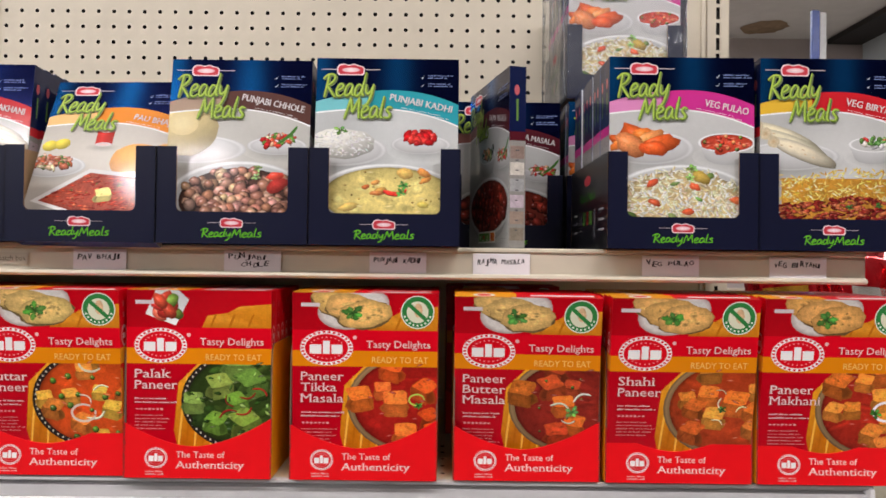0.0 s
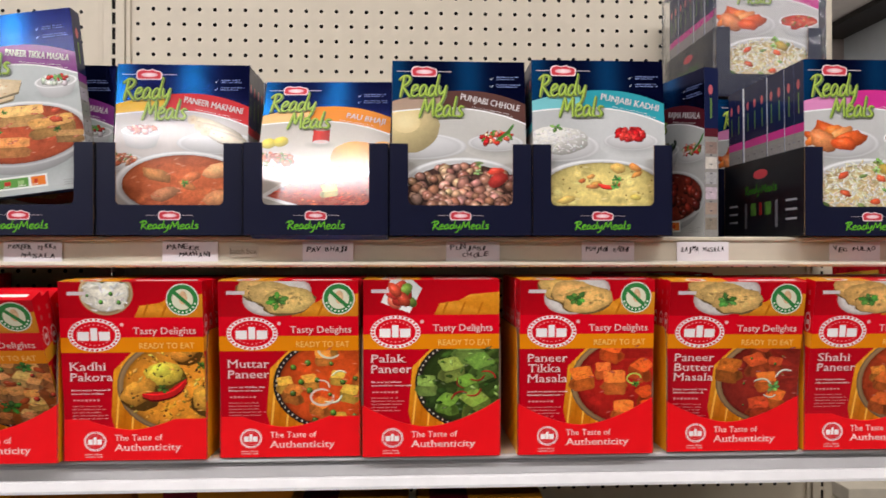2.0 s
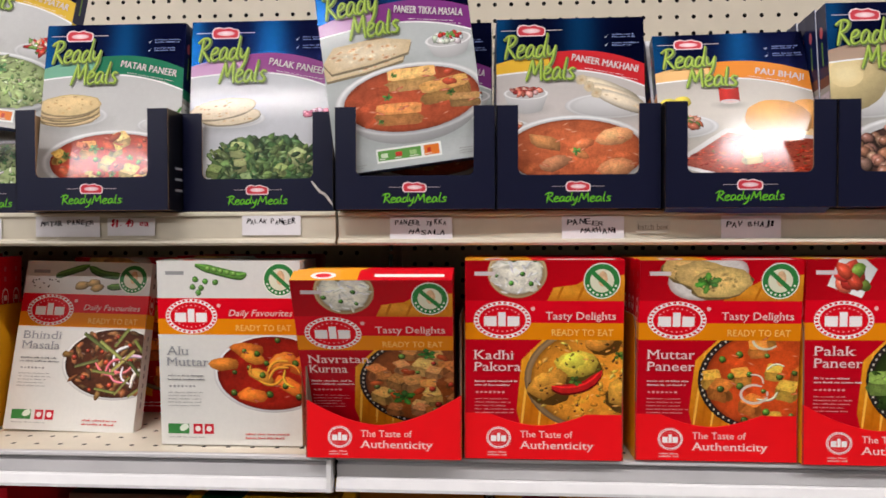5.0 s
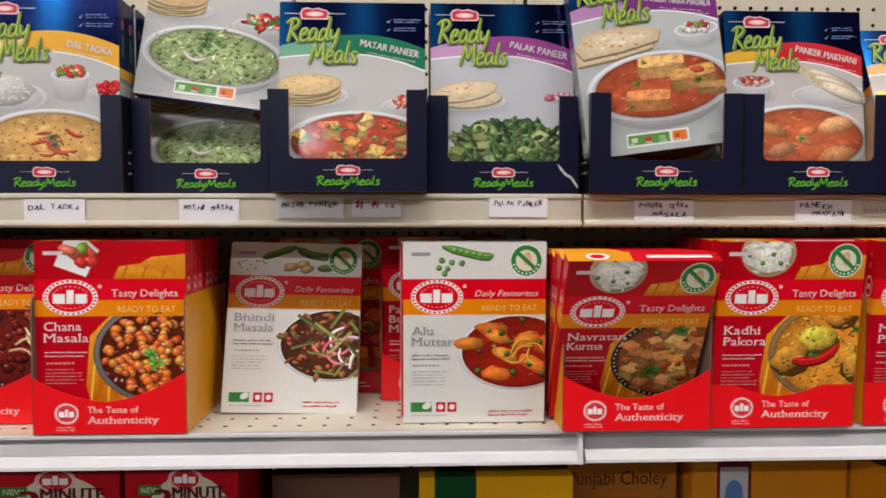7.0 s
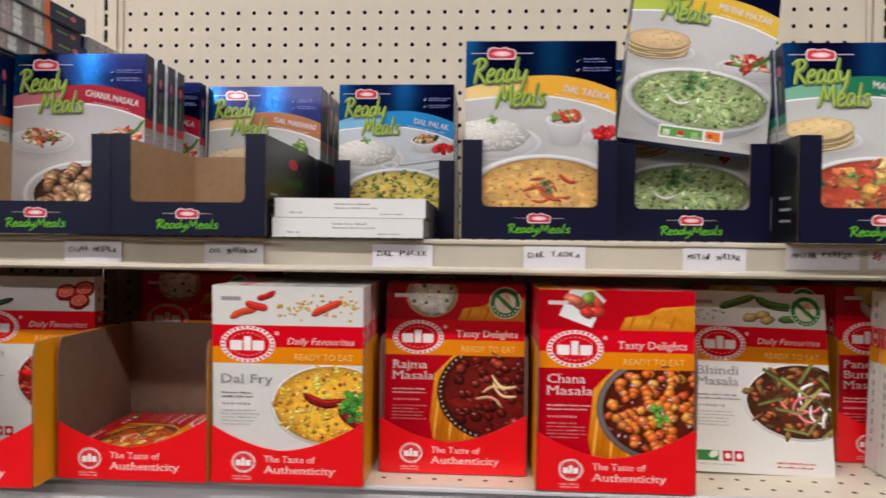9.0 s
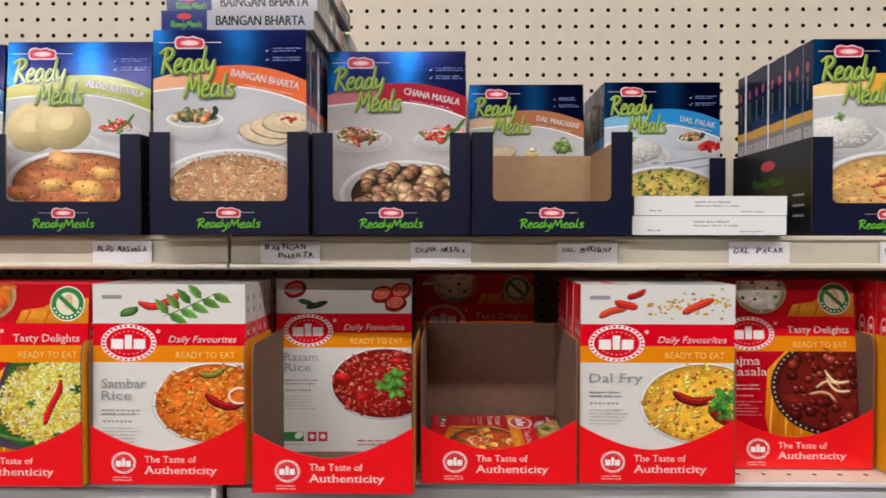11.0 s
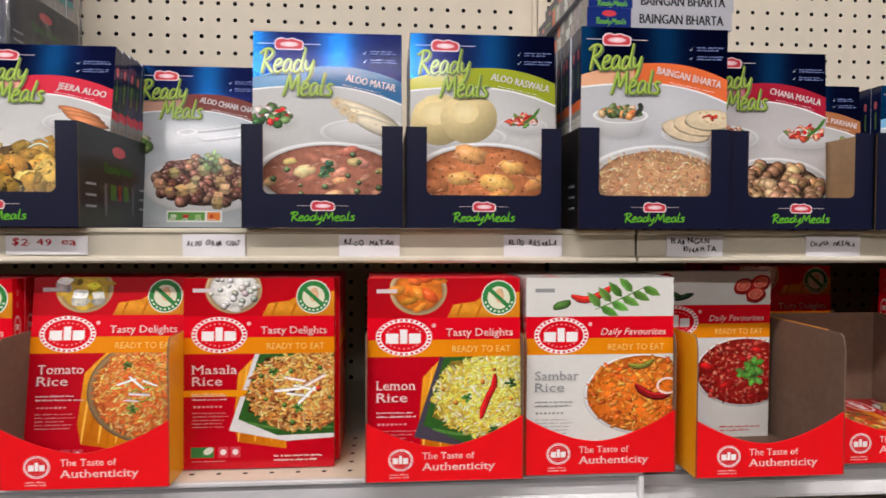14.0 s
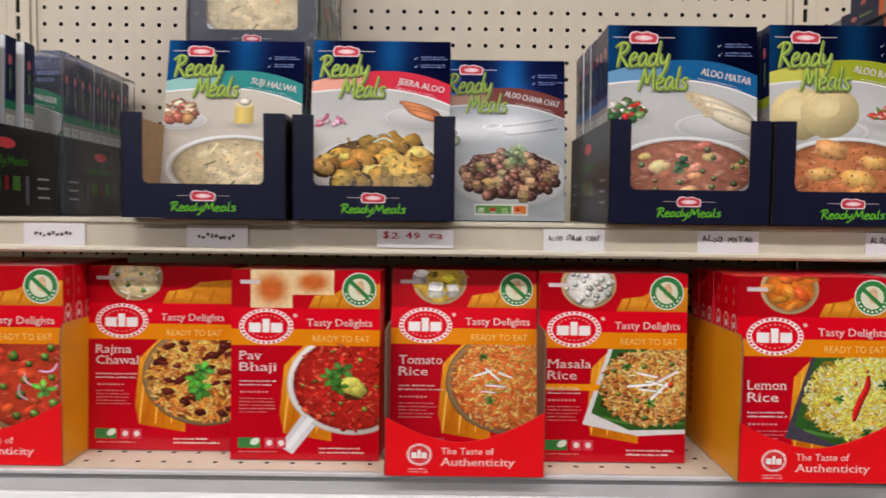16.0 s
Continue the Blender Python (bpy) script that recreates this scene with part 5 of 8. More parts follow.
def leaf_plate(art, base, items, rnd, under):
    """Rice heaped on a square of banana leaf over a tray."""
    def quad(pts, rgb, layer, grain=0.2):
        art.poly([(x, min(z, (1 - 0.397) * art.h)) for x, z in (art.pt(a, b) for a, b in pts)], rgb, layer, grain)

    quad([(0.3, 0.8), (0.47, 0.4), (1.1, 0.38), (1.1, 0.84), (0.68, 0.86)], under, 2.2, 0.1)
    quad([(0.36, 0.74), (0.5, 0.4), (1.1, 0.38), (1.1, 0.82), (0.62, 0.83)], (48, 92, 36), 2.5)
    art.ribbon([art.pt(0.42, 0.76), art.pt(0.62, 0.79), art.pt(0.99, 0.79)], 0.003, (84, 130, 60), 2.6, 0.2)
    quad([(0.42, 0.7), (0.54, 0.42), (1.1, 0.4), (1.1, 0.75), (0.66, 0.78)], shade(base, 0.6), 2.8, 0.5)
    dish(art, 0.9, 0.56, 0.26, 0.19, base, items[:1], rnd, 2.9, heap=True)
    dish(art, 0.77, 0.6, 0.345, 0.205, base, items, rnd, 3, heap=True)


def carton_body(w, h, t, sides, top, front, foil=False):
    """The board of a carton: folded edges, its colours on the faces."""
    bm = bmesh.new()
    cuboid(bm, -w / 2, 0, 0, w / 2, t, h)
    bmesh.ops.bevel(bm, geom=bm.edges[:], offset=0.0005, segments=1, affect="EDGES")
    bm.normal_update()
    me = bpy.data.meshes.new("box")
    ink = bm.loops.layers.float_color.new("ink")
    for f in bm.faces:
        c = front if f.normal.y < -0.9 else top if abs(f.normal.z) > 0.9 else sides if abs(f.normal.x) > 0.9 or f.normal.y > 0.9 else tuple(0.6 * q + 86 for q in top)
        for lp in f.loops:
            lp[ink] = (*srgb(*c)[:3], 0.03)
    bm.to_mesh(me)
    bm.free()
    me.materials.append(PRINT)
    return me


def side_art(w, h, t, draw, mats):
    """Print on the two narrow sides."""
    made = []
    for to_face in (lambda a, b, d: (w / 2 + d, t / 2 + a, b), lambda a, b, d: (-w / 2 - d, t / 2 - a, b)):
        art = Art(t, h, to_face)
        draw(art, len(made) == 1)
        made.append(art.mesh("side_print", mats))
    return made


def blue_side(band, seed):
    def draw(art, left):
        rnd = random.Random(seed)
        art.rect(0, 0, 1, 0.36, (12, 24, 66), 1)
        art.rect(0, 0.36, 1, 0.41, band, 1.2)
        art.rect(0, 0.41, 1, 1, (146, 143, 138), 1, 0.08)
        art.ellipse(0.45, 0.13, 0.16, 0.03, (196, 96, 104), 1.6, n=10)
        art.rect(0.42, 0.18, 0.54, 0.3, (104, 140, 66), 1.6)
        for i in range(6):
            art.rect(0.08, 0.44 + i * 0.09, 0.92, 0.51 + i * 0.09, vary(rnd.choice(((168, 166, 164), (196, 194, 192), (144, 124, 114), (150, 148, 148))), rnd), 1.3, 0.2)
        for i in range(9):
            art.rect(0.4, 0.46 + i * 0.055, rnd.uniform(0.5, 0.62), 0.467 + i * 0.055, (90, 88, 92), 1.6)
    return draw


def red_side(pale, seed, red_left=False):
    def draw(art, left):
        white = pale and not (left and red_left)
        rnd = random.Random(seed)
        art.rect(0, 0, 1, 0.2, (216, 214, 208) if white else (212, 4, 26), 1, 0.04)
        art.rect(0, 0.2, 1, 0.312, (230, 8, 28), 1)
        art.rect(0, 0.312, 1, 0.397, (240, 164, 36), 1)
        art.rect(0, 0.397, 1, 1, (216, 214, 208) if white else (212, 4, 26), 1, 0.04)
        art.ellipse(0.5, 0.25, 0.3, 0.06, (232, 190, 188), 1.6, n=14)
        art.ellipse(0.5, 0.25, 0.24, 0.048, (214, 12, 28), 1.9, n=14)
        art.rect(0.36, 0.235, 0.64, 0.265, (236, 206, 204), 2.2)
        for i in range(8):
            art.rect(0.43, 0.44 + i * 0.055, 0.57, rnd.uniform(0.46, 0.48) + i * 0.055, (130, 130, 130) if white else (206, 84, 84), 1.6)
        for i in range(2):
            art.rect(0.4, 0.06 + i * 0.06, 0.6, 0.09 + i * 0.06, (130, 130, 130) if white else (206, 84, 84), 1.6)
        if not white:
            art.rect(0, 0.42, 0.2, 0.97, (232, 150, 40), 1.3)
    return draw


def join_under(name, me, parent):
    ob = new(name, me)
    ob.parent = parent
    return ob


class Product:
    """One kind of carton: the printed one for the front, and a plainer one for the ranks behind it."""

    def __init__(self, family, name, words, seed, art, lettering, band=None, white=False):
        self.family, self.name = family, name
        self.w, self.h, self.t = (GW, GH, GT) if family == "blue" else (MW, MH, MT)
        if family == "blue":
            body = carton_body(GW, GH, GT, (160, 162, 164), (30, 52, 120), (228, 230, 232))
            sides = side_art(GW, GH, GT, blue_side(band, seed), [PRINT, FOIL])
            self.mats = [PRINT, FOIL]
        else:
            body = carton_body(MW, MH, MT, (212, 4, 26), (216, 214, 208) if white else (214, 6, 28), (212, 4, 26))
            sides = side_art(MW, MH, MT, red_side(white, seed, name == "Dal Fry"), [PRINT])
            self.mats = [PRINT]
            top = Art(MW, MT, lambda a, b, d: (a, b, MH + d))
            top.rect(0, 0, 1, 1, (216, 214, 208) if white else (214, 6, 28), 0.6)
            if not white:
                top.rect(0, 0, 0.42, 1, (236, 158, 36), 1)
            emblem = (244, 236, 232)
            top.ellipse(0.2, 0.5, 0.08, 0.36, emblem, 1.4, n=14)
            top.ellipse(0.2, 0.5, 0.05, 0.22, (230, 8, 28), 1.8, n=14)
            top.rect(0.52, 0.35, 0.95, 0.65, emblem if not white else (120, 120, 120), 1.4)
            self.top = top.mesh("top_print", [PRINT])
        self.body, self.sides = body, sides
        self.art = art.mesh("front_print", self.mats)
        self.lettering = lettering
        self.words = words
        self.front_master = self.rear_master = None

    def front(self, m, extra=""):
        """A fully printed carton at m."""
        if self.front_master:
            ob = copy_thing(self.front_master, m)
        else:
            ob = empty("food_carton", m, self.words, "food carton")
            join_under("box", self.body, ob)
            face = join_under("front_print", self.art, ob)
            for me in self.lettering:
                kid = join_under(me.name.split(".")[0], me, face)
                if kid.name.startswith("small_print"):
                    tagged(kid, kind="stuff")
            for me in self.sides:
                join_under("side_print", me, ob)
            if self.family == "red":
                join_under("top_print", self.top, ob)
            self.front_master = ob
        return tagged(ob, extra)

    def rear(self, m):
        if self.rear_master:
            return copy_thing(self.rear_master, m)
        ob = empty("food_carton", m, self.words.replace("glossy ", "") + " behind others", "food carton", "cartons ranked in the trays")
        join_under("box", self.body, ob)
        for me in self.sides:
            join_under("side_print", me, ob)
        if self.family == "red":
            join_under("top_print", self.top, ob)
        self.rear_master = ob
        return ob


def seat(x, y, z, lean=0.0, yaw=0.0, roll=0.0):
    """A pose on a shelf; lean tips the top backwards, roll turns it anticlockwise as seen from the front."""
    return Matrix.Translation((x, y, z)) @ Matrix.Rotation(radians(yaw), 4, "Z") @ Matrix.Rotation(radians(-roll), 4, "Y") @ Matrix.Rotation(radians(-lean), 4, "X")


# ---- display trays ----
BTW, BTD, BTH = 0.1545, 0.19, 0.099
RTW, RTD, RTH = 0.1502, 0.137, 0.137
BLUE_TRAY = RED_TRAY_THING = None


def rounded(cx, cz, r, a0, a1, n=5):
    return [(cx + r * math.cos(radians(a0 + (a1 - a0) * i / n)), cz + r * math.sin(radians(a0 + (a1 - a0) * i / n))) for i in range(n + 1)]


def blue_tray(m):
    global BLUE_TRAY
    if BLUE_TRAY:
        return copy_thing(BLUE_TRAY, m)
    ob = empty("display_tray", m, "navy blue cardboard display tray with a cut-out front", "display tray", "blue display trays")
    w, d, h, k = BTW, BTD, BTH, 0.0012
    side, low, r = 0.0205, 0.0325, 0.006
    outline = [(-w / 2, 0), (w / 2, 0), (w / 2, h), (w / 2 - side, h)]
    outline += rounded(w / 2 - side - r, low + r, r, 0, -90) + rounded(-w / 2 + side + r, low + r, r, -90, -180)
    outline += [(-w / 2 + side, h), (-w / 2, h)]
    front = card("front_panel", outline, k, NAVY, KRAFT, ob, Matrix(), edge=1)
    rect = [(0, 0), (d, 0), (d, h), (0, h)]
    right = card("side_panel", rect, k, NAVY_SIDE, KRAFT, ob, Matrix.Translation((w / 2, 0, 0)) @ Matrix.Rotation(radians(90), 4, "Z"))
    left = card("side_panel", [(-a, b) for a, b in rect][::-1], k, NAVY_SIDE, KRAFT, ob, Matrix.Translation((-w / 2, 0, 0)) @ Matrix.Rotation(radians(-90), 4, "Z"))
    card("back_panel", [(-w / 2, 0), (w / 2, 0), (w / 2, h), (-w / 2, h)], k, KRAFT, NAVY, ob, Matrix.Translation((0, d - k, 0)))
    box_part("tray_floor", (-w / 2 + k, k, 0.0005, w / 2 - k, d - k, 0.0018), KRAFT, ob)
    # folded glue tabs inside the front corners
    for s in (-1, 1):
        tab = [(0, 0.002), (0.03, 0.002), (0.03, 0.046)] + rounded(0.023, 0.05, 0.007, 0, 90) + [(0, 0.057)]
        card("glue_tab", tab, 0.0009, KRAFT, KRAFT, ob, Matrix.Translation((s * (w / 2 - 0.0028), 0.006, 0)) @ Matrix.Rotation(radians(90), 4, "Z"))
        rear = [(x - 0.015, z * 0.9) for x, z in tab]
        card("glue_tab", rear, 0.0009, KRAFT, KRAFT, ob, Matrix.Translation((s * (w / 2 - 0.02), d - 0.0036, 0)))
    rnd = random.Random(5)
    art = Art(w, h, front_face)
    emblem_wide(art, 0.5, 0.785, 0.66, 2)
    join_under("maker_mark", art.mesh("maker_mark", [PRINT, FOIL]), front)
    let = Art(w, h, front_face)
    for text, u, wd in (("Ready", 0.3, 0.2), ("Meals", 0.5, 0.2)):
        let.brushed(text, u, 0.935, wd, 0.085, 0.0125, (((104, 186, 44), 0, 0),), 3, 0.12, 0.02)
    join_under("lettering", let.mesh("lettering", [PRINT]), front)
    for s in (-1, 1):
        side_map = (lambda a, b, t: (w / 2 + t, d / 2 + a, b)) if s > 0 else (lambda a, b, t: (-w / 2 - t, d / 2 - a, b))
        sa = Art(d, h, side_map)
        sa.ellipse(0.5, 0.2, 0.09, 0.06, BADGE, 2, n=16)
        for text, u, wd in (("Ready", 0.3, 0.2), ("Meals", 0.51, 0.19)):
            sa.brushed(text, u, 0.44, wd, 0.1, 0.015, (((56, 120, 36), 0, 0),), 2.4, 0.12, 0.03)
        for i, c in enumerate(((70, 112, 46), (140, 34, 34), (70, 112, 46))):
            sa.rect(0.38 + i * 0.09 + (0.02 if i == 1 else 0), 0.56, 0.45 + i * 0.09 - (0.02 if i == 1 else 0), 0.72, c, 2)
        for u in (0.3, 0.68):
            sa.rect(u, 0.55, u + 0.03, 0.88, (96, 96, 104), 2)
        for i in range(3):
            sa.rect(0.8, 0.56 + i * 0.11, 0.92, 0.585 + i * 0.11, (150, 152, 160), 2)
            sa.rect(0.08, 0.56 + i * 0.11, 0.2, 0.585 + i * 0.11, (150, 152, 160), 2)
        join_under("side_print", sa.mesh("side_print", [PRINT]), right if s > 0 else left)
    BLUE_TRAY = ob
    return ob


def red_tray(m):
    global RED_TRAY_THING
    if RED_TRAY_THING:
        return copy_thing(RED_TRAY_THING, m)
    ob = empty("display_tray", m, "red and yellow cardboard display tray with a scooped front", "display tray", "red display trays")
    w, d, h, k = RTW, RTD, RTH, 0.0014
    top = [(w / 2 - w * i / 20, 0.032 + 0.027 * abs(1.0 - 2.0 * i / 20 + 0.06) ** 1.7) for i in range(21)]
    front = card("front_panel", [(-w / 2, 0), (w / 2, 0)] + top, k, RED_TRAY, KRAFT_SHADED, ob, Matrix())
    rect = [(0, 0), (d, 0), (d, h)] + [(0.007 - 0.007 * math.sin(radians(a)) , h - 0.02 + 0.02 * math.cos(radians(a))) for a in (0, 30, 60, 90)]
    right = card("side_panel", rect, k, YELLOW_TRAY, KRAFT_SHADED, ob, Matrix.Translation((w / 2, 0, 0)) @ Matrix.Rotation(radians(90), 4, "Z"), edge=1)
    left = card("side_panel", [(-a, b) for a, b in rect][::-1], k, YELLOW_TRAY, KRAFT_SHADED, ob, Matrix.Translation((-w / 2, 0, 0)) @ Matrix.Rotation(radians(-90), 4, "Z"), edge=1)
    card("back_panel", [(-w / 2, 0), (w / 2, 0), (w / 2, h), (-w / 2, h)], k, KRAFT_SHADED, YELLOW_TRAY, ob, Matrix.Translation((0, d - k, 0)))
    box_part("tray_floor", (-w / 2 + k, k, 0.0005, w / 2 - k, d - k, 0.002), KRAFT_SHADED, ob)
    art = Art(w, 0.06, front_face)
    emblem_round(art, 0.22, 0.66, 0.078, 0.175, 2, (222, 40, 44))
    rnd = random.Random(9)
    art.bars(0.15, 0.9, 0.13, 2, 0.045, 0.02, (240, 190, 186), 2, rnd)
    join_under("maker_mark", art.mesh("maker_mark", [PRINT]), front)
    let = Art(w, 0.06, front_face)
    let.word("The Taste of", 0.355, 0.65, 0.33, 0.105, (244, 214, 208), 3, 0, 0, 0.0, 0.05)
    let.word("Authenticity", 0.355, 0.83, 0.46, 0.12, (244, 214, 208), 3, 0, 0, 0.002, 0.06)
    join_under("lettering", let.mesh("lettering", [PRINT]), front)
    for s in (-1, 1):
        side_map = (lambda a, b, t: (w / 2 + t, d / 2 + a, b)) if s > 0 else (lambda a, b, t: (-w / 2 - t, d / 2 - a, b))
        sa = Art(d, h, side_map)
        for i in range(8):
            sa.rect(0.86 if s > 0 else 0.08, 0.16 + i * 0.08, 0.92 if s > 0 else 0.14, 0.22 + i * 0.08, (206, 110, 40), 2)
        join_under("side_print", sa.mesh("side_print", [PRINT]), right if s > 0 else left)
    RED_TRAY_THING = ob
    return ob


def tray_of(product, x, y, z, first=0.0025, count=8, lean=2.5, yaw=0.0, shift=0.0, seed=0, step=0.0006, raised=0.0, show=True, turn=0.0):
    """A tray with its rank of cartons, the first one set back by first metres."""
    rnd = random.Random(seed * 7 + 3)
    base = seat(x, y, z, 0, yaw)
    tray = (blue_tray if product.family == "blue" else red_tray)(base)
    th = product.t
    for i in range(count):
        m = base @ seat(shift + (rnd.uniform(-0.0012, 0.0012) if i else 0), first + 0.0015 + i * (th + step), 0.0022 + raised, lean + (rnd.uniform(-0.3, 0.3) if i else 0), rnd.uniform(-0.4, 0.4) if i else turn)
        if i == 0 and show:
            product.front(m)
        else:
            product.rear(m)
    return tray


# ---- the store round the shelves ----
UP = [0.657, -0.5535, -1.764, -2.9745, -4.185]     # uprights of the gondola
BACK, LIP = 1.10, 0.707
UPPER, LOWER, THIRD = 1.381, 1.142, 0.885
PITCH = 0.0254
TOP = 1.98

tagged(box_part("floor", (-9, -7, -0.1, 7, 7, 0), FLOOR), "grey vinyl store floor with a dull shine", "floor", kind="structure")
tagged(box_part("ceiling", (-9, -7, CEILING, 7, 7, CEILING + 0.1), CEIL), "grey board ceiling with a water stain", "ceiling", kind="structure")
tagged(box_part("wall_north", (-9, 6.04, 0, 7, 6.19, CEILING), WALL), "dull painted back wall of the store", "wall", kind="structure")
# unseen wall closing the room, dark so the cartons reflect less
tagged(box_part("wall_south", (-9, -7.1, 0, 7, -6.95, CEILING), DULL), "unseen brown wall behind the aisle, dark to cut bounced light", "wall", kind="structure")
tagged(box_part("wall_west", (-9.1, -7, 0, -8.95, 6.03, CEILING), PALE), "pale painted side wall", "wall", kind="structure")
tagged(box_part("wall_east", (6.9, -7, 0, 7.05, 6.03, CEILING), PALE), "pale painted side wall", "wall", kind="structure")
tagged(box_part("trim", (3.68, 1.5, CEILING - 0.05, 3.99, 6.03, CEILING - 0.002), BEAM, bevel=0.006), "dark painted strip along the ceiling", "beam", kind="structure")
tagged(box_part("wall_1", (4.0, 4.6, 0, 4.1, 6.03, CEILING - 0.004), PALE), "pale blue partition wall below the dark strip", "wall", kind="structure")
stain = bmesh.new()
rnd = random.Random(4)
ring = [stain.verts.new((0.19 * (1 + rnd.uniform(-0.12, 0.12)) * math.cos(i * math.pi / 12), 0.17 * (1 + rnd.uniform(-0.12, 0.12)) * math.sin(i * math.pi / 12), 0)) for i in range(24)]
stain.faces.new(ring[::-1])
ob = part("trim", stain, STAIN)
ob.location = (2.97, 5.74, CEILING - 0.004)
tagged(ob, "brown water stain on the ceiling board", "stain", kind="structure")

# a fixture for every light, the four added far ones included
fixtures = {}
for lx, ly in LAMPS:
    half = 0.75 if ly < -2 else 0.6
    if half in fixtures:
        copy_thing(fixtures[half], pose(lx, ly, CEILING))
        continue
    lamp = empty("ceiling_light", pose(lx, ly, CEILING), "long white fluorescent ceiling light, out of view", "ceiling light", "ceiling lights over the aisle")
    box_part("housing", (-half - 0.02, -0.14, -0.05, half + 0.02, 0.14, -0.001), WHITE, lamp, bevel=0.006)
    box_part("diffuser", (-half, -0.11, -0.068, half, 0.11, -0.052), TUBE, lamp, bevel=0.004)
    fixtures[half] = lamp

# assumed shelving across the aisle, never in view, dark to cut bounced light
facing = empty("store_shelving", pose(-1.2, -1.75, 0), "unseen dull shelving across the aisle, dark to cut bounced light", "shelving", kind="structure")
box_part("back_board", (-3.6, -0.3, 0, 3.6, -0.27, 1.85), DARK_SURROUND, facing)
for z in (0.15, 0.55, 0.95, 1.35):
    box_part("shelf_board", (-3.6, -0.268, z - 0.03, 3.6, 0.1, z), DULL, facing, bevel=0.003)

# display panel far behind the end of the shelves
panel = empty("aisle_sign", pose(2.315, 3.75, 0, 0, 0, 8), "tall blue aisle sign with a white side", "sign")
box_part("blue_face", (-0.045, -0.012, 0, 0.0, 0.01, 2.79), BLUE, panel, bevel=0.004)
box_part("white_side", (0.002, -0.012, 0, 0.042, 0.01, 2.78), WHITE, panel, bevel=0.004)


# ---- gondola: uprights, perforated backs, shelves ----
def hole_cells(bm, x0, cols, z0, rows, to, r=0.0034, mat=0, pitch=PITCH):
    """A sheet of cells, each with a round hole, laid out on a one-inch grid."""
    h = pitch / 2
    corner = {}

    def vert(a, b):
        key = (round(a * 1e5), round(b * 1e5))
        if key not in corner:
            corner[key] = bm.verts.new(to(a, b))
        return corner[key]

    for i in range(cols):
        for j in range(rows):
            cx, cz = x0 + i * pitch, z0 + j * pitch
            sq = [vert(cx + sx * h, cz + sz * h) for sx, sz in ((-1, -1), (0, -1), (1, -1), (1, 0), (1, 1), (0, 1), (-1, 1), (-1, 0))]
            ho = [bm.verts.new(to(cx + r * math.cos(a), cz + r * math.sin(a))) for a in (radians(225 + k * 45) for k in range(8))]
            for k in range(8):
                bm.faces.new((sq[k], sq[(k + 1) % 8], ho[(k + 1) % 8], ho[k])).material_index = mat


def pegboard(x_right, label, dz=0.0, pitch=PITCH):
    """The perforated back of one section, from its right-hand upright."""
    x0 = x_right - 1.2105
    ob = empty("pegboard", pose(0, 0, 0), label, "pegboard", "perforated back panels", "structure")
    bm = bmesh.new()
    first, cols = x0 + 0.037, 45
    z0 = 1.6948 + dz - 29 * pitch
    rows = 40
    hole_cells(bm, first, cols, z0, rows, lambda a, b: (a, BACK, b), pitch=pitch)
    lo, hi = first - pitch / 2, first + (cols - 0.5) * pitch
    zl, zh = z0 - pitch / 2, z0 + (rows - 0.5) * pitch
    for a, b, c, d in ((x0 + 0.018, lo, 0.08, TOP), (hi, x_right - 0.018, 0.08, TOP), (lo, hi, 0.08, zl), (lo, hi, zh, TOP)):
        bm.faces.new([bm.verts.new((x, BACK, z)) for x, z in ((a, c), (b, c), (b, d), (a, d))])
    bmesh.ops.recalc_face_normals(bm, faces=bm.faces[:])
    part("perforated_sheet", bm, BOARD, ob)
    # sheet added to paint the shade seen through the holes
    box_part("dark_backing", (x0 + 0.018, BACK + 0.006, 0.08, x_right - 0.018, BACK + 0.016, TOP), HOLE_SHADE, ob)
    # rolled edges beside the uprights
    for a, b in ((x0 + 0.0185, x0 + 0.026), (x_right - 0.026, x_right - 0.0185)):
        box_part("rolled_edge", (a, BACK - 0.004, 0.08, b, BACK - 0.0005, TOP), BOARD, ob, bevel=0.0012)


def upright(x):
    """A slotted steel post: a folded front web with a column of slots on a one-inch pitch."""
    ob = empty("shelf_upright", pose(x, 0, 0), "cream steel upright with a column of slots", "upright", "shelf uprights", "structure")
    bm = bmesh.new()
    y, hw, sw = BACK - 0.007, 0.0165, 0.0033
    z = 0.08
    k = int((1.6948 - 0.08) / PITCH)
    zs = [1.6948 + (j - k) * PITCH + 0.006 for j in range(k + 12)]

    def quad(a, b, c, d):
        bm.faces.new([bm.verts.new((p, y, q)) for p, q in ((a, c), (b, c), (b, d), (a, d))])

    quad(-hw, -sw, z, TOP)
    quad(sw, hw, z, TOP)
    last = z
    for zz in zs:
        quad(-sw, sw, last, zz - 0.0098)
        last = zz + 0.0098
    quad(-sw, sw, last, TOP)
    part("slotted_face", bm, BOARD, ob)
    # near-black strip painted for the shade inside the slots
    box_part("slot_depth", (-sw - 0.001, y + 0.005, z, sw + 0.001, y + 0.006, TOP), SLOT_SHADE, ob)
    box_part("side_flange", (-hw - 0.0012, y - 0.0005, z, -hw - 0.0001, y + 0.04, TOP), BOARD, ob)
    box_part("side_flange", (hw + 0.0001, y - 0.0005, z, hw + 0.0012, y + 0.04, TOP), BOARD, ob)


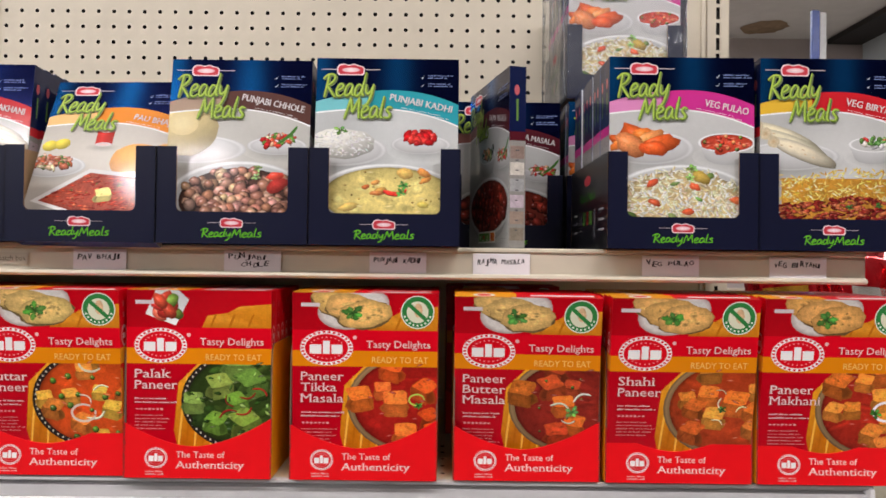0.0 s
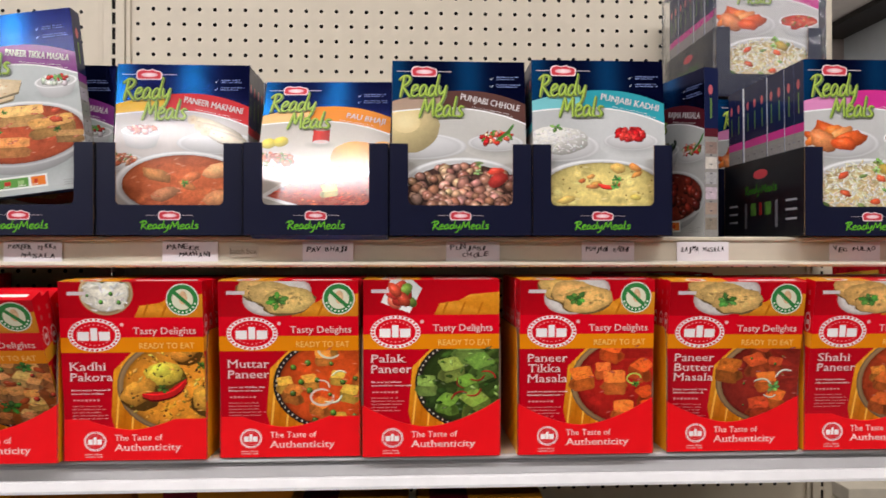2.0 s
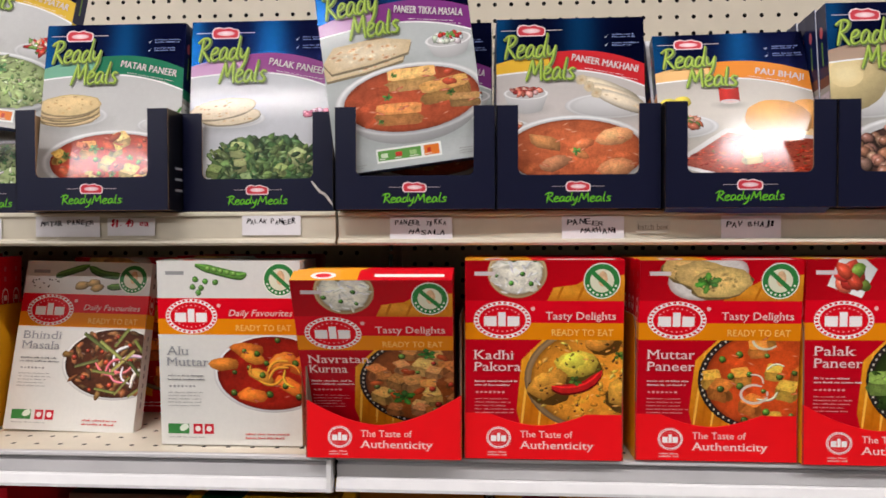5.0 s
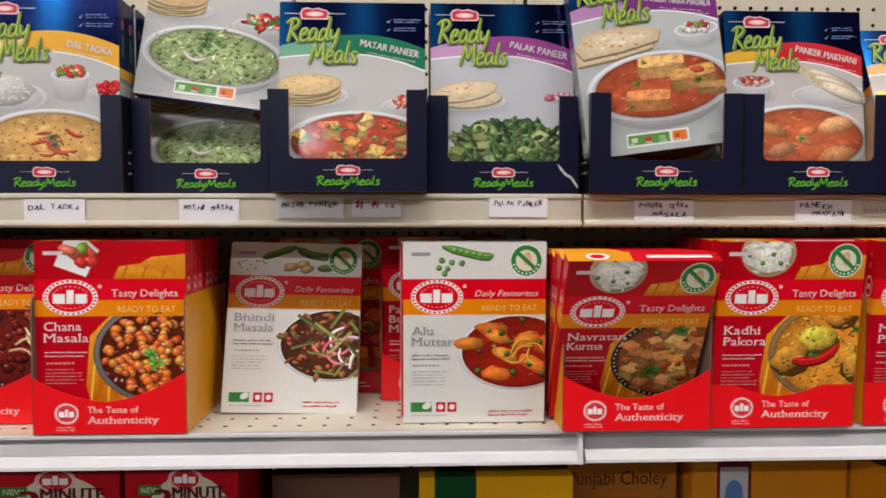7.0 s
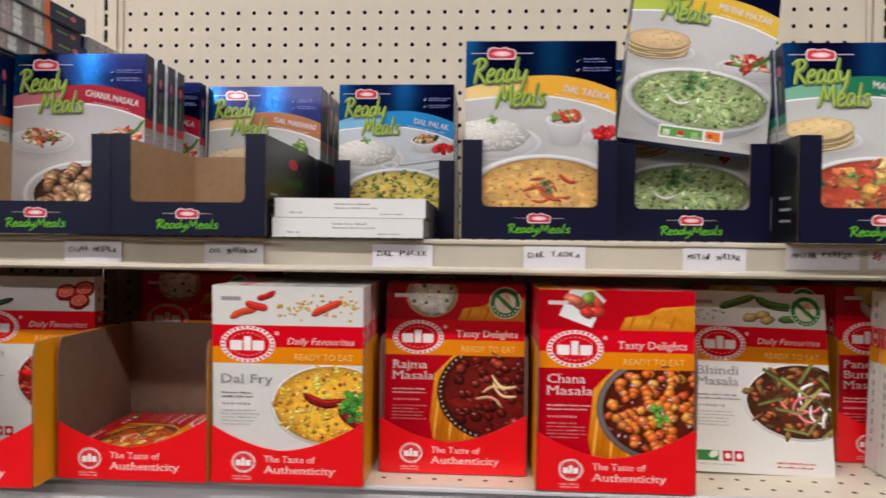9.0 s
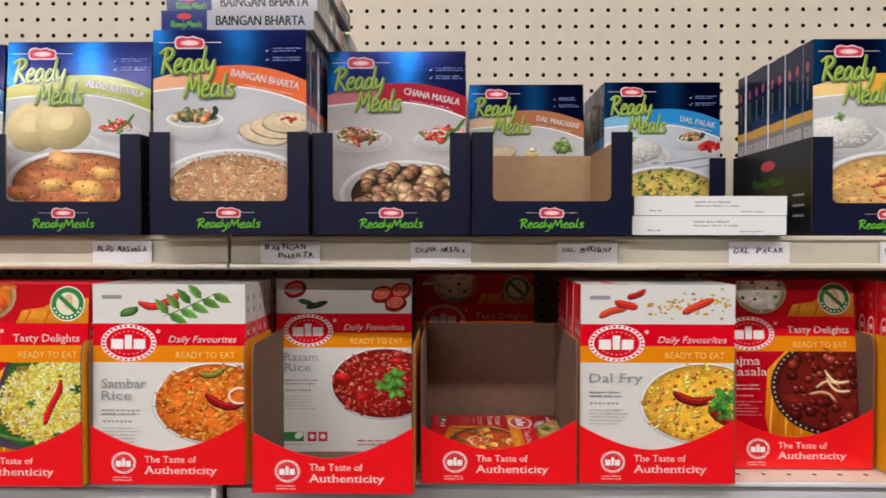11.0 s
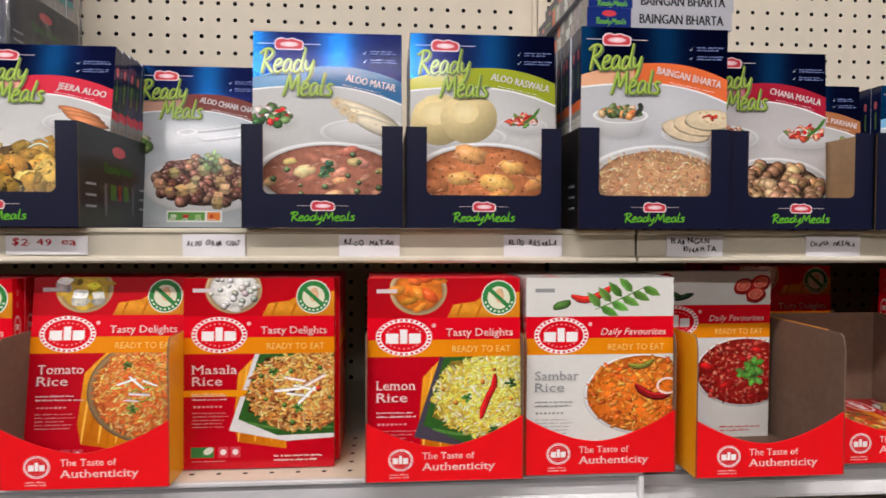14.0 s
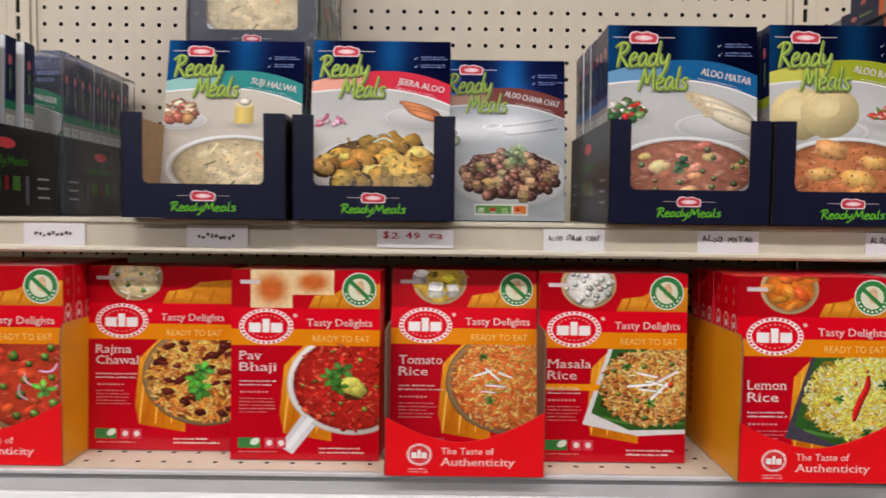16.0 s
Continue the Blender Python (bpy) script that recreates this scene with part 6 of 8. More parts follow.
def shelf(x_right, z, kind, lip=LIP):
    """One section's shelf: a perforated deck, and the price channel along its front."""
    x0, x1 = x_right - 1.2105 + 0.0015, x_right - 0.0015
    ob = empty("shelf", pose(0, 0, 0), "cream steel shelf with a " + ("cream price channel" if kind == "upper" else "grey price channel and white lower edge"), "shelf", "gondola shelves", "structure")
    bm = bmesh.new()
    rows = 5 if kind == "lower" else 0
    y_from = lip + 0.0025
    if rows:
        cols = 46
        first = x0 + 0.028
        ya = lip + 0.0085 + PITCH / 2
        hole_cells(bm, first, cols, ya, rows, lambda a, b: (a, b, z), r=0.0026)
        lo, hi, yb = first - PITCH / 2, first + (cols - 0.5) * PITCH, ya + (rows - 0.5) * PITCH
        for a, b, c, d in ((x0, lo, y_from, BACK - 0.01), (hi, x1, y_from, BACK - 0.01), (lo, hi, y_from, ya - PITCH / 2), (lo, hi, yb, BACK - 0.01)):
            bm.faces.new([bm.verts.new((p, q, z)) for p, q in ((a, c), (b, c), (b, d), (a, d))])
        bmesh.ops.recalc_face_normals(bm, faces=bm.faces[:])
        # near-black slab puts the shade below the deck holes into colour
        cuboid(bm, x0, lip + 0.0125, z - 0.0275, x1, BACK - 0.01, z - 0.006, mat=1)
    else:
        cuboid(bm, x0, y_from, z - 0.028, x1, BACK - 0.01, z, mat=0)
    part("deck", bm, [SHELF, HOLE_SHADE if rows else SHELF], ob)
    bm = bmesh.new()
    if kind == "upper":
        prof = [(lip + 0.006, z + 0.0005), (lip + 0.001, z + 0.0005), (lip - 0.001, z - 0.001), (lip - 0.0012, z - 0.0035), (lip + 0.0012, z - 0.005), (lip + 0.0008, z - 0.0265),
                (lip - 0.003, z - 0.0285), (lip - 0.0038, z - 0.031), (lip - 0.002, z - 0.0335), (lip + 0.006, z - 0.0335)]
        extrude_profile(bm, prof, x0, x1)
        part("price_channel", bm, CHANNEL, ob)
    else:
        prof = [(lip + 0.012, z - 0.0005), (lip + 0.001, z - 0.0005), (lip - 0.001, z - 0.0015), (lip - 0.001, z - 0.0042), (lip + 0.001, z - 0.0055), (lip + 0.009, z - 0.006), (lip + 0.009, z - 0.0095), (lip + 0.0025, z - 0.0105), (lip + 0.0035, z - 0.0225), (lip + 0.012, z - 0.0225)]
        extrude_profile(bm, prof, x0, x1)
        part("price_channel", bm, SILVER, ob)
        edge = bmesh.new()
        prof = [(lip + 0.0032, z - 0.023), (lip + 0.001, z - 0.0248), (lip - 0.0032, z - 0.0322), (lip - 0.0032, z - 0.0352), (lip + 0.001, z - 0.0368), (lip + 0.0075, z - 0.0368), (lip + 0.0075, z - 0.023)]
        extrude_profile(edge, prof, x0, x1)
        part("lower_edge", edge, BRIGHT, ob)
        cap = bmesh.new()
        cuboid(cap, x1 - 0.0055, lip - 0.0042, z - 0.0355, x1 - 0.0005, lip + 0.0085, z - 0.003, 0.0012)
        part("channel_end_cap", cap, BRIGHT, ob)


for i, xr in enumerate(UP):
    upright(xr)
    if i < 4:
        pegboard(xr, "cream perforated steel back panel of the shelving", (0.0, -0.0074, 0.0068, 0.0)[i], (PITCH, PITCH, 0.0253, PITCH)[i])
        shelf(xr, UPPER, "upper")
        shelf(xr, LOWER, "lower", (0.693, 0.69, 0.677, 0.677)[i])
        shelf(xr, THIRD, "lower")
base = empty("gondola_base", pose(0, 0, 0), "cream steel base of the shelving", "shelf base", kind="structure")
box_part("kick_plate", (UP[4], LIP + 0.05, 0.001, UP[0], BACK, 0.14), SHELF, base, bevel=0.003)

# ---- what is printed on the cartons ----
G = {}


def blue(key, name, band, pale, base, items, sides, ground=(196, 196, 194), bowl=(0.52, 0.75, 0.455, 0.155), look_of="bowl"):
    seed = len(G) + 11
    # blending towards grey paints the gloss's reflected haze into the food inks
    faded = lambda rgb: blend(rgb, (172, 164, 150), 0.1)
    base, items = faded(base), [(*i[:3], *(faded(c) for c in i[3:])) for i in items]
    art, lettering = blue_front(name, seed, band, pale, base, items, sides, ground, bowl, look_of)
    words = "glossy blue-topped carton of " + name.lower() + " ready meal"
    G[key] = Product("blue", name, words, seed, art, lettering, band)


HERB, CHILLI = (58, 112, 44), (190, 34, 30)
blue("biryani", "VEG BIRYANI", (204, 34, 44), (232, 186, 60), (170, 110, 44), [], [("rolls", 0.2, 0.46, 1.25), ("raita", 0.78, 0.45, 1.0)], bowl=(0.6, 0.75, 0.45, 0.16), look_of="layers")
blue("pulao", "VEG PULAO", (206, 50, 142), (222, 140, 190), (196, 172, 120), [("grain", 700, 0.032, (242, 232, 198), (234, 216, 174), (248, 240, 216), (220, 198, 150)), ("wedge", 7, 0.05, (222, 96, 56), (206, 80, 46)), ("wedge", 6, 0.035, (130, 156, 76), (104, 136, 66)), ("wedge@0.3,-0.75", 1, 0.1, (222, 176, 80)), ("leaf@0.15,-0.85", 2, 0.05, (110, 142, 70))], [("fritters", 0.25, 0.45, 1.05), ("soup", 0.81, 0.45, 1.0)], bowl=(0.5, 0.77, 0.47, 0.18))
blue("rajma", "RAJMA MASALA", (84, 22, 34), (150, 96, 90), (120, 34, 24), [("bean", 46, 0.042, (118, 28, 22), (150, 44, 30))], [("greens", 0.5, 0.45, 1.0), ("salad", 0.85, 0.47, 1.0)])
blue("kadhi", "PUNJABI KADHI", (44, 156, 170), (120, 196, 202), (216, 196, 116), [("wedge", 4, 0.06, (222, 186, 96), (216, 174, 84)), ("wedge@-0.25,-0.3", 3, 0.04, (206, 134, 66), (190, 110, 54)), ("wedge@0.6,-0.65", 2, 0.05, (206, 140, 66)), ("pod@0.1,-0.15", 1, 0.1, CHILLI), ("leaf@0.25,-0.2", 2, 0.04, HERB), ("bean", 26, 0.006, (150, 110, 50))], [("rice", 0.2, 0.46, 1.1), ("dice", 0.74, 0.44, 1.05)], ground=(195, 197, 196))
blue("chhole", "PUNJABI CHHOLE", (92, 58, 52), (178, 152, 132), (70, 42, 36), [("bean", 130, 0.042, (166, 118, 98), (136, 88, 74), (190, 144, 120), (150, 98, 78)), ("wedge@0.55,-0.55", 2, 0.07, (216, 56, 44)), ("leaf@0.25,-0.75", 2, 0.04, (120, 146, 90))], [("poori", 0.13, 0.39, 1.12), ("salad", 0.77, 0.45, 1.0)], bowl=(0.53, 0.78, 0.46, 0.19), ground=(194, 192, 186))
blue("pav", "PAU BHAJI", (236, 144, 48), (246, 196, 130), (200, 80, 58), [], [("glass", 0.47, 0.39, 1.0), ("lemon", 0.12, 0.43, 1.0), ("onion_salad", 0.12, 0.54, 1.0), ("bun", 0.78, 0.53, 1.05)], ground=(202, 196, 187), look_of="tray")
blue("makhani", "PANEER MAKHANI", (206, 38, 46), (240, 190, 60), (196, 94, 54), [("wedge@-0.3,0.35", 1, 0.13, (232, 158, 108)), ("wedge@-0.45,-0.3", 1, 0.11, (226, 146, 98)), ("wedge@0.55,-0.45", 1, 0.12, (230, 152, 104)), ("wedge@0.6,0.5", 1, 0.12, (224, 140, 92)), ("wedge@0.1,-0.05", 2, 0.07, (214, 120, 74)), ("leaf", 1, 0.03, HERB), ("gleam", 8, 0.06, (255, 255, 255))], [("bowl", 0.2, 0.4, 0.95), ("onion_salad", 0.06, 0.57, 0.7), ("rolls", 0.77, 0.42, 1.1)], bowl=(0.53, 0.71, 0.46, 0.17), ground=(197, 191, 187))
blue("tikka", "PANEER TIKKA MASALA", (128, 50, 128), (186, 140, 186), (178, 74, 42), [("bar@0.05,-0.62", 1, 0.13, (226, 172, 98)), ("bar@0.5,-0.15", 1, 0.13, (220, 162, 90)), ("bar@-0.2,0.42", 1, 0.15, (216, 140, 76)), ("bar@0.78,0.25", 1, 0.12, (222, 166, 92)), ("wedge@0.6,-0.5", 2, 0.04, (196, 70, 44)), ("leaf", 4, 0.03, HERB), ("gleam", 8, 0.06, (255, 255, 255))], [("naan", 0.24, 0.43, 1.0), ("raita", 0.84, 0.4, 0.9)], (187, 193, 192), bowl=(0.55, 0.67, 0.45, 0.16))
blue("palak", "PALAK PANEER", (150, 70, 140), (206, 160, 200), (40, 58, 34), [("pile", 150, 0.05, (66, 96, 52), (50, 78, 42), (84, 110, 58), (98, 122, 70)), ("cube", 7, 0.06, (150, 160, 104), (128, 146, 88)), ("pile", 50, 0.03, (50, 80, 42), (96, 122, 66), (30, 54, 30))], [("roti", 0.26, 0.47, 1.05), ("petals", 0.92, 0.5, 1.0)], bowl=(0.55, 0.77, 0.42, 0.15), ground=(191, 193, 198), look_of="heap")
blue("matar", "MATAR PANEER", (24, 118, 84), (120, 178, 150), (190, 70, 48), [("cube", 9, 0.06, (236, 196, 112), (232, 168, 84)), ("wedge", 14, 0.05, (206, 92, 64), (214, 110, 76)), ("bean", 14, 0.016, (120, 150, 60), (206, 110, 70)), ("leaf", 6, 0.04, (92, 130, 66)), ("gleam", 6, 0.06, (255, 255, 255))], [("paratha", 0.2, 0.45, 1.05), ("salad", 0.88, 0.53, 0.9)], bowl=(0.55, 0.75, 0.46, 0.15))
blue("methi", "METHI MATAR", (226, 186, 60), (180, 196, 80), (156, 176, 116), [("pile", 90, 0.026, (136, 160, 96), (150, 172, 112), (176, 192, 138), (188, 200, 156)), ("pile", 60, 0.018, (96, 128, 72), (112, 142, 82), (86, 116, 66)), ("bean", 24, 0.016, (100, 132, 68), (112, 142, 78)), ("leaf@-0.1,-0.55", 4, 0.06, (74, 112, 58)), ("strand@-0.3,0.1", 1, 0.1, (232, 226, 220)), ("gleam", 6, 0.07, (255, 255, 255))], [("paratha", 0.2, 0.45, 1.0), ("salad", 0.84, 0.52, 1.15)], bowl=(0.52, 0.745, 0.46, 0.15))
blue("tadka", "DAL TADKA", (238, 178, 60), (246, 214, 140), (214, 164, 92), [("bean", 80, 0.008, (228, 188, 116), (196, 134, 66), (150, 104, 56)), ("strand@0.0,0.05", 4, 0.11, (178, 66, 44)), ("pod@0.35,-0.35", 1, 0.08, (170, 54, 38)), ("leaf@0.1,-0.1", 2, 0.05, (84, 92, 60)), ("gleam", 5, 0.08, (255, 255, 255))], [("rice", 0.2, 0.47, 1.15), ("salsa", 0.67, 0.4, 1.0), ("dice", 0.94, 0.47, 0.8)], bowl=(0.53, 0.76, 0.46, 0.165))
blue("dalpalak", "DAL PALAK", (40, 140, 206), (130, 190, 226), (214, 190, 90), [("pile", 70, 0.03, (80, 104, 50), (110, 130, 60), (60, 84, 44)), ("bean", 60, 0.014, (226, 202, 104), (200, 170, 70)), ("bean@-0.2,-0.2", 3, 0.014, (196, 60, 40))], [("rice", 0.25, 0.44, 1.2), ("fork", 0.6, 0.52, 1.0), ("greens", 0.76, 0.37, 0.7), ("dice", 0.92, 0.43, 0.8)], (195, 202, 208), bowl=(0.53, 0.74, 0.46, 0.17))
blue("dalmak", "DAL MAKHANI", (176, 112, 70), (222, 190, 160), (96, 52, 36), [("bean", 90, 0.02, (110, 60, 42), (84, 42, 30))], [("roti", 0.22, 0.47, 1.0), ("pudding", 0.55, 0.5, 0.8), ("lime", 0.82, 0.42, 0.9)])
blue("chana", "CHANA MASALA", (172, 26, 52), (206, 120, 130), (60, 38, 28), [("bean", 88, 0.052, (176, 130, 94), (150, 106, 76), (194, 152, 116))], [("onion_salad", 0.22, 0.47, 1.0), ("salad", 0.84, 0.46, 1.1)], (192, 189, 189), bowl=(0.58, 0.79, 0.44, 0.17))
blue("baingan", "BAINGAN BHARTA", (232, 112, 60), (236, 178, 140), (186, 138, 100), [("grain", 560, 0.02, (222, 176, 130), (204, 152, 108), (184, 130, 92), (232, 194, 150), (208, 140, 92)), ("pile", 60, 0.012, (206, 110, 66), (150, 92, 62), (196, 84, 58), (136, 130, 80))], [("greens", 0.27, 0.44, 1.0), ("breads", 0.8, 0.49, 1.0)], bowl=(0.53, 0.77, 0.46, 0.165), ground=(193, 193, 196))
blue("raswala", "ALOO RASWALA", (158, 170, 40), (206, 204, 90), (188, 110, 66), [("wedge", 7, 0.12, (222, 158, 88), (212, 142, 78)), ("bean", 70, 0.007, (196, 88, 60), (140, 66, 44)), ("gleam", 9, 0.07, (255, 255, 255))], [("poori", 0.3, 0.44, 0.98), ("salad", 0.77, 0.45, 0.85)], bowl=(0.52, 0.745, 0.46, 0.16))
blue("alumatar", "ALOO MATAR", (16, 96, 150), (110, 160, 200), (168, 104, 84), [("wedge", 12, 0.06, (196, 138, 116), (182, 116, 96)), ("wedge", 7, 0.07, (228, 178, 120), (232, 192, 136)), ("bean", 16, 0.019, (112, 138, 88), (96, 124, 78)), ("leaf@-0.05,-0.1", 2, 0.06, (62, 98, 68)), ("gleam", 8, 0.07, (255, 255, 255))], [("radish", 0.12, 0.44, 1.1), ("rolls", 0.77, 0.46, 1.2)], bowl=(0.52, 0.74, 0.46, 0.155))
blue("chat", "ALOO CHANA CHAT", (126, 56, 50), (196, 150, 130), (70, 42, 34), [("bean", 120, 0.04, (140, 92, 76), (106, 62, 52), (160, 112, 92)), ("cube", 16, 0.04, (196, 160, 112), (206, 172, 124)), ("leaf@0.1,-0.8", 3, 0.08, (130, 160, 110))], [("fork", 0.58, 0.4, 1.1), ("lime", 0.06, 0.5, 1.1)], (187, 194, 199), bowl=(0.56, 0.72, 0.42, 0.16), look_of="heap")
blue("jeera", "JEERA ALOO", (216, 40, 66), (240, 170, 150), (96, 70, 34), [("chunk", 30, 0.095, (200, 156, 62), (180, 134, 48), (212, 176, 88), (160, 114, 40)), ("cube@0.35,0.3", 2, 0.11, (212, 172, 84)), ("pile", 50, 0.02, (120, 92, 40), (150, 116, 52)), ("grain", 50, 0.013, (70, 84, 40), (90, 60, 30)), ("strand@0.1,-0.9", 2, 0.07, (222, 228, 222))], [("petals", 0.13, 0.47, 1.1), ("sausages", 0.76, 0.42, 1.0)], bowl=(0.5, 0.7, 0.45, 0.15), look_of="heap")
blue("halwa", "SUJI HALWA", (42, 142, 140), (150, 200, 196), (206, 188, 148), [("bean", 60, 0.008, (222, 204, 166), (190, 168, 124)), ("stick", 7, 0.045, (190, 104, 60), (92, 104, 60), (228, 206, 160))], [("tart", 0.1, 0.42, 1.1), ("pudding", 0.58, 0.43, 1.0)], (201, 194, 181), bowl=(0.53, 0.73, 0.45, 0.165))

R = {}


def top_bread(col):
    def draw(art, rnd):
        art.rings(0.42, 0.08, 0.25, 0.115, ((0, (226, 220, 214)), (0.85, (214, 208, 204)), (1.0, (176, 150, 146))), 1.8, 26, 0, 0.2)
        for i in range(3):
            cu, cv, t = 0.32 + i * 0.09, 0.05 + i * 0.03, -0.3 + i * 0.2 + rnd.uniform(-0.1, 0.1)
            art.rings(cu, cv + 0.008, 0.19, 0.075, ((0, shade(col, 0.5)), (1.0, shade(col, 0.5))), 2 + i * 0.2, 18, 0.08, t, 0.3, rnd)
            art.rings(cu, cv, 0.19, 0.075, ((0, shade(col, 1.16)), (0.6, vary(shade(col, 1.05), rnd, 0.05)), (1.0, shade(col, 0.84))), 2.05 + i * 0.2, 18, 0.08, t, 0.3, rnd)
            for _ in range(16):
                x, z = scatter(rnd, 0.8)
                art.rings(cu + x * 0.15, cv + z * 0.055, rnd.uniform(0.01, 0.03), rnd.uniform(0.005, 0.012), ((0, shade(col, rnd.choice((0.55, 0.66, 1.25)))), (1.0, shade(col, 1.02))), 2.1 + i * 0.2, 8, 0.3, t, 0.3, rnd)
        frond(art, 0.42, 0.11, 0.085, (76, 128, 56), 2.9, rnd, 6)
    return draw


def top_bowl(col, bits):
    def draw(art, rnd):
        dish(art, 0.33, 0.06, 0.17, 0.115, col, bits, rnd, 2, rim=(206, 176, 130), rim_k=1.08, mottles=12, heap=True)
    return draw


def top_veg(kind):
    def draw(art, rnd):
        green, chilli = (92, 140, 62), (196, 44, 38)

        def pod(pts, width, rgb, layer):
            for k, w, sh in ((0.6, 1.0, 0.0012), (1.0, 0.9, 0.0), (1.35, 0.25, -0.001)):
                art.ribbon([art.pt(*q) for q in pts], width * w, shade(rgb, k), layer + k * 0.05, 0.25, 0.25, 5, (0, -sh))

        if kind == "peas":
            pod(((0.27, 0.02), (0.42, 0.05), (0.56, 0.075), (0.63, 0.07)), 0.008, green, 2)
            for i in range(5):
                art.lump(0.36 + i * 0.045, 0.04 + i * 0.007, 0.02, 0.015, (130, 176, 84), 2.3, rnd, gloss=0.4)
            for u, v in ((0.27, 0.1), (0.31, 0.145), (0.25, 0.14), (0.34, 0.11), (0.41, 0.115), (0.29, 0.17)):
                art.lump(u, v, 0.022, 0.017, vary(green, rnd), 2.2, rnd, gloss=0.4)
        elif kind == "leaves":
            pod(((0.3, 0.09), (0.4, 0.11), (0.52, 0.075), (0.57, 0.045)), 0.0065, chilli, 2)
            art.ribbon([art.pt(0.46, 0.165), art.pt(0.62, 0.115), art.pt(0.8, 0.05)], 0.0012, (110, 140, 70), 2.1)
            for i in range(9):
                k = i // 2
                u0, v0, t = 0.5 + k * 0.072, 0.152 - k * 0.026, 2.3 if i % 2 else -0.45
                c, q, n = math.cos(t), math.sin(t), 0.0125
                cx, cz = art.pt(u0, v0)
                leaf = vary(green, rnd, 0.2)
                art.put([(cx + n * (x * c - z * q), cz + n * (x * q + z * c)) for x, z in ((0, 0), (0.4, -0.34), (1.0, -0.3), (1.6, 0), (1.0, 0.32), (0.4, 0.3))], [(0, 1, 2, 3), (0, 3, 4, 5)], [shade(leaf, g) for g in (0.7, 0.9, 1.0, 1.1, 1.25, 1.1)], 2.2, 0.25)
            art.lump(0.24, 0.14, 0.07, 0.022, vary(green, rnd), 2.2, rnd, 0.3)
        elif kind == "chilli":
            pod(((0.12, 0.16), (0.2, 0.13), (0.3, 0.115)), 0.006, (206, 70, 40), 2)
            pod(((0.22, 0.085), (0.3, 0.1), (0.37, 0.11)), 0.0065, chilli, 2.2)
            pod(((0.3, 0.06), (0.36, 0.05), (0.42, 0.025)), 0.005, (170, 30, 30), 2.4)
            for i in range(56):
                art.lump(rnd.uniform(0.4, 0.98), min(0.17, max(0.02, rnd.gauss(0.1, 0.035))), rnd.uniform(0.006, 0.016), 0.007, vary((230, 176, 70), rnd), 2.2, rnd, rough=0.2, n=7)
            pod(((0.66, 0.14), (0.75, 0.105), (0.86, 0.07)), 0.0065, (200, 60, 36), 2.6)
        elif kind == "tomato":
            for u, v in ((0.14, 0.06), (0.78, 0.09), (0.92, 0.07), (0.88, 0.14)):
                art.lump(u, v, 0.085, 0.05, chilli, 2, rnd, 0.3, 0.05, 0.2, 16, 0.7, 1.1)
                art.rings(u, v - 0.004, 0.06, 0.03, ((0, (232, 140, 110)), (0.7, (222, 90, 74)), (1.0, (236, 150, 130))), 2.3, 16, 0.05, 0.3, 0.3, rnd)
            art.lump(0.3, 0.15, 0.09, 0.018, (44, 70, 50), 2.2, rnd, 0.3)
            art.lump(0.22, 0.135, 0.06, 0.016, (60, 92, 56), 2.2, rnd, -0.3)
        elif kind == "okra":
            pod(((0.24, 0.09), (0.35, 0.06), (0.5, 0.02)), 0.007, (88, 124, 62), 2)
            pod(((0.5, 0.03), (0.62, 0.07), (0.78, 0.08)), 0.008, (76, 114, 56), 2.2)
            pod(((0.66, 0.15), (0.78, 0.14), (0.9, 0.1)), 0.007, (88, 124, 62), 2.4)
            for u, v in ((0.46, 0.145), (0.55, 0.13), (0.58, 0.16)):
                art.lump(u, v, 0.06, 0.025, (206, 170, 110), 2.5, rnd, 0.2, 0.2)
            for _ in range(16):
                art.lump(rnd.uniform(0.06, 0.3), rnd.uniform(0.11, 0.17), 0.007, 0.005, (90, 70, 50), 2.2, rnd, n=6)
        elif kind == "platter":
            pts = [art.pt(*q) for q in ((0.13, 0.13), (0.34, 0.19), (0.43, 0.05), (0.36, 0.0), (0.2, 0.0))]
            art.put(pts, [(0, 1, 2, 3, 4)], [(232, 232, 228), (240, 240, 238), (206, 206, 204), (196, 196, 196), (214, 214, 212)], 2, 0.05)
            for i in range(9):
                art.lump(rnd.uniform(0.21, 0.37), rnd.uniform(0.03, 0.13), 0.06, 0.03, vary(rnd.choice(((206, 60, 50), (226, 110, 84), (130, 160, 70), (214, 80, 60))), rnd), 2.3 + i * 0.08, rnd, rnd.uniform(-1, 1), 0.15, 0.3, 10, 0.7, 1.2, 0.3)
        elif kind == "buns":
            for i, (u, low) in enumerate(((0.27, 0.2), (0.55, 0.13))):
                art.field(u - 0.14, 0.0, u + 0.14, low, lambda a, b: blend((238, 216, 170), (206, 104, 44), min(1, 1.6 * math.exp(-((a - u) / 0.09) ** 2 - ((b - low * 0.5) / (low * 0.33)) ** 2))), 2 + i * 0.2, 10, 8, 0.15)
    return draw


# how much lower than usual a name stands on its carton
DROP = {"lemon": 0.1, "sambar": 0.065, "masala": 0.04, "alum": 0.045, "pmakhani": 0.05, "dalfry": 0.035, "pkadhi": 0.035, "muttar": 0.03, "tomato": 0.04}


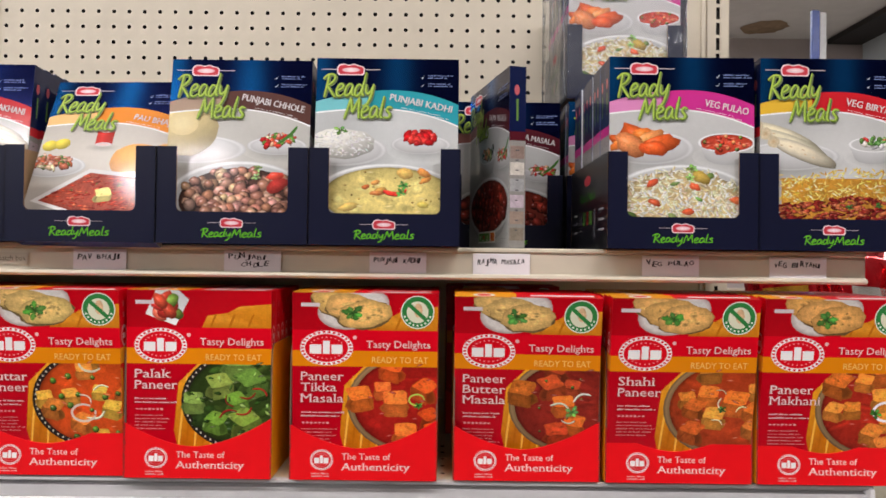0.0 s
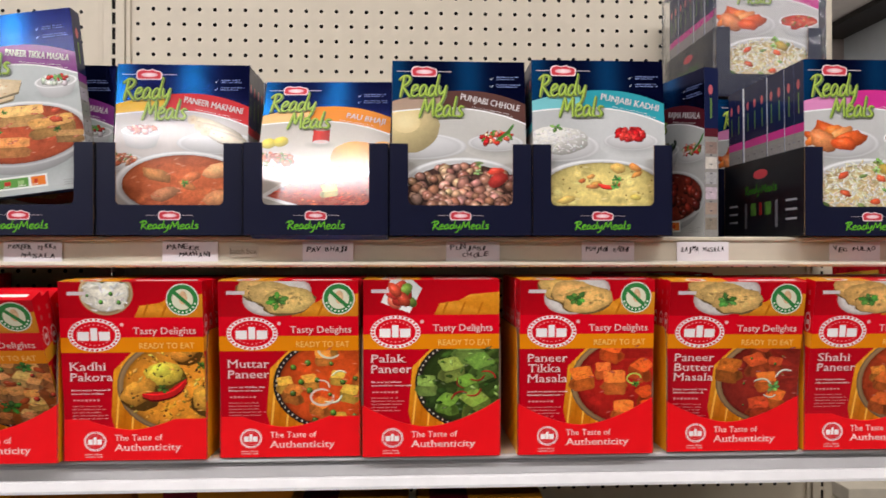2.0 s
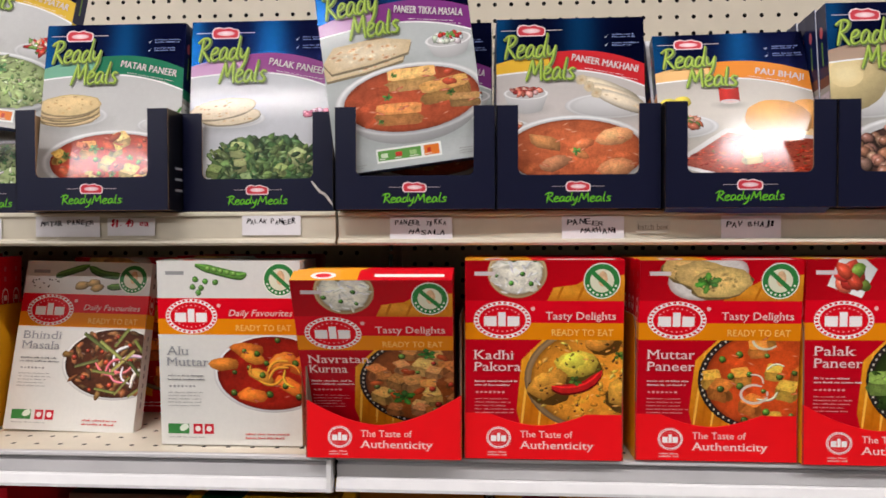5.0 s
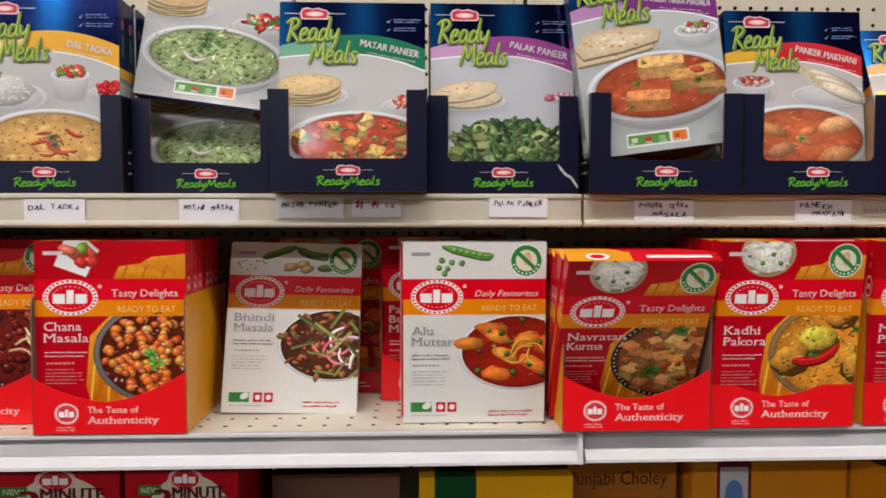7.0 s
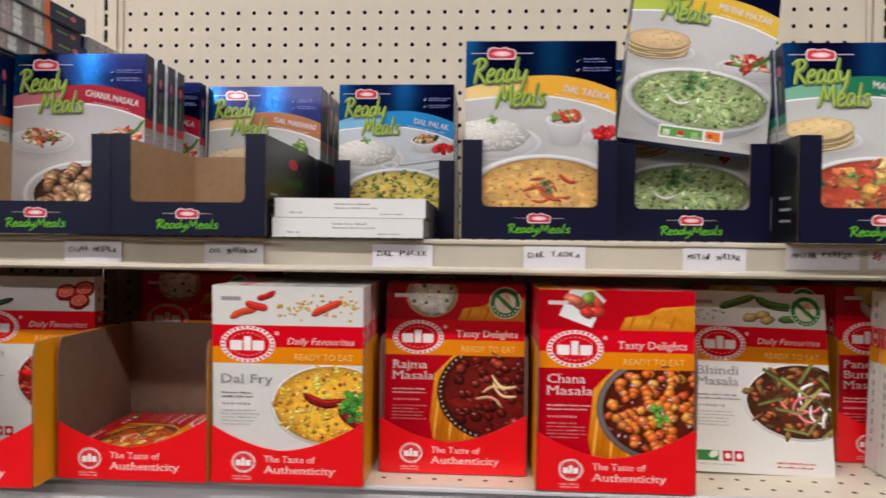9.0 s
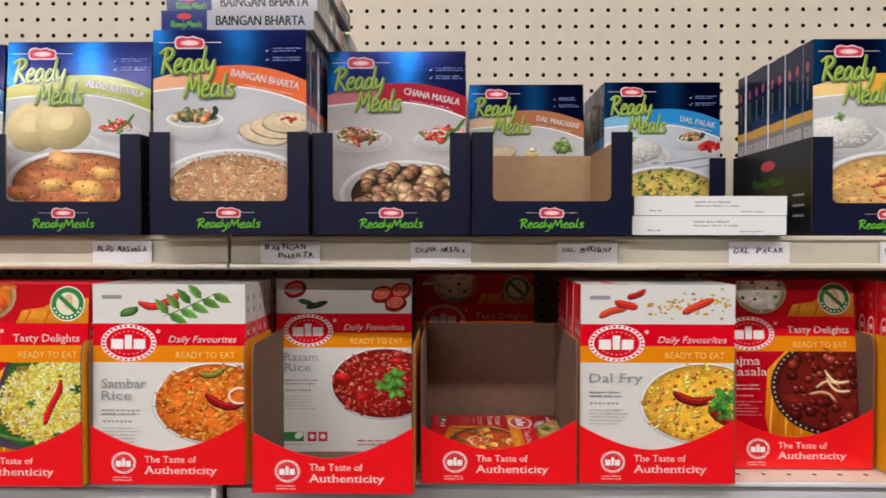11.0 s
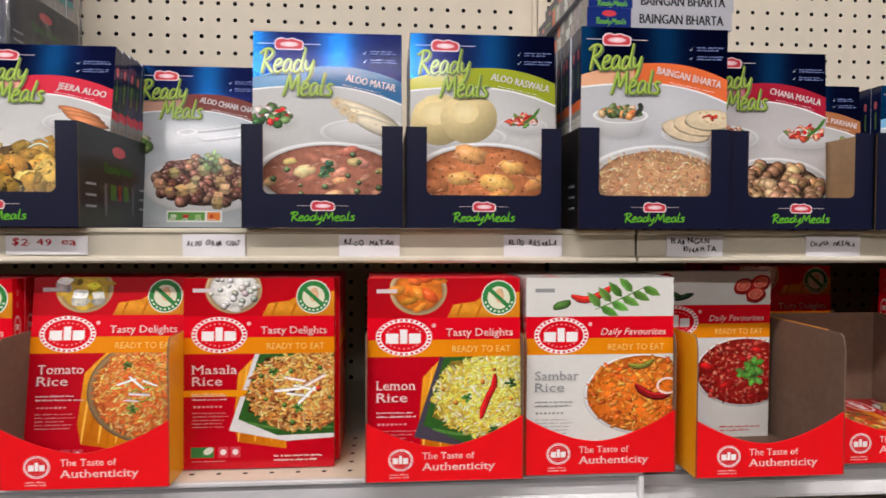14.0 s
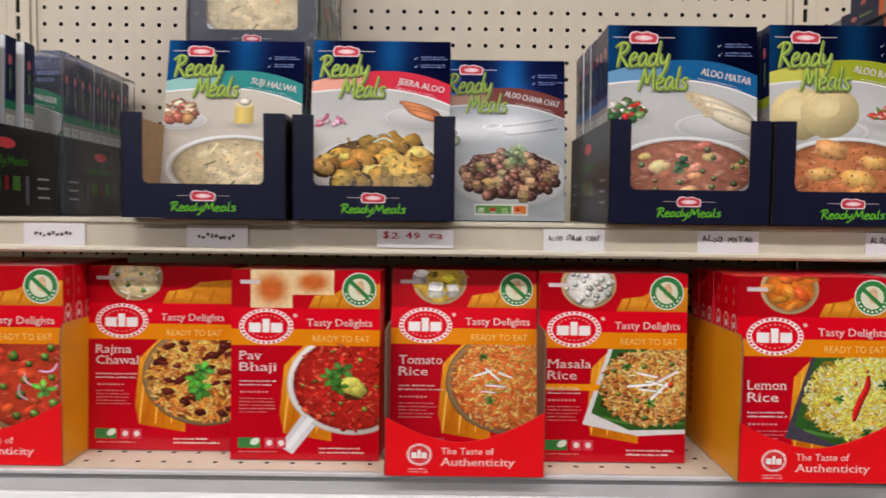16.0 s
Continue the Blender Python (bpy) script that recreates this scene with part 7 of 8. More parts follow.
def red(key, name, base, items, rim, top, white=False, napkin=True, seal=True, square=False, strip=False, handle=False):
    seed = len(R) + 51
    art, lettering = red_front(name, seed, (base, items, rim, napkin, square), top, white, seal=seal, strip=strip, handle=handle, drop=DROP.get(key, 0.01))
    words = ("white, red and orange" if white else "glossy red and orange") + " carton of " + name.replace("\n", " ").lower() + " ready meal"
    R[key] = Product("red", name, words, seed, art, lettering, white=white)


STEEL, BLACKBOWL, PALEBOWL = (150, 120, 84), (44, 36, 34), (232, 228, 222)
PAN, PANL = (224, 110, 42), (232, 132, 54)
RICEBITS = [("grain", 26, 0.03, (240, 236, 220)), ("bean", 6, 0.015, (90, 140, 60))]
ONION = (238, 226, 226)
red("pmakhani", "Paneer\nMakhani", (164, 40, 26), [("cube", 11, 0.085, PAN, PANL), ("ring", 1, 0.1, (232, 210, 206)), ("leaf", 1, 0.05, HERB)], STEEL, top_bread((218, 160, 90)))
red("shahi", "Shahi\nPaneer", (176, 62, 28), [("cube", 12, 0.085, PAN, PANL), ("strand", 4, 0.05, (240, 216, 170)), ("leaf", 1, 0.04, HERB)], STEEL, top_bread((220, 170, 100)))
red("pbutter", "Paneer\nButter\nMasala", (136, 36, 26), [("cube", 9, 0.085, PAN, (206, 80, 40)), ("strand", 3, 0.06, (230, 226, 200)), ("leaf", 1, 0.06, (96, 140, 70)), ("bean", 12, 0.01, (90, 120, 50))], STEEL, top_bread((222, 180, 110)))
red("ptikka", "Paneer\nTikka\nMasala", (164, 30, 24), [("cube", 9, 0.085, (222, 88, 34), (228, 106, 44)), ("ring", 1, 0.05, (150, 170, 70)), ("leaf", 1, 0.04, HERB)], STEEL, top_bread((222, 176, 104)))
red("ppalak", "Palak\nPaneer", (46, 62, 24), [("wedge", 34, 0.06, (62, 84, 32), (46, 66, 26)), ("cube", 9, 0.1, (128, 158, 70), (106, 138, 56)), ("pile", 46, 0.022, (54, 84, 30), (150, 176, 96), (40, 66, 26)), ("strand", 5, 0.06, (140, 34, 30))], BLACKBOWL, top_veg("platter"), seal=False)
red("muttar", "Muttar\nPaneer", (204, 76, 28), [("cube", 11, 0.068, (240, 170, 66), PANL), ("bean", 18, 0.02, (90, 130, 50)), ("ring", 2, 0.07, (240, 214, 190)), ("strand", 3, 0.06, (240, 214, 190))], BLACKBOWL, top_bread((216, 180, 110)))
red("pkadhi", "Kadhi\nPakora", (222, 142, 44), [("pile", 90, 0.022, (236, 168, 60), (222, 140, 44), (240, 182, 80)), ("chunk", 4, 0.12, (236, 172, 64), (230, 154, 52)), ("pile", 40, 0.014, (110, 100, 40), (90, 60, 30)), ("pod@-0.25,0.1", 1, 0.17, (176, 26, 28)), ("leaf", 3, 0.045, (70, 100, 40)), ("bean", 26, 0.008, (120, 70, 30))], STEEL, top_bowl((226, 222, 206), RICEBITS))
red("navratan", "Navratan\nKurma", (150, 78, 34), [("cube", 26, 0.064, (212, 156, 88), (196, 126, 64)), ("bean", 14, 0.02, (190, 60, 44), (110, 140, 60)), ("wedge", 8, 0.05, (196, 84, 40)), ("leaf", 2, 0.08, HERB)], BLACKBOWL, top_bowl((226, 222, 206), RICEBITS))
red("alum", "Alu\nMuttar", (150, 32, 20), [("wedge", 9, 0.11, (232, 132, 50), (222, 116, 42)), ("bean", 15, 0.022, (84, 112, 44)), ("strand", 6, 0.08, (236, 166, 60))], PALEBOWL, top_veg("peas"), True, False)
red("bhindi", "Bhindi\nMasala", (80, 42, 26), [("pile", 70, 0.04, (130, 96, 56), (96, 66, 42), (160, 100, 60)), ("stick", 12, 0.1, (112, 116, 62), (136, 132, 76), (96, 100, 54)), ("bean", 16, 0.02, (180, 70, 44)), ("strand@0.2,0.1", 9, 0.11, (240, 226, 226), (232, 120, 132))], PALEBOWL, top_veg("okra"), True, False)
red("pchana", "Chana\nMasala", (92, 30, 16), [("bean", 112, 0.036, (236, 120, 46), (222, 98, 38), (240, 140, 62)), ("pile", 40, 0.016, (216, 140, 166), (232, 190, 204), (190, 90, 130)), ("leaf@-0.05,0.15", 2, 0.075, (84, 140, 60))], (120, 112, 108), top_veg("platter"), seal=False)
red("prajma", "Rajma\nMasala", (110, 26, 20), [("bean", 54, 0.036, (120, 30, 22), (92, 22, 18), (140, 50, 36)), ("strand@-0.05,0.0", 4, 0.1, (230, 190, 140))], (60, 34, 30), top_bowl((222, 220, 206), RICEBITS))
red("dalfry", "Dal Fry", (238, 178, 58), [("pile", 150, 0.024, (248, 198, 84), (242, 178, 64), (250, 216, 120), (236, 154, 60)), ("bean", 40, 0.012, (226, 120, 50), (206, 80, 40)), ("pod@-0.15,-0.15", 1, 0.13, (140, 30, 28)), ("pod@0.35,0.35", 1, 0.11, (130, 26, 28)), ("leaf@0.3,0.0", 3, 0.1, (70, 140, 50))], PALEBOWL, top_veg("chilli"), True, False, seal=False)
red("rasam", "Rasam\nRice", (150, 26, 22), [("pile", 230, 0.021, (200, 60, 50), (170, 36, 34), (220, 116, 92), (146, 26, 26)), ("grain", 120, 0.02, (222, 130, 100), (206, 80, 60)), ("wedge", 8, 0.05, (200, 30, 30)), ("leaf@0.1,-0.05", 3, 0.1, (80, 140, 56))], PALEBOWL, top_veg("tomato"), True, False, seal=False)
red("sambar", "Sambar\nRice", (222, 112, 32), [("pile", 170, 0.03, (232, 128, 44), (222, 108, 36), (238, 150, 66), (206, 92, 32)), ("grain", 120, 0.02, (242, 160, 80), (230, 130, 56)), ("pod@-0.05,-0.78", 1, 0.11, (104, 112, 48)), ("pod@0.15,-0.05", 1, 0.12, (140, 24, 26)), ("ring@0.42,-0.2", 1, 0.06, (232, 208, 190))], PALEBOWL, top_veg("leaves"), True, False, seal=False)
red("lemon", "Lemon\nRice", (214, 184, 66), [("grain", 900, 0.03, (252, 226, 100), (246, 208, 82), (254, 240, 170), (236, 192, 72)), ("upright", 1, 0.17, (170, 24, 26)), ("leaf", 3, 0.045, (50, 96, 40)), ("bean", 8, 0.012, (206, 120, 50))], (58, 104, 48), top_bowl((206, 110, 36), [("wedge", 8, 0.06, (226, 140, 50), (206, 90, 40))]), square=(70, 64, 76))
red("masala", "Masala\nRice", (110, 62, 28), [("grain", 900, 0.034, (236, 168, 88), (222, 140, 66), (244, 196, 124), (170, 96, 48)), ("bean", 10, 0.018, (90, 130, 56), (196, 60, 36)), ("leaf", 2, 0.04, HERB), ("stick@0.0,-0.1", 6, 0.085, ONION)], (52, 96, 44), top_bowl((222, 220, 214), [("bean", 20, 0.02, (240, 238, 232), (196, 190, 180))]), square=(222, 220, 220), strip=True)
red("tomato", "Tomato\nRice", (224, 112, 54), [("grain", 900, 0.03, (250, 160, 80), (240, 130, 56), (250, 184, 110), (222, 100, 44)), ("leaf", 2, 0.05, (80, 110, 50)), ("stick@-0.3,-0.1", 5, 0.065, ONION), ("strand@-0.3,0.1", 4, 0.05, (140, 170, 70))], STEEL, top_bowl((196, 160, 60), [("cube", 6, 0.05, (238, 230, 214), (220, 180, 60))]))
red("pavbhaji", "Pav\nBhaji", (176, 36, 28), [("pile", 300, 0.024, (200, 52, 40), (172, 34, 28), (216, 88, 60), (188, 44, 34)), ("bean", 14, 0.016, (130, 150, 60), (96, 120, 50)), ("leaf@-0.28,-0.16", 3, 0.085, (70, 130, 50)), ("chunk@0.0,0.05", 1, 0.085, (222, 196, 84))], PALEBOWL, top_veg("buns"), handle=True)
red("chawal", "Rajma\nChawal", (150, 80, 34), [("grain", 640, 0.042, (248, 164, 76), (236, 138, 56), (250, 188, 108)), ("wedge", 34, 0.046, (104, 38, 30), (84, 28, 24)), ("leaf@-0.1,0.05", 3, 0.1, (70, 140, 50))], STEEL, top_bowl((220, 200, 150), RICEBITS), seal=False)
red("jal", "Mixed\nVegetable", (178, 60, 36), [("wedge", 20, 0.06, (206, 80, 44), (190, 60, 40)), ("bean", 16, 0.03, (96, 140, 56)), ("strand", 4, 0.08, (226, 170, 190)), ("leaf", 1, 0.08, (90, 150, 60))], STEEL, top_bowl((214, 170, 90), RICEBITS))

# ---- upper shelf: blue trays ----
Z = UPPER + 0.0012
tray_of(G["biryani"], 0.610, 0.686, Z, count=8, lean=0, seed=1)
tray_of(G["pulao"], 0.4545, 0.683, Z, count=9, lean=1, seed=2)
tray_of(G["kadhi"], 0.150, 0.682, Z, count=9, lean=5.5, seed=3)
tray_of(G["chhole"], -0.0055, 0.683, Z, first=0.005, count=9, lean=7, seed=4)
tray_of(G["pav"], -0.161, 0.683, Z, first=0.004, count=6, lean=22, shift=0.001, seed=5, turn=-3)
tray_of(G["makhani"], -0.3175, 0.690, Z, first=0.03, count=7, lean=6, shift=-0.002, seed=6)
tray_of(G["tikka"], -0.4735, 0.688, Z, first=0.04, count=7, lean=6, seed=7)
torn = tray_of(G["palak"], -0.635, 0.709, Z, first=0.002, count=7, lean=5, seed=8)
rip = Art(BTW, BTH, front_face, 0.0002)
rip.ribbon([rip.pt(0.86, 0.7), rip.pt(0.91, 0.8), rip.pt(0.95, 0.84), rip.pt(1.0, 0.95)], 0.0026, (206, 200, 194), 1, 0.3, 0.3, 4)
join_under("torn_edge", rip.mesh("torn_edge", [MATT]), torn)
tray_of(G["matar"], -0.7905, 0.680, Z, first=0.018, count=8, lean=8, seed=9, shift=0.001)
tray_of(G["methi"], -0.9455, 0.738, Z, first=0.03, count=6, lean=6, seed=10)
tray_of(G["tadka"], -1.1005, 0.717, Z, first=0.003, count=9, lean=0.5, seed=11)
tray_of(G["dalpalak"], -1.269, 0.896, Z, first=0.01, count=8, lean=0.5, seed=12)
tray_of(G["dalmak"], -1.4435, 0.685, Z, count=0, seed=13)
tray_of(G["dalmak"], -1.4435, 0.889, Z, first=0.014, count=8, lean=4, seed=14)
tray_of(G["chana"], -1.599, 0.688, Z, first=0.066, count=4, lean=2, shift=-0.001, seed=15, step=0.0075)
tray_of(G["chana"], -1.597, 0.885, Z, first=0.003, count=3, lean=2, seed=27, step=0.0075)
tray_of(G["baingan"], -1.7555, 0.681, Z, first=0.003, count=9, lean=0.0, seed=16)
tray_of(G["raswala"], -1.924, 0.693, Z, first=0.014, count=8, lean=4, shift=0.002, seed=17)
tray_of(G["alumatar"], -2.0815, 0.693, Z, first=0.022, count=8, lean=4, shift=0.002, seed=18)
tray_of(G["jeera"], -2.3835, 0.688, Z, first=0.064, count=5, lean=11, shift=-0.002, seed=19)
tray_of(G["halwa"], -2.5435, 0.683, Z, first=0.076, count=3, lean=11, shift=-0.0025, seed=20)
tray_of(G["matar"], -2.873, 0.69, Z, first=0.003, count=5, lean=2, seed=21, step=0.012)
tray_of(G["matar"], -2.873, 0.892, Z, first=0.003, count=9, lean=2, seed=22)
tray_of(G["pulao"], 0.45, 0.885, Z, first=0.003, count=9, lean=0, seed=23)
tray_of(G["rajma"], 0.2905, 0.885, Z, first=0.004, count=8, lean=2, seed=24)
tray_of(G["baingan"], -1.753, 0.885, Z, first=0.003, count=9, lean=0, seed=25)
tray_of(G["halwa"], -2.558, 0.895, Z, first=0.003, count=9, lean=0, seed=26)
# loose cartons
G["rajma"].front(seat(0.262, 0.792, Z, 0, -76), "glossy blue-topped rajma carton turned edge-on beside the trays")
G["tikka"].front(seat(-0.4765, 0.696, Z + 0.043, 2, 0, 7.5), "blue-topped paneer tikka carton pulled up and tilted in its tray")
G["methi"].front(seat(-0.947, 0.741, Z + 0.096, 7, 0, -7.5), "blue-topped methi matar carton propped high on its tray")
for i in range(4):
    G["chat"].front(seat(-2.246, 0.85 + i * 0.02, Z, 7)) if i == 0 else G["chat"].rear(seat(-2.246, 0.85 + i * 0.02, Z, 7))


def end_label(product, dark):
    """What shows on the end flap of a carton that lies flat."""
    art = Art(GW, GT, lambda a, b, d: (a, GT - b, -d))
    if dark:
        art.rect(0, 0, 0.3, 1, (16, 40, 110), 1, 0)
        art.rect(0.3, 0, 1, 1, (172, 172, 178), 1, 0.05)
        art.ellipse(0.15, 0.3, 0.05, 0.16, BADGE, 1.5, n=14)
        art.brushed("Ready", 0.06, 0.84, 0.1, 0.3, 0.05, (((100, 170, 60), 0, 0),), 1.5)
        art.brushed("Meals", 0.165, 0.84, 0.1, 0.3, 0.05, (((100, 170, 60), 0, 0),), 1.5)
        art.word(product.name, 0.36, 0.76, 0.58, 0.5, (26, 26, 30), 2, 0, 0, 0.012)
    else:
        rnd = random.Random(3)
        art.rect(0, 0, 1, 1, (232, 232, 230), 1, 0.02)
        art.bars(0.4, 0.35, 0.3, 2, 0.2, 0.08, (150, 150, 150), 1.5, rnd)
        art.bars(0.1, 0.8, 0.1, 1, 0.2, 0.08, (150, 150, 150), 1.5, rnd)
        art.bars(0.7, 0.85, 0.15, 1, 0.2, 0.08, (150, 150, 150), 1.5, rnd)
    return art.mesh("end_print", [PRINT, FOIL])


def flat_carton(product, x, y, z, yaw, end, label):
    """A carton lying on its back, its end flap to the front; (x, y, z) is the middle of the flap's lower edge."""
    m = Matrix.Translation((x, y, z)) @ Matrix.Rotation(radians(yaw), 4, "Z") @ Matrix(((1, 0, 0, 0), (0, 0, 1, 0), (0, -1, 0, GT), (0, 0, 0, 1)))
    ob = empty("food_carton", m, label, "food carton")
    join_under("box", product.body, ob)
    join_under("front_print", product.art, ob)
    for me in product.sides:
        join_under("side_print", me, ob)
    join_under("end_print", end, ob)
    return ob


dark_end, white_end = end_label(G["baingan"], True), end_label(G["dalpalak"], False)
for i in range(4):
    flat_carton(G["baingan"], -1.749 + 0.003 * (i % 2), 0.69 + 0.004 * (i % 3), Z + 0.1995 + i * 0.0193, 0.6 * (-1) ** i, dark_end, "baingan bharta carton lying flat on the upright ones")
for i in range(3):
    flat_carton(G["baingan"], -1.746 + 0.004 * (i % 2), 0.893, Z + 0.1995 + i * 0.0193, 0.5 * (-1) ** i, dark_end, "baingan bharta carton lying flat on the upright ones")
for i in range(2):
    flat_carton(G["dalpalak"], -1.2885 + 0.002 * i, 0.696 + 0.002 * i, Z + i * 0.0194, -0.6 + i, white_end, "carton lying flat with its plain white end to the front")


def wrapped_tray(product, x, y, z, yaw=0.0):
    """A full tray in shrink film, standing on the cartons below."""
    tray_of(product, x, y, z, count=9, lean=0, yaw=yaw, seed=31)
    wrap(x, y, z, yaw)


def wrap(x, y, z, yaw):
    ob = empty("shrink_wrap", seat(x, y, z, 0, yaw), "clear wrinkled shrink film round a full tray", "shrink wrap")
    bm = bmesh.new()
    cuboid(bm, -BTW / 2 - 0.004, -0.004, 0.001, BTW / 2 + 0.004, BTD + 0.003, GH + 0.008, 0.003)
    bmesh.ops.subdivide_edges(bm, edges=bm.edges[:], cuts=5, use_grid_fill=True)
    rnd = random.Random(8)
    for v in bm.verts:
        v.co += Vector((rnd.uniform(-1, 1), rnd.uniform(-1, 1), 0)) * 0.0012
    part("film", bm, FILM, ob, smooth=True).visible_shadow = False
    seam = bmesh.new()
    for k in range(24):
        a = [rnd.uniform(-0.0015, 0.0015) for _ in range(4)]
        x = -BTW / 2 + BTW * k / 24
        seam.faces.new([seam.verts.new(p) for p in ((x, -0.0062 + a[0], 0.128 + a[1]), (x + BTW / 24, -0.0062 + a[2], 0.128 + a[3]), (x + BTW / 24, -0.0066, 0.134), (x, -0.0066, 0.134))])
    part("weld_seam", seam, FILM, ob, "pale welded seam of the film", smooth=True).visible_shadow = False


wrapped_tray(G["pulao"], 0.4485, 0.886, Z + 0.2015, 0)
wrap(-2.873, 0.892, Z, 0)
wrapped_tray(G["halwa"], -2.558, 0.896, Z + 0.2015, 0)

# ---- middle shelf: red and white cartons ----
Z = LOWER + 0.0012
tray_of(R["pmakhani"], 0.608, 0.688, Z, count=7, lean=-6, seed=41)
tray_of(R["shahi"], 0.4535, 0.688, Z, first=0.004, count=7, lean=-8, seed=42)
tray_of(R["pbutter"], 0.298, 0.689, Z, first=0.012, count=6, lean=-9.5, seed=43, turn=-3)
tray_of(R["ptikka"], 0.1315, 0.685, Z, first=0.004, count=7, lean=-4, shift=0.001, seed=44)
tray_of(R["ppalak"], -0.037, 0.685, Z, count=7, lean=-2, seed=45)
tray_of(R["muttar"], -0.189, 0.690, Z, first=0.003, count=7, lean=-6, seed=46)
tray_of(R["pkadhi"], -0.351, 0.686, Z, first=0.003, count=7, lean=-6, seed=47)
tray_of(R["navratan"], -0.5035, 0.680, Z, first=0.0401, count=5, lean=-25.1, seed=48, shift=-0.0068, turn=1.0)
R["alum"].front(seat(-0.6645, 0.713, Z, -2.5))
for i in range(1, 4):
    R["alum"].rear(seat(-0.668, 0.713 + i * 0.0195, Z, -2))
tray_of(R["pbutter"], -0.692, 0.80, Z, first=0.004, count=6, lean=1, seed=62)
R["bhindi"].front(seat(-0.8645, 0.752, Z, 12, 1, -1.5))
R["ptikka"].front(seat(-0.838, 0.836, Z, 2, 0, 0))
tray_of(R["pchana"], -1.0275, 0.688, Z, first=0.004, count=6, lean=0.5, seed=49)
tray_of(R["prajma"], -1.184, 0.724, Z, first=0.016, count=5, lean=6, seed=50)
tray_of(R["dalfry"], -1.3425, 0.681, Z, count=7, lean=-1.5, seed=51)
tray_of(R["navratan"], -1.4945, 0.678, Z, count=0, seed=52)
tray_of(R["rasam"], -1.6495, 0.650, Z, first=0.1115, count=1, lean=0, seed=53, shift=-0.008, turn=1.5)
tray_of(R["sambar"], -1.8115, 0.669, Z, count=6, lean=0.5, seed=54)
tray_of(R["lemon"], -1.9645, 0.662, Z, count=6, lean=4, seed=55)
R["masala"].front(seat(-2.146, 0.708, Z, 2))
for i in range(1, 6):
    R["masala"].rear(seat(-2.142, 0.708 + i * 0.0192, Z, 2))
tray_of(R["tomato"], -2.2945, 0.667, Z, first=0.033, count=4, lean=9, seed=56)
R["pavbhaji"].front(seat(-2.452, 0.704, Z, 2))
for i in range(1, 4):
    R["pavbhaji"].rear(seat(-2.45, 0.704 + i * 0.0192, Z, 2))
R["chawal"].front(seat(-2.606, 0.727, Z, 2))
for i in range(1, 3):
    R["chawal"].rear(seat(-2.606, 0.727 + i * 0.0192, Z, 2))
tray_of(R["jal"], -2.7545, 0.682, Z, count=7, lean=1, seed=57)
tray_of(R["chawal"], -2.912, 0.685, Z, count=7, lean=2, seed=58)
# second rank at the back of the shelf
tray_of(R["pkadhi"], -1.512, 0.86, Z, count=6, lean=2, seed=59)
tray_of(R["jal"], -1.19, 0.885, Z, count=5, lean=2, seed=60)
tray_of(R["shahi"], 0.29, 0.87, Z, count=5, lean=2, seed=61)
# cartons dropped flat into the bottom of a nearly empty tray
for i in range(2):
    lie = Matrix(((0, 0, 1, 0), (-1, 0, 0, 0), (0, -1, 0, 0), (0, 0, 0, 1)))
    m = Matrix.Translation((-1.4945 - 0.07 + 0.002 * i, 0.746, Z + 0.0025 + MT * 0.75 + i * 0.0141)) @ Matrix.Rotation(radians(0.6 * i), 4, "X") @ lie @ Matrix.Diagonal((0.84, 0.75, 0.74, 1))
    R["muttar"].front(m, "small red carton lying flat in a nearly empty tray")


# ---- price tickets on the upper channel ----
def ticket(x, lines, w=0.06, h=0.022, pen=None, dz=0.0, tilt=0.0, bars=False):
    pen = pen or INKPEN
    ob = empty("price_ticket", Matrix.Translation((x, LIP - 0.0002, UPPER - 0.0165 + dz)) @ Matrix.Rotation(radians(tilt), 4, "Y"), "white paper ticket with handwritten " + (" ".join(lines).lower() if not bars else "marks too faint to read"), "price ticket", "tickets on the price channel")
    bm = bmesh.new()
    cuboid(bm, -w / 2, -0.0006, -h / 2, w / 2, 0.0001, h / 2, 0.00025)
    paper = part("paper", bm, PAPER, ob)
    art = Art(w, h, lambda a, b, d: (a, -0.0006 - d, b - h / 2))
    rnd = random.Random(int(abs(x) * 1000))
    n = len(lines)
    if bars:
        for i in range(9):
            art.ellipse(0.2 + i * 0.07, 0.5 + rnd.uniform(-0.1, 0.1), 0.028, 0.09, (70, 60, 64), 1, n=7, rough=0.4, rnd=rnd)
    else:
        for i, text in enumerate(lines):
            words, u = text.split(" "), 0.08 + 0.22 * i
            total = sum(len(k) for k in words) + len(words) - 1
            room = (0.84 - 0.22 * i) if n > 1 else 0.84
            k = min(room / total, 0.1)
            for wd in words:
                for ch in wd:
                    slim = 0.12 if ch == "." else 0.35 if ch in "I1" else 0.8
                    art.word(ch, u, 0.38 + 0.38 * i + (0.1 if n == 1 else 0) + rnd.uniform(-0.05, 0.05), k * slim * rnd.uniform(0.85, 1.1), (0.24 if text[0] != "$" else 0.42) * rnd.uniform(0.8, 1.15), (178, 24, 46) if text[0] == "$" else (22, 14, 22), 1, rnd.uniform(-0.1, 0.25), rnd.uniform(-0.15, 0.1), 0.015)
                    u += k
                u += k
    join_under("handwriting", art.mesh("handwriting", [MATT]), paper)
    return ob


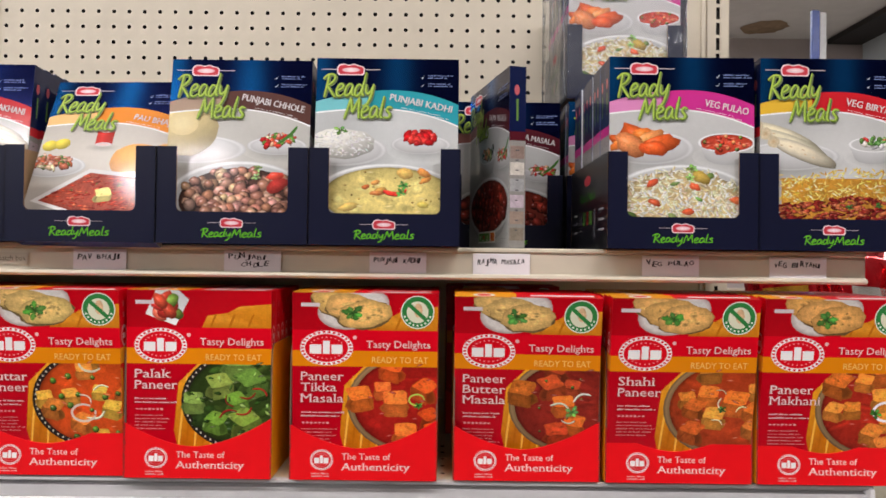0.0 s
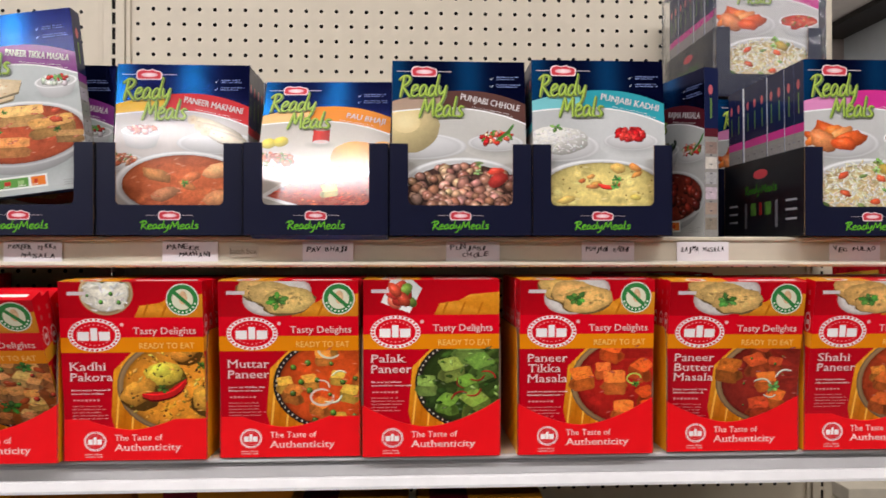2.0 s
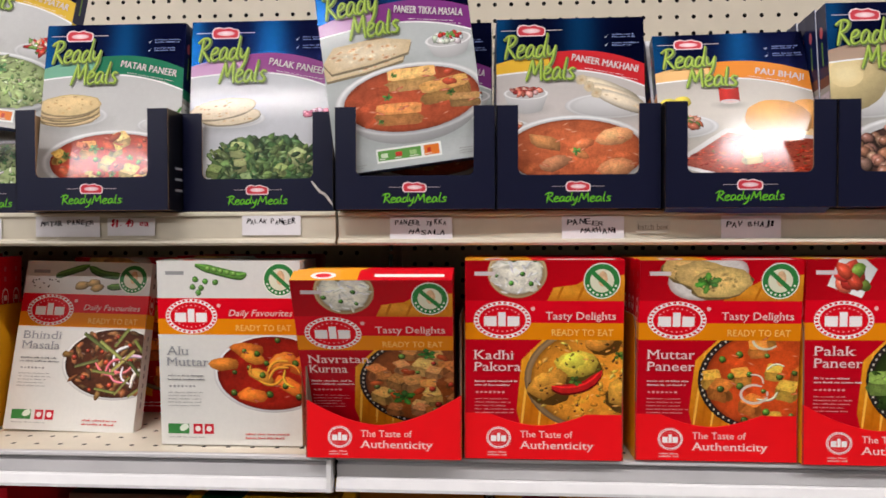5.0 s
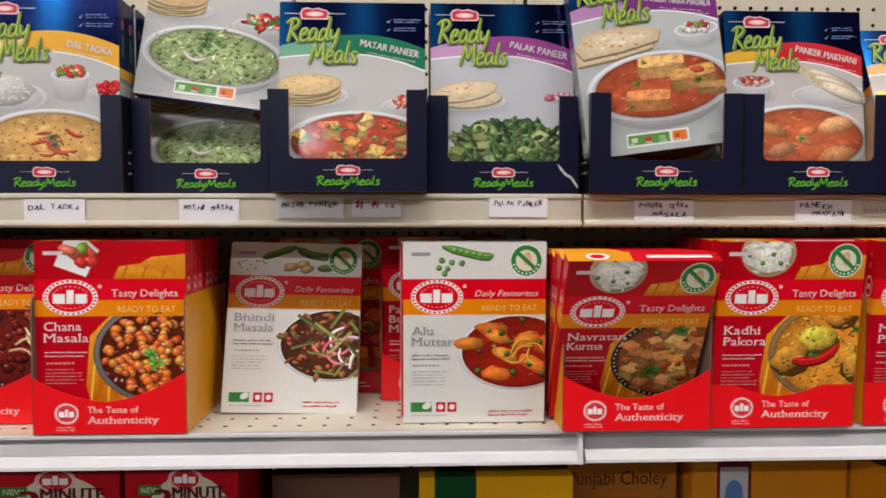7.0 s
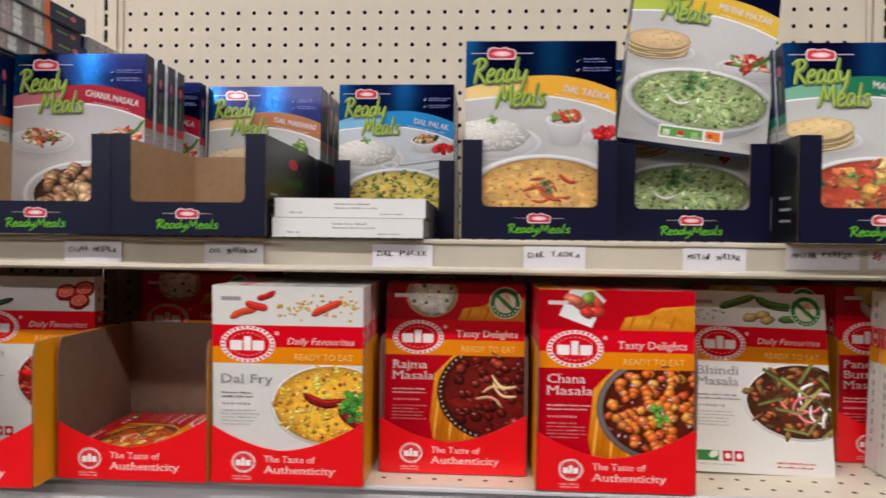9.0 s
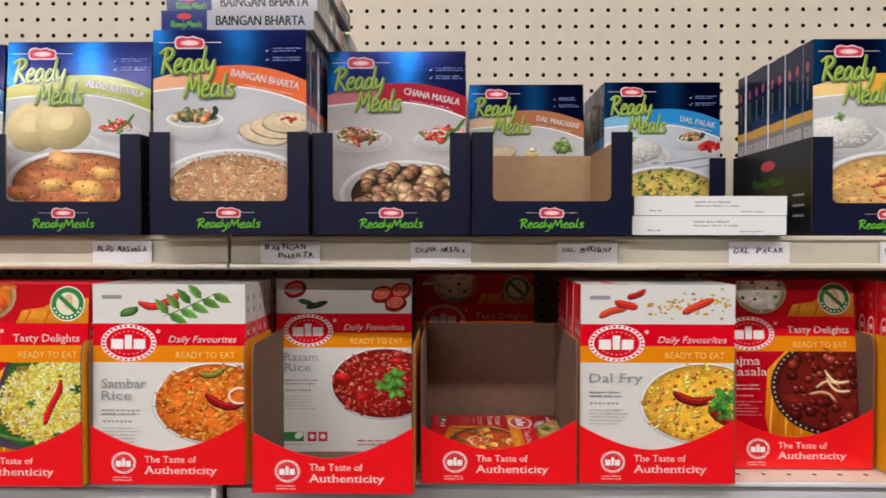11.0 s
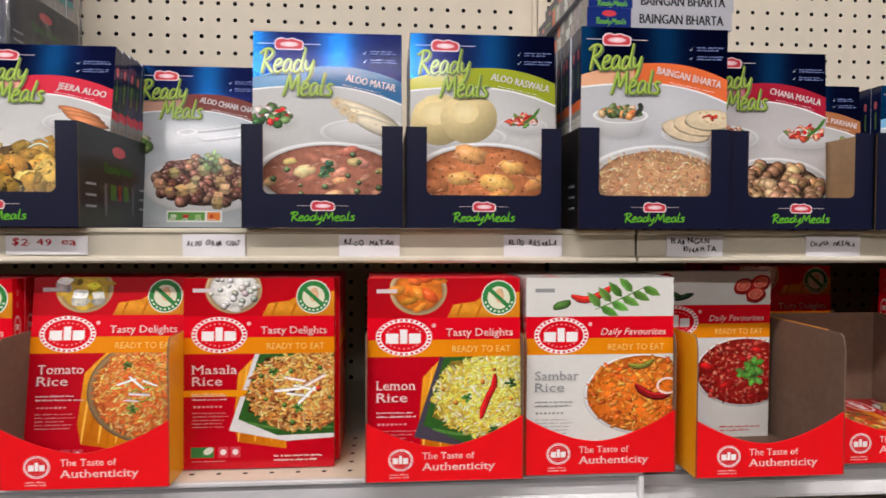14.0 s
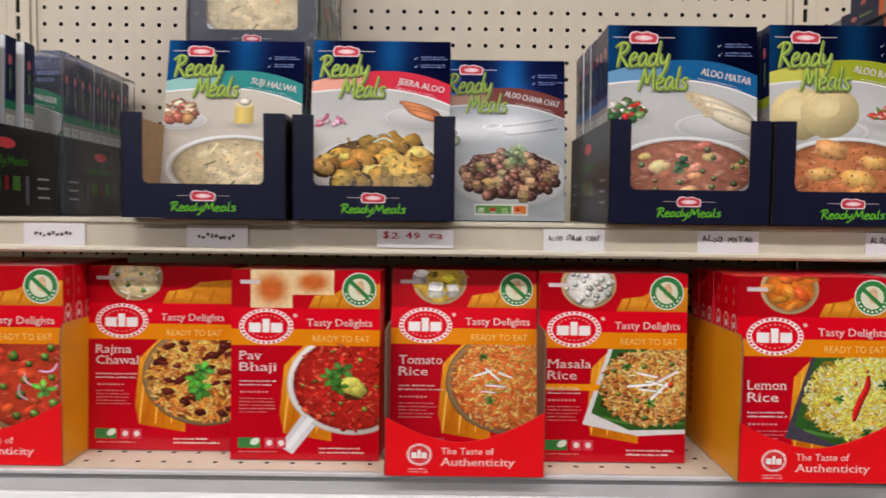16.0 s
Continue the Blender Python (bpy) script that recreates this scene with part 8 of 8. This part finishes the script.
ticket(0.584, ["VEG BIRYANI"])
ticket(0.450, ["VEG PULAO"])
ticket(0.272, ["RAJMA MASALA"])
ticket(0.163, ["PUNJABI KADHI"])
ticket(0.010, ["PUNJABI", "CHOLE"])
ticket(-0.151, ["PAV BHAJI"], 0.056)
ticket(-0.301, ["PANEER", "MAKHANI"])
ticket(-0.469, ["PANEER TIKKA", "MASALA"], 0.062)
ticket(-0.620, ["PALAK PANEER"], dz=0.004)
ticket(-0.832, ["MATAR PANEER"], 0.068, dz=0.003)
ticket(-0.765, ["$1.49 ea"], 0.05, 0.018, dz=0.002)
ticket(-0.933, ["METHI MATAR"])
ticket(-1.086, ["DAL TADKA"])
ticket(-1.235, ["DAL PALAK"])
ticket(-1.405, ["DAL MAKHANI"])
ticket(-1.551, ["CHANA MASALA"])
ticket(-1.702, ["BAINGAN", "BHARTA"])
ticket(-1.872, ["ALOO RASWALA"])
ticket(-2.037, ["ALOO MATAR"])
ticket(-2.188, ["ALOO CHANA CHAT"])
ticket(-2.344, ["$2.49 ea"], 0.075, 0.018)
ticket(-2.538, ["SUJI"], bars=True)
ticket(-2.698, [""], bars=True)
faded = empty("price_ticket", pose(-0.243, LIP - 0.0004, UPPER - 0.0165), "faded strip of printed ticket on the channel", "price ticket", "tickets on the price channel")
fa = Art(0.032, 0.012, lambda a, b, d: (a, -d, b - 0.006))
fa.rect(0, 0, 1, 1, (196, 188, 172), 1)
fa.word("batch box", 0.04, 0.7, 0.9, 0.5, (112, 104, 94), 2)
join_under("strip", fa.mesh("strip", [MATT]), faded)


# ---- lower shelf: what shows under the middle one ----
def plain_pack(name, x0, x1, y, h, rgb, label, stripe=None, words=(), z=THIRD + 0.0012, depth=0.16):
    ob = empty(name, pose((x0 + x1) / 2, y, z), label, "food carton")
    w = x1 - x0
    bm = bmesh.new()
    cuboid(bm, -w / 2, 0, 0, w / 2, depth, h, 0.0015)
    ink = bm.loops.layers.float_color.new("ink")
    for f in bm.faces:
        for lp in f.loops:
            lp[ink] = (*srgb(*rgb)[:3], 0.05)
    part("box", bm, PRINT, ob)
    art = Art(w, h, front_face)
    art.rect(0, 0, 0.001, 0.001, rgb, 1)
    if stripe:
        u0, u1, col = stripe
        art.rect(u0, 0, u1, 1, col, 1)
        for_top = Art(w, depth, lambda a, b, d: (a, b, h + d))
        for_top.rect(u0, 0, u1, 1, col, 1)
        join_under("top_print", for_top.mesh("top_print", [PRINT]), ob)
    for text, u, v, wd, cap, col in words:
        art.word(text, u, v, wd, cap, col, 3)
    return ob, art


def noodle_pack(x0, x1, seed):
    ob, art = plain_pack("noodle_carton", x0, x1, 0.722, 0.206, (186, 14, 30), "red carton of 3 minute breakfast with a pale oval label")
    art.ellipse(0.56, 0.24, 0.37, 0.22, (216, 208, 184), 2, n=30)
    emblem_round(art, 0.53, 0.045, 0.15, 0.062, 4, (196, 16, 32))
    art.rect(0.12, 0.075, 0.32, 0.125, (56, 122, 56), 3.4)
    art.word("NEW", 0.145, 0.115, 0.15, 0.03, (230, 236, 220), 6)
    art.word("3", 0.27, 0.215, 0.13, 0.12, (120, 20, 30), 6, 0, 0, 0.02)
    art.word("MINUTE", 0.42, 0.145, 0.46, 0.062, (84, 18, 28), 6, 0, 0, 0.02)
    join_under("front_print", art.mesh("front_print", [PRINT]), ob)


noodle_pack(-1.175, -1.035, 1)
noodle_pack(-1.03, -0.912, 2)
noodle_pack(-1.32, -1.18, 3)
for x0, x1, y, h, rgb, label, stripe in (
        (-0.895, -0.745, 0.80, 0.17, (110, 84, 72), "brown cardboard carton in the shade of the shelf", None),
        (-0.722, -0.557, 0.722, 0.195, (240, 178, 24), "yellow carton with a dark green stripe", (0.1, 0.37, (18, 74, 40))),
        (-0.395, -0.205, 0.80, 0.195, (206, 134, 24), "amber carton with a maroon stripe", (0.16, 0.38, (112, 14, 34))),
        (-0.200, -0.062, 0.742, 0.19, (206, 134, 24), "amber carton with a maroon stripe", (0.1, 0.4, (112, 14, 34))),
        (-0.052, 0.096, 0.742, 0.19, (206, 134, 24), "amber carton with a maroon stripe", (0.1, 0.4, (112, 14, 34))),
        (-0.520, -0.405, 0.60 + 0.3, 0.12, (150, 100, 50), "brown carton low on the shelf", None)):
    ob, art = plain_pack("food_carton", x0, x1, y, h, rgb, label, stripe)
    if stripe and rgb[0] < 230:
        art.rect(stripe[0] + 0.02, 0.12, stripe[1] - 0.02, 0.5, (190, 196, 206), 2)
        art.ellipse((stripe[0] + stripe[1]) / 2, 0.3, 0.06, 0.1, (90, 130, 190), 2.5, n=14)
    join_under("front_print", art.mesh("front_print", [PRINT]), ob)
ob, art = plain_pack("food_carton", -0.552, -0.408, 0.815, 0.2, (170, 104, 30), "amber carton of Punjabi choley")
art.word("Punjabi Choley", 0.08, 0.27, 0.84, 0.085, (60, 34, 24), 2)
art.bars(0.1, 0.38, 0.7, 3, 0.07, 0.015, (90, 54, 30), 2, random.Random(2))
join_under("front_print", art.mesh("front_print", [PRINT]), ob)


# ---- red snack bags past the end of the shelves ----
def snack_bag(m, rgb, patch):
    ob = empty("snack_bag", m, "glossy red crimped snack bag on the next rack", "snack bag", "red snack bags")
    bm = bmesh.new()
    w, h, n = 0.15, 0.21, 10
    grid = {}
    for s in (-1, 1):
        for i in range(n + 1):
            for j in range(n + 1):
                a, b = i / n * 2 - 1, j / n * 2 - 1
                puff = 0.028 * (1 - a ** 4) * (1 - abs(b) ** 3) * (1 + 0.12 * math.sin(7 * a + 5 * b))
                if s == 1 and (i in (0, n) or j in (0, n)):
                    grid[s, i, j] = grid[-1, i, j]
                else:
                    grid[s, i, j] = bm.verts.new((a * w / 2 * (1 - 0.04 * (1 - abs(b))), s * puff, (b + 1) * h / 2))
        for i in range(n):
            for j in range(n):
                bm.faces.new((grid[s, i, j], grid[s, i + 1, j], grid[s, i + 1, j + 1], grid[s, i, j + 1]))
    bmesh.ops.recalc_face_normals(bm, faces=bm.faces[:])
    ink = bm.loops.layers.float_color.new("ink")
    for f in bm.faces:
        c = f.calc_center_median()
        col = patch if abs(c.x) < 0.045 and 0.06 < c.z < 0.13 else rgb
        for lp in f.loops:
            lp[ink] = (*srgb(*col)[:3], 0.1)
    part("bag", bm, FOIL, ob, smooth=True)


rack = empty("snack_rack", pose(1.18, 1.48, 0), "cream steel rack beyond the end of the shelves", "rack")
for z in (0.55, 0.88, 1.19):
    box_part("rack_shelf", (-0.35, -0.2, z - 0.03, 0.45, 0.25, z), SHELF, rack, bevel=0.003)
box_part("rack_back", (-0.35, 0.252, 0.0, 0.45, 0.27, 1.3), SHELF, rack, bevel=0.003)
for i, (dx, dy, tilt) in enumerate(((-0.25, -0.1, -6), (-0.09, -0.08, 5), (0.07, -0.11, -4), (0.24, -0.08, 8), (-0.2, 0.06, 4), (0.0, 0.08, -5))):
    snack_bag(pose(1.18 + dx, 1.48 + dy, 1.1915, -8, tilt, tilt * 2), (200, 26, 36), ((226, 170, 60), (230, 220, 210))[i % 2])
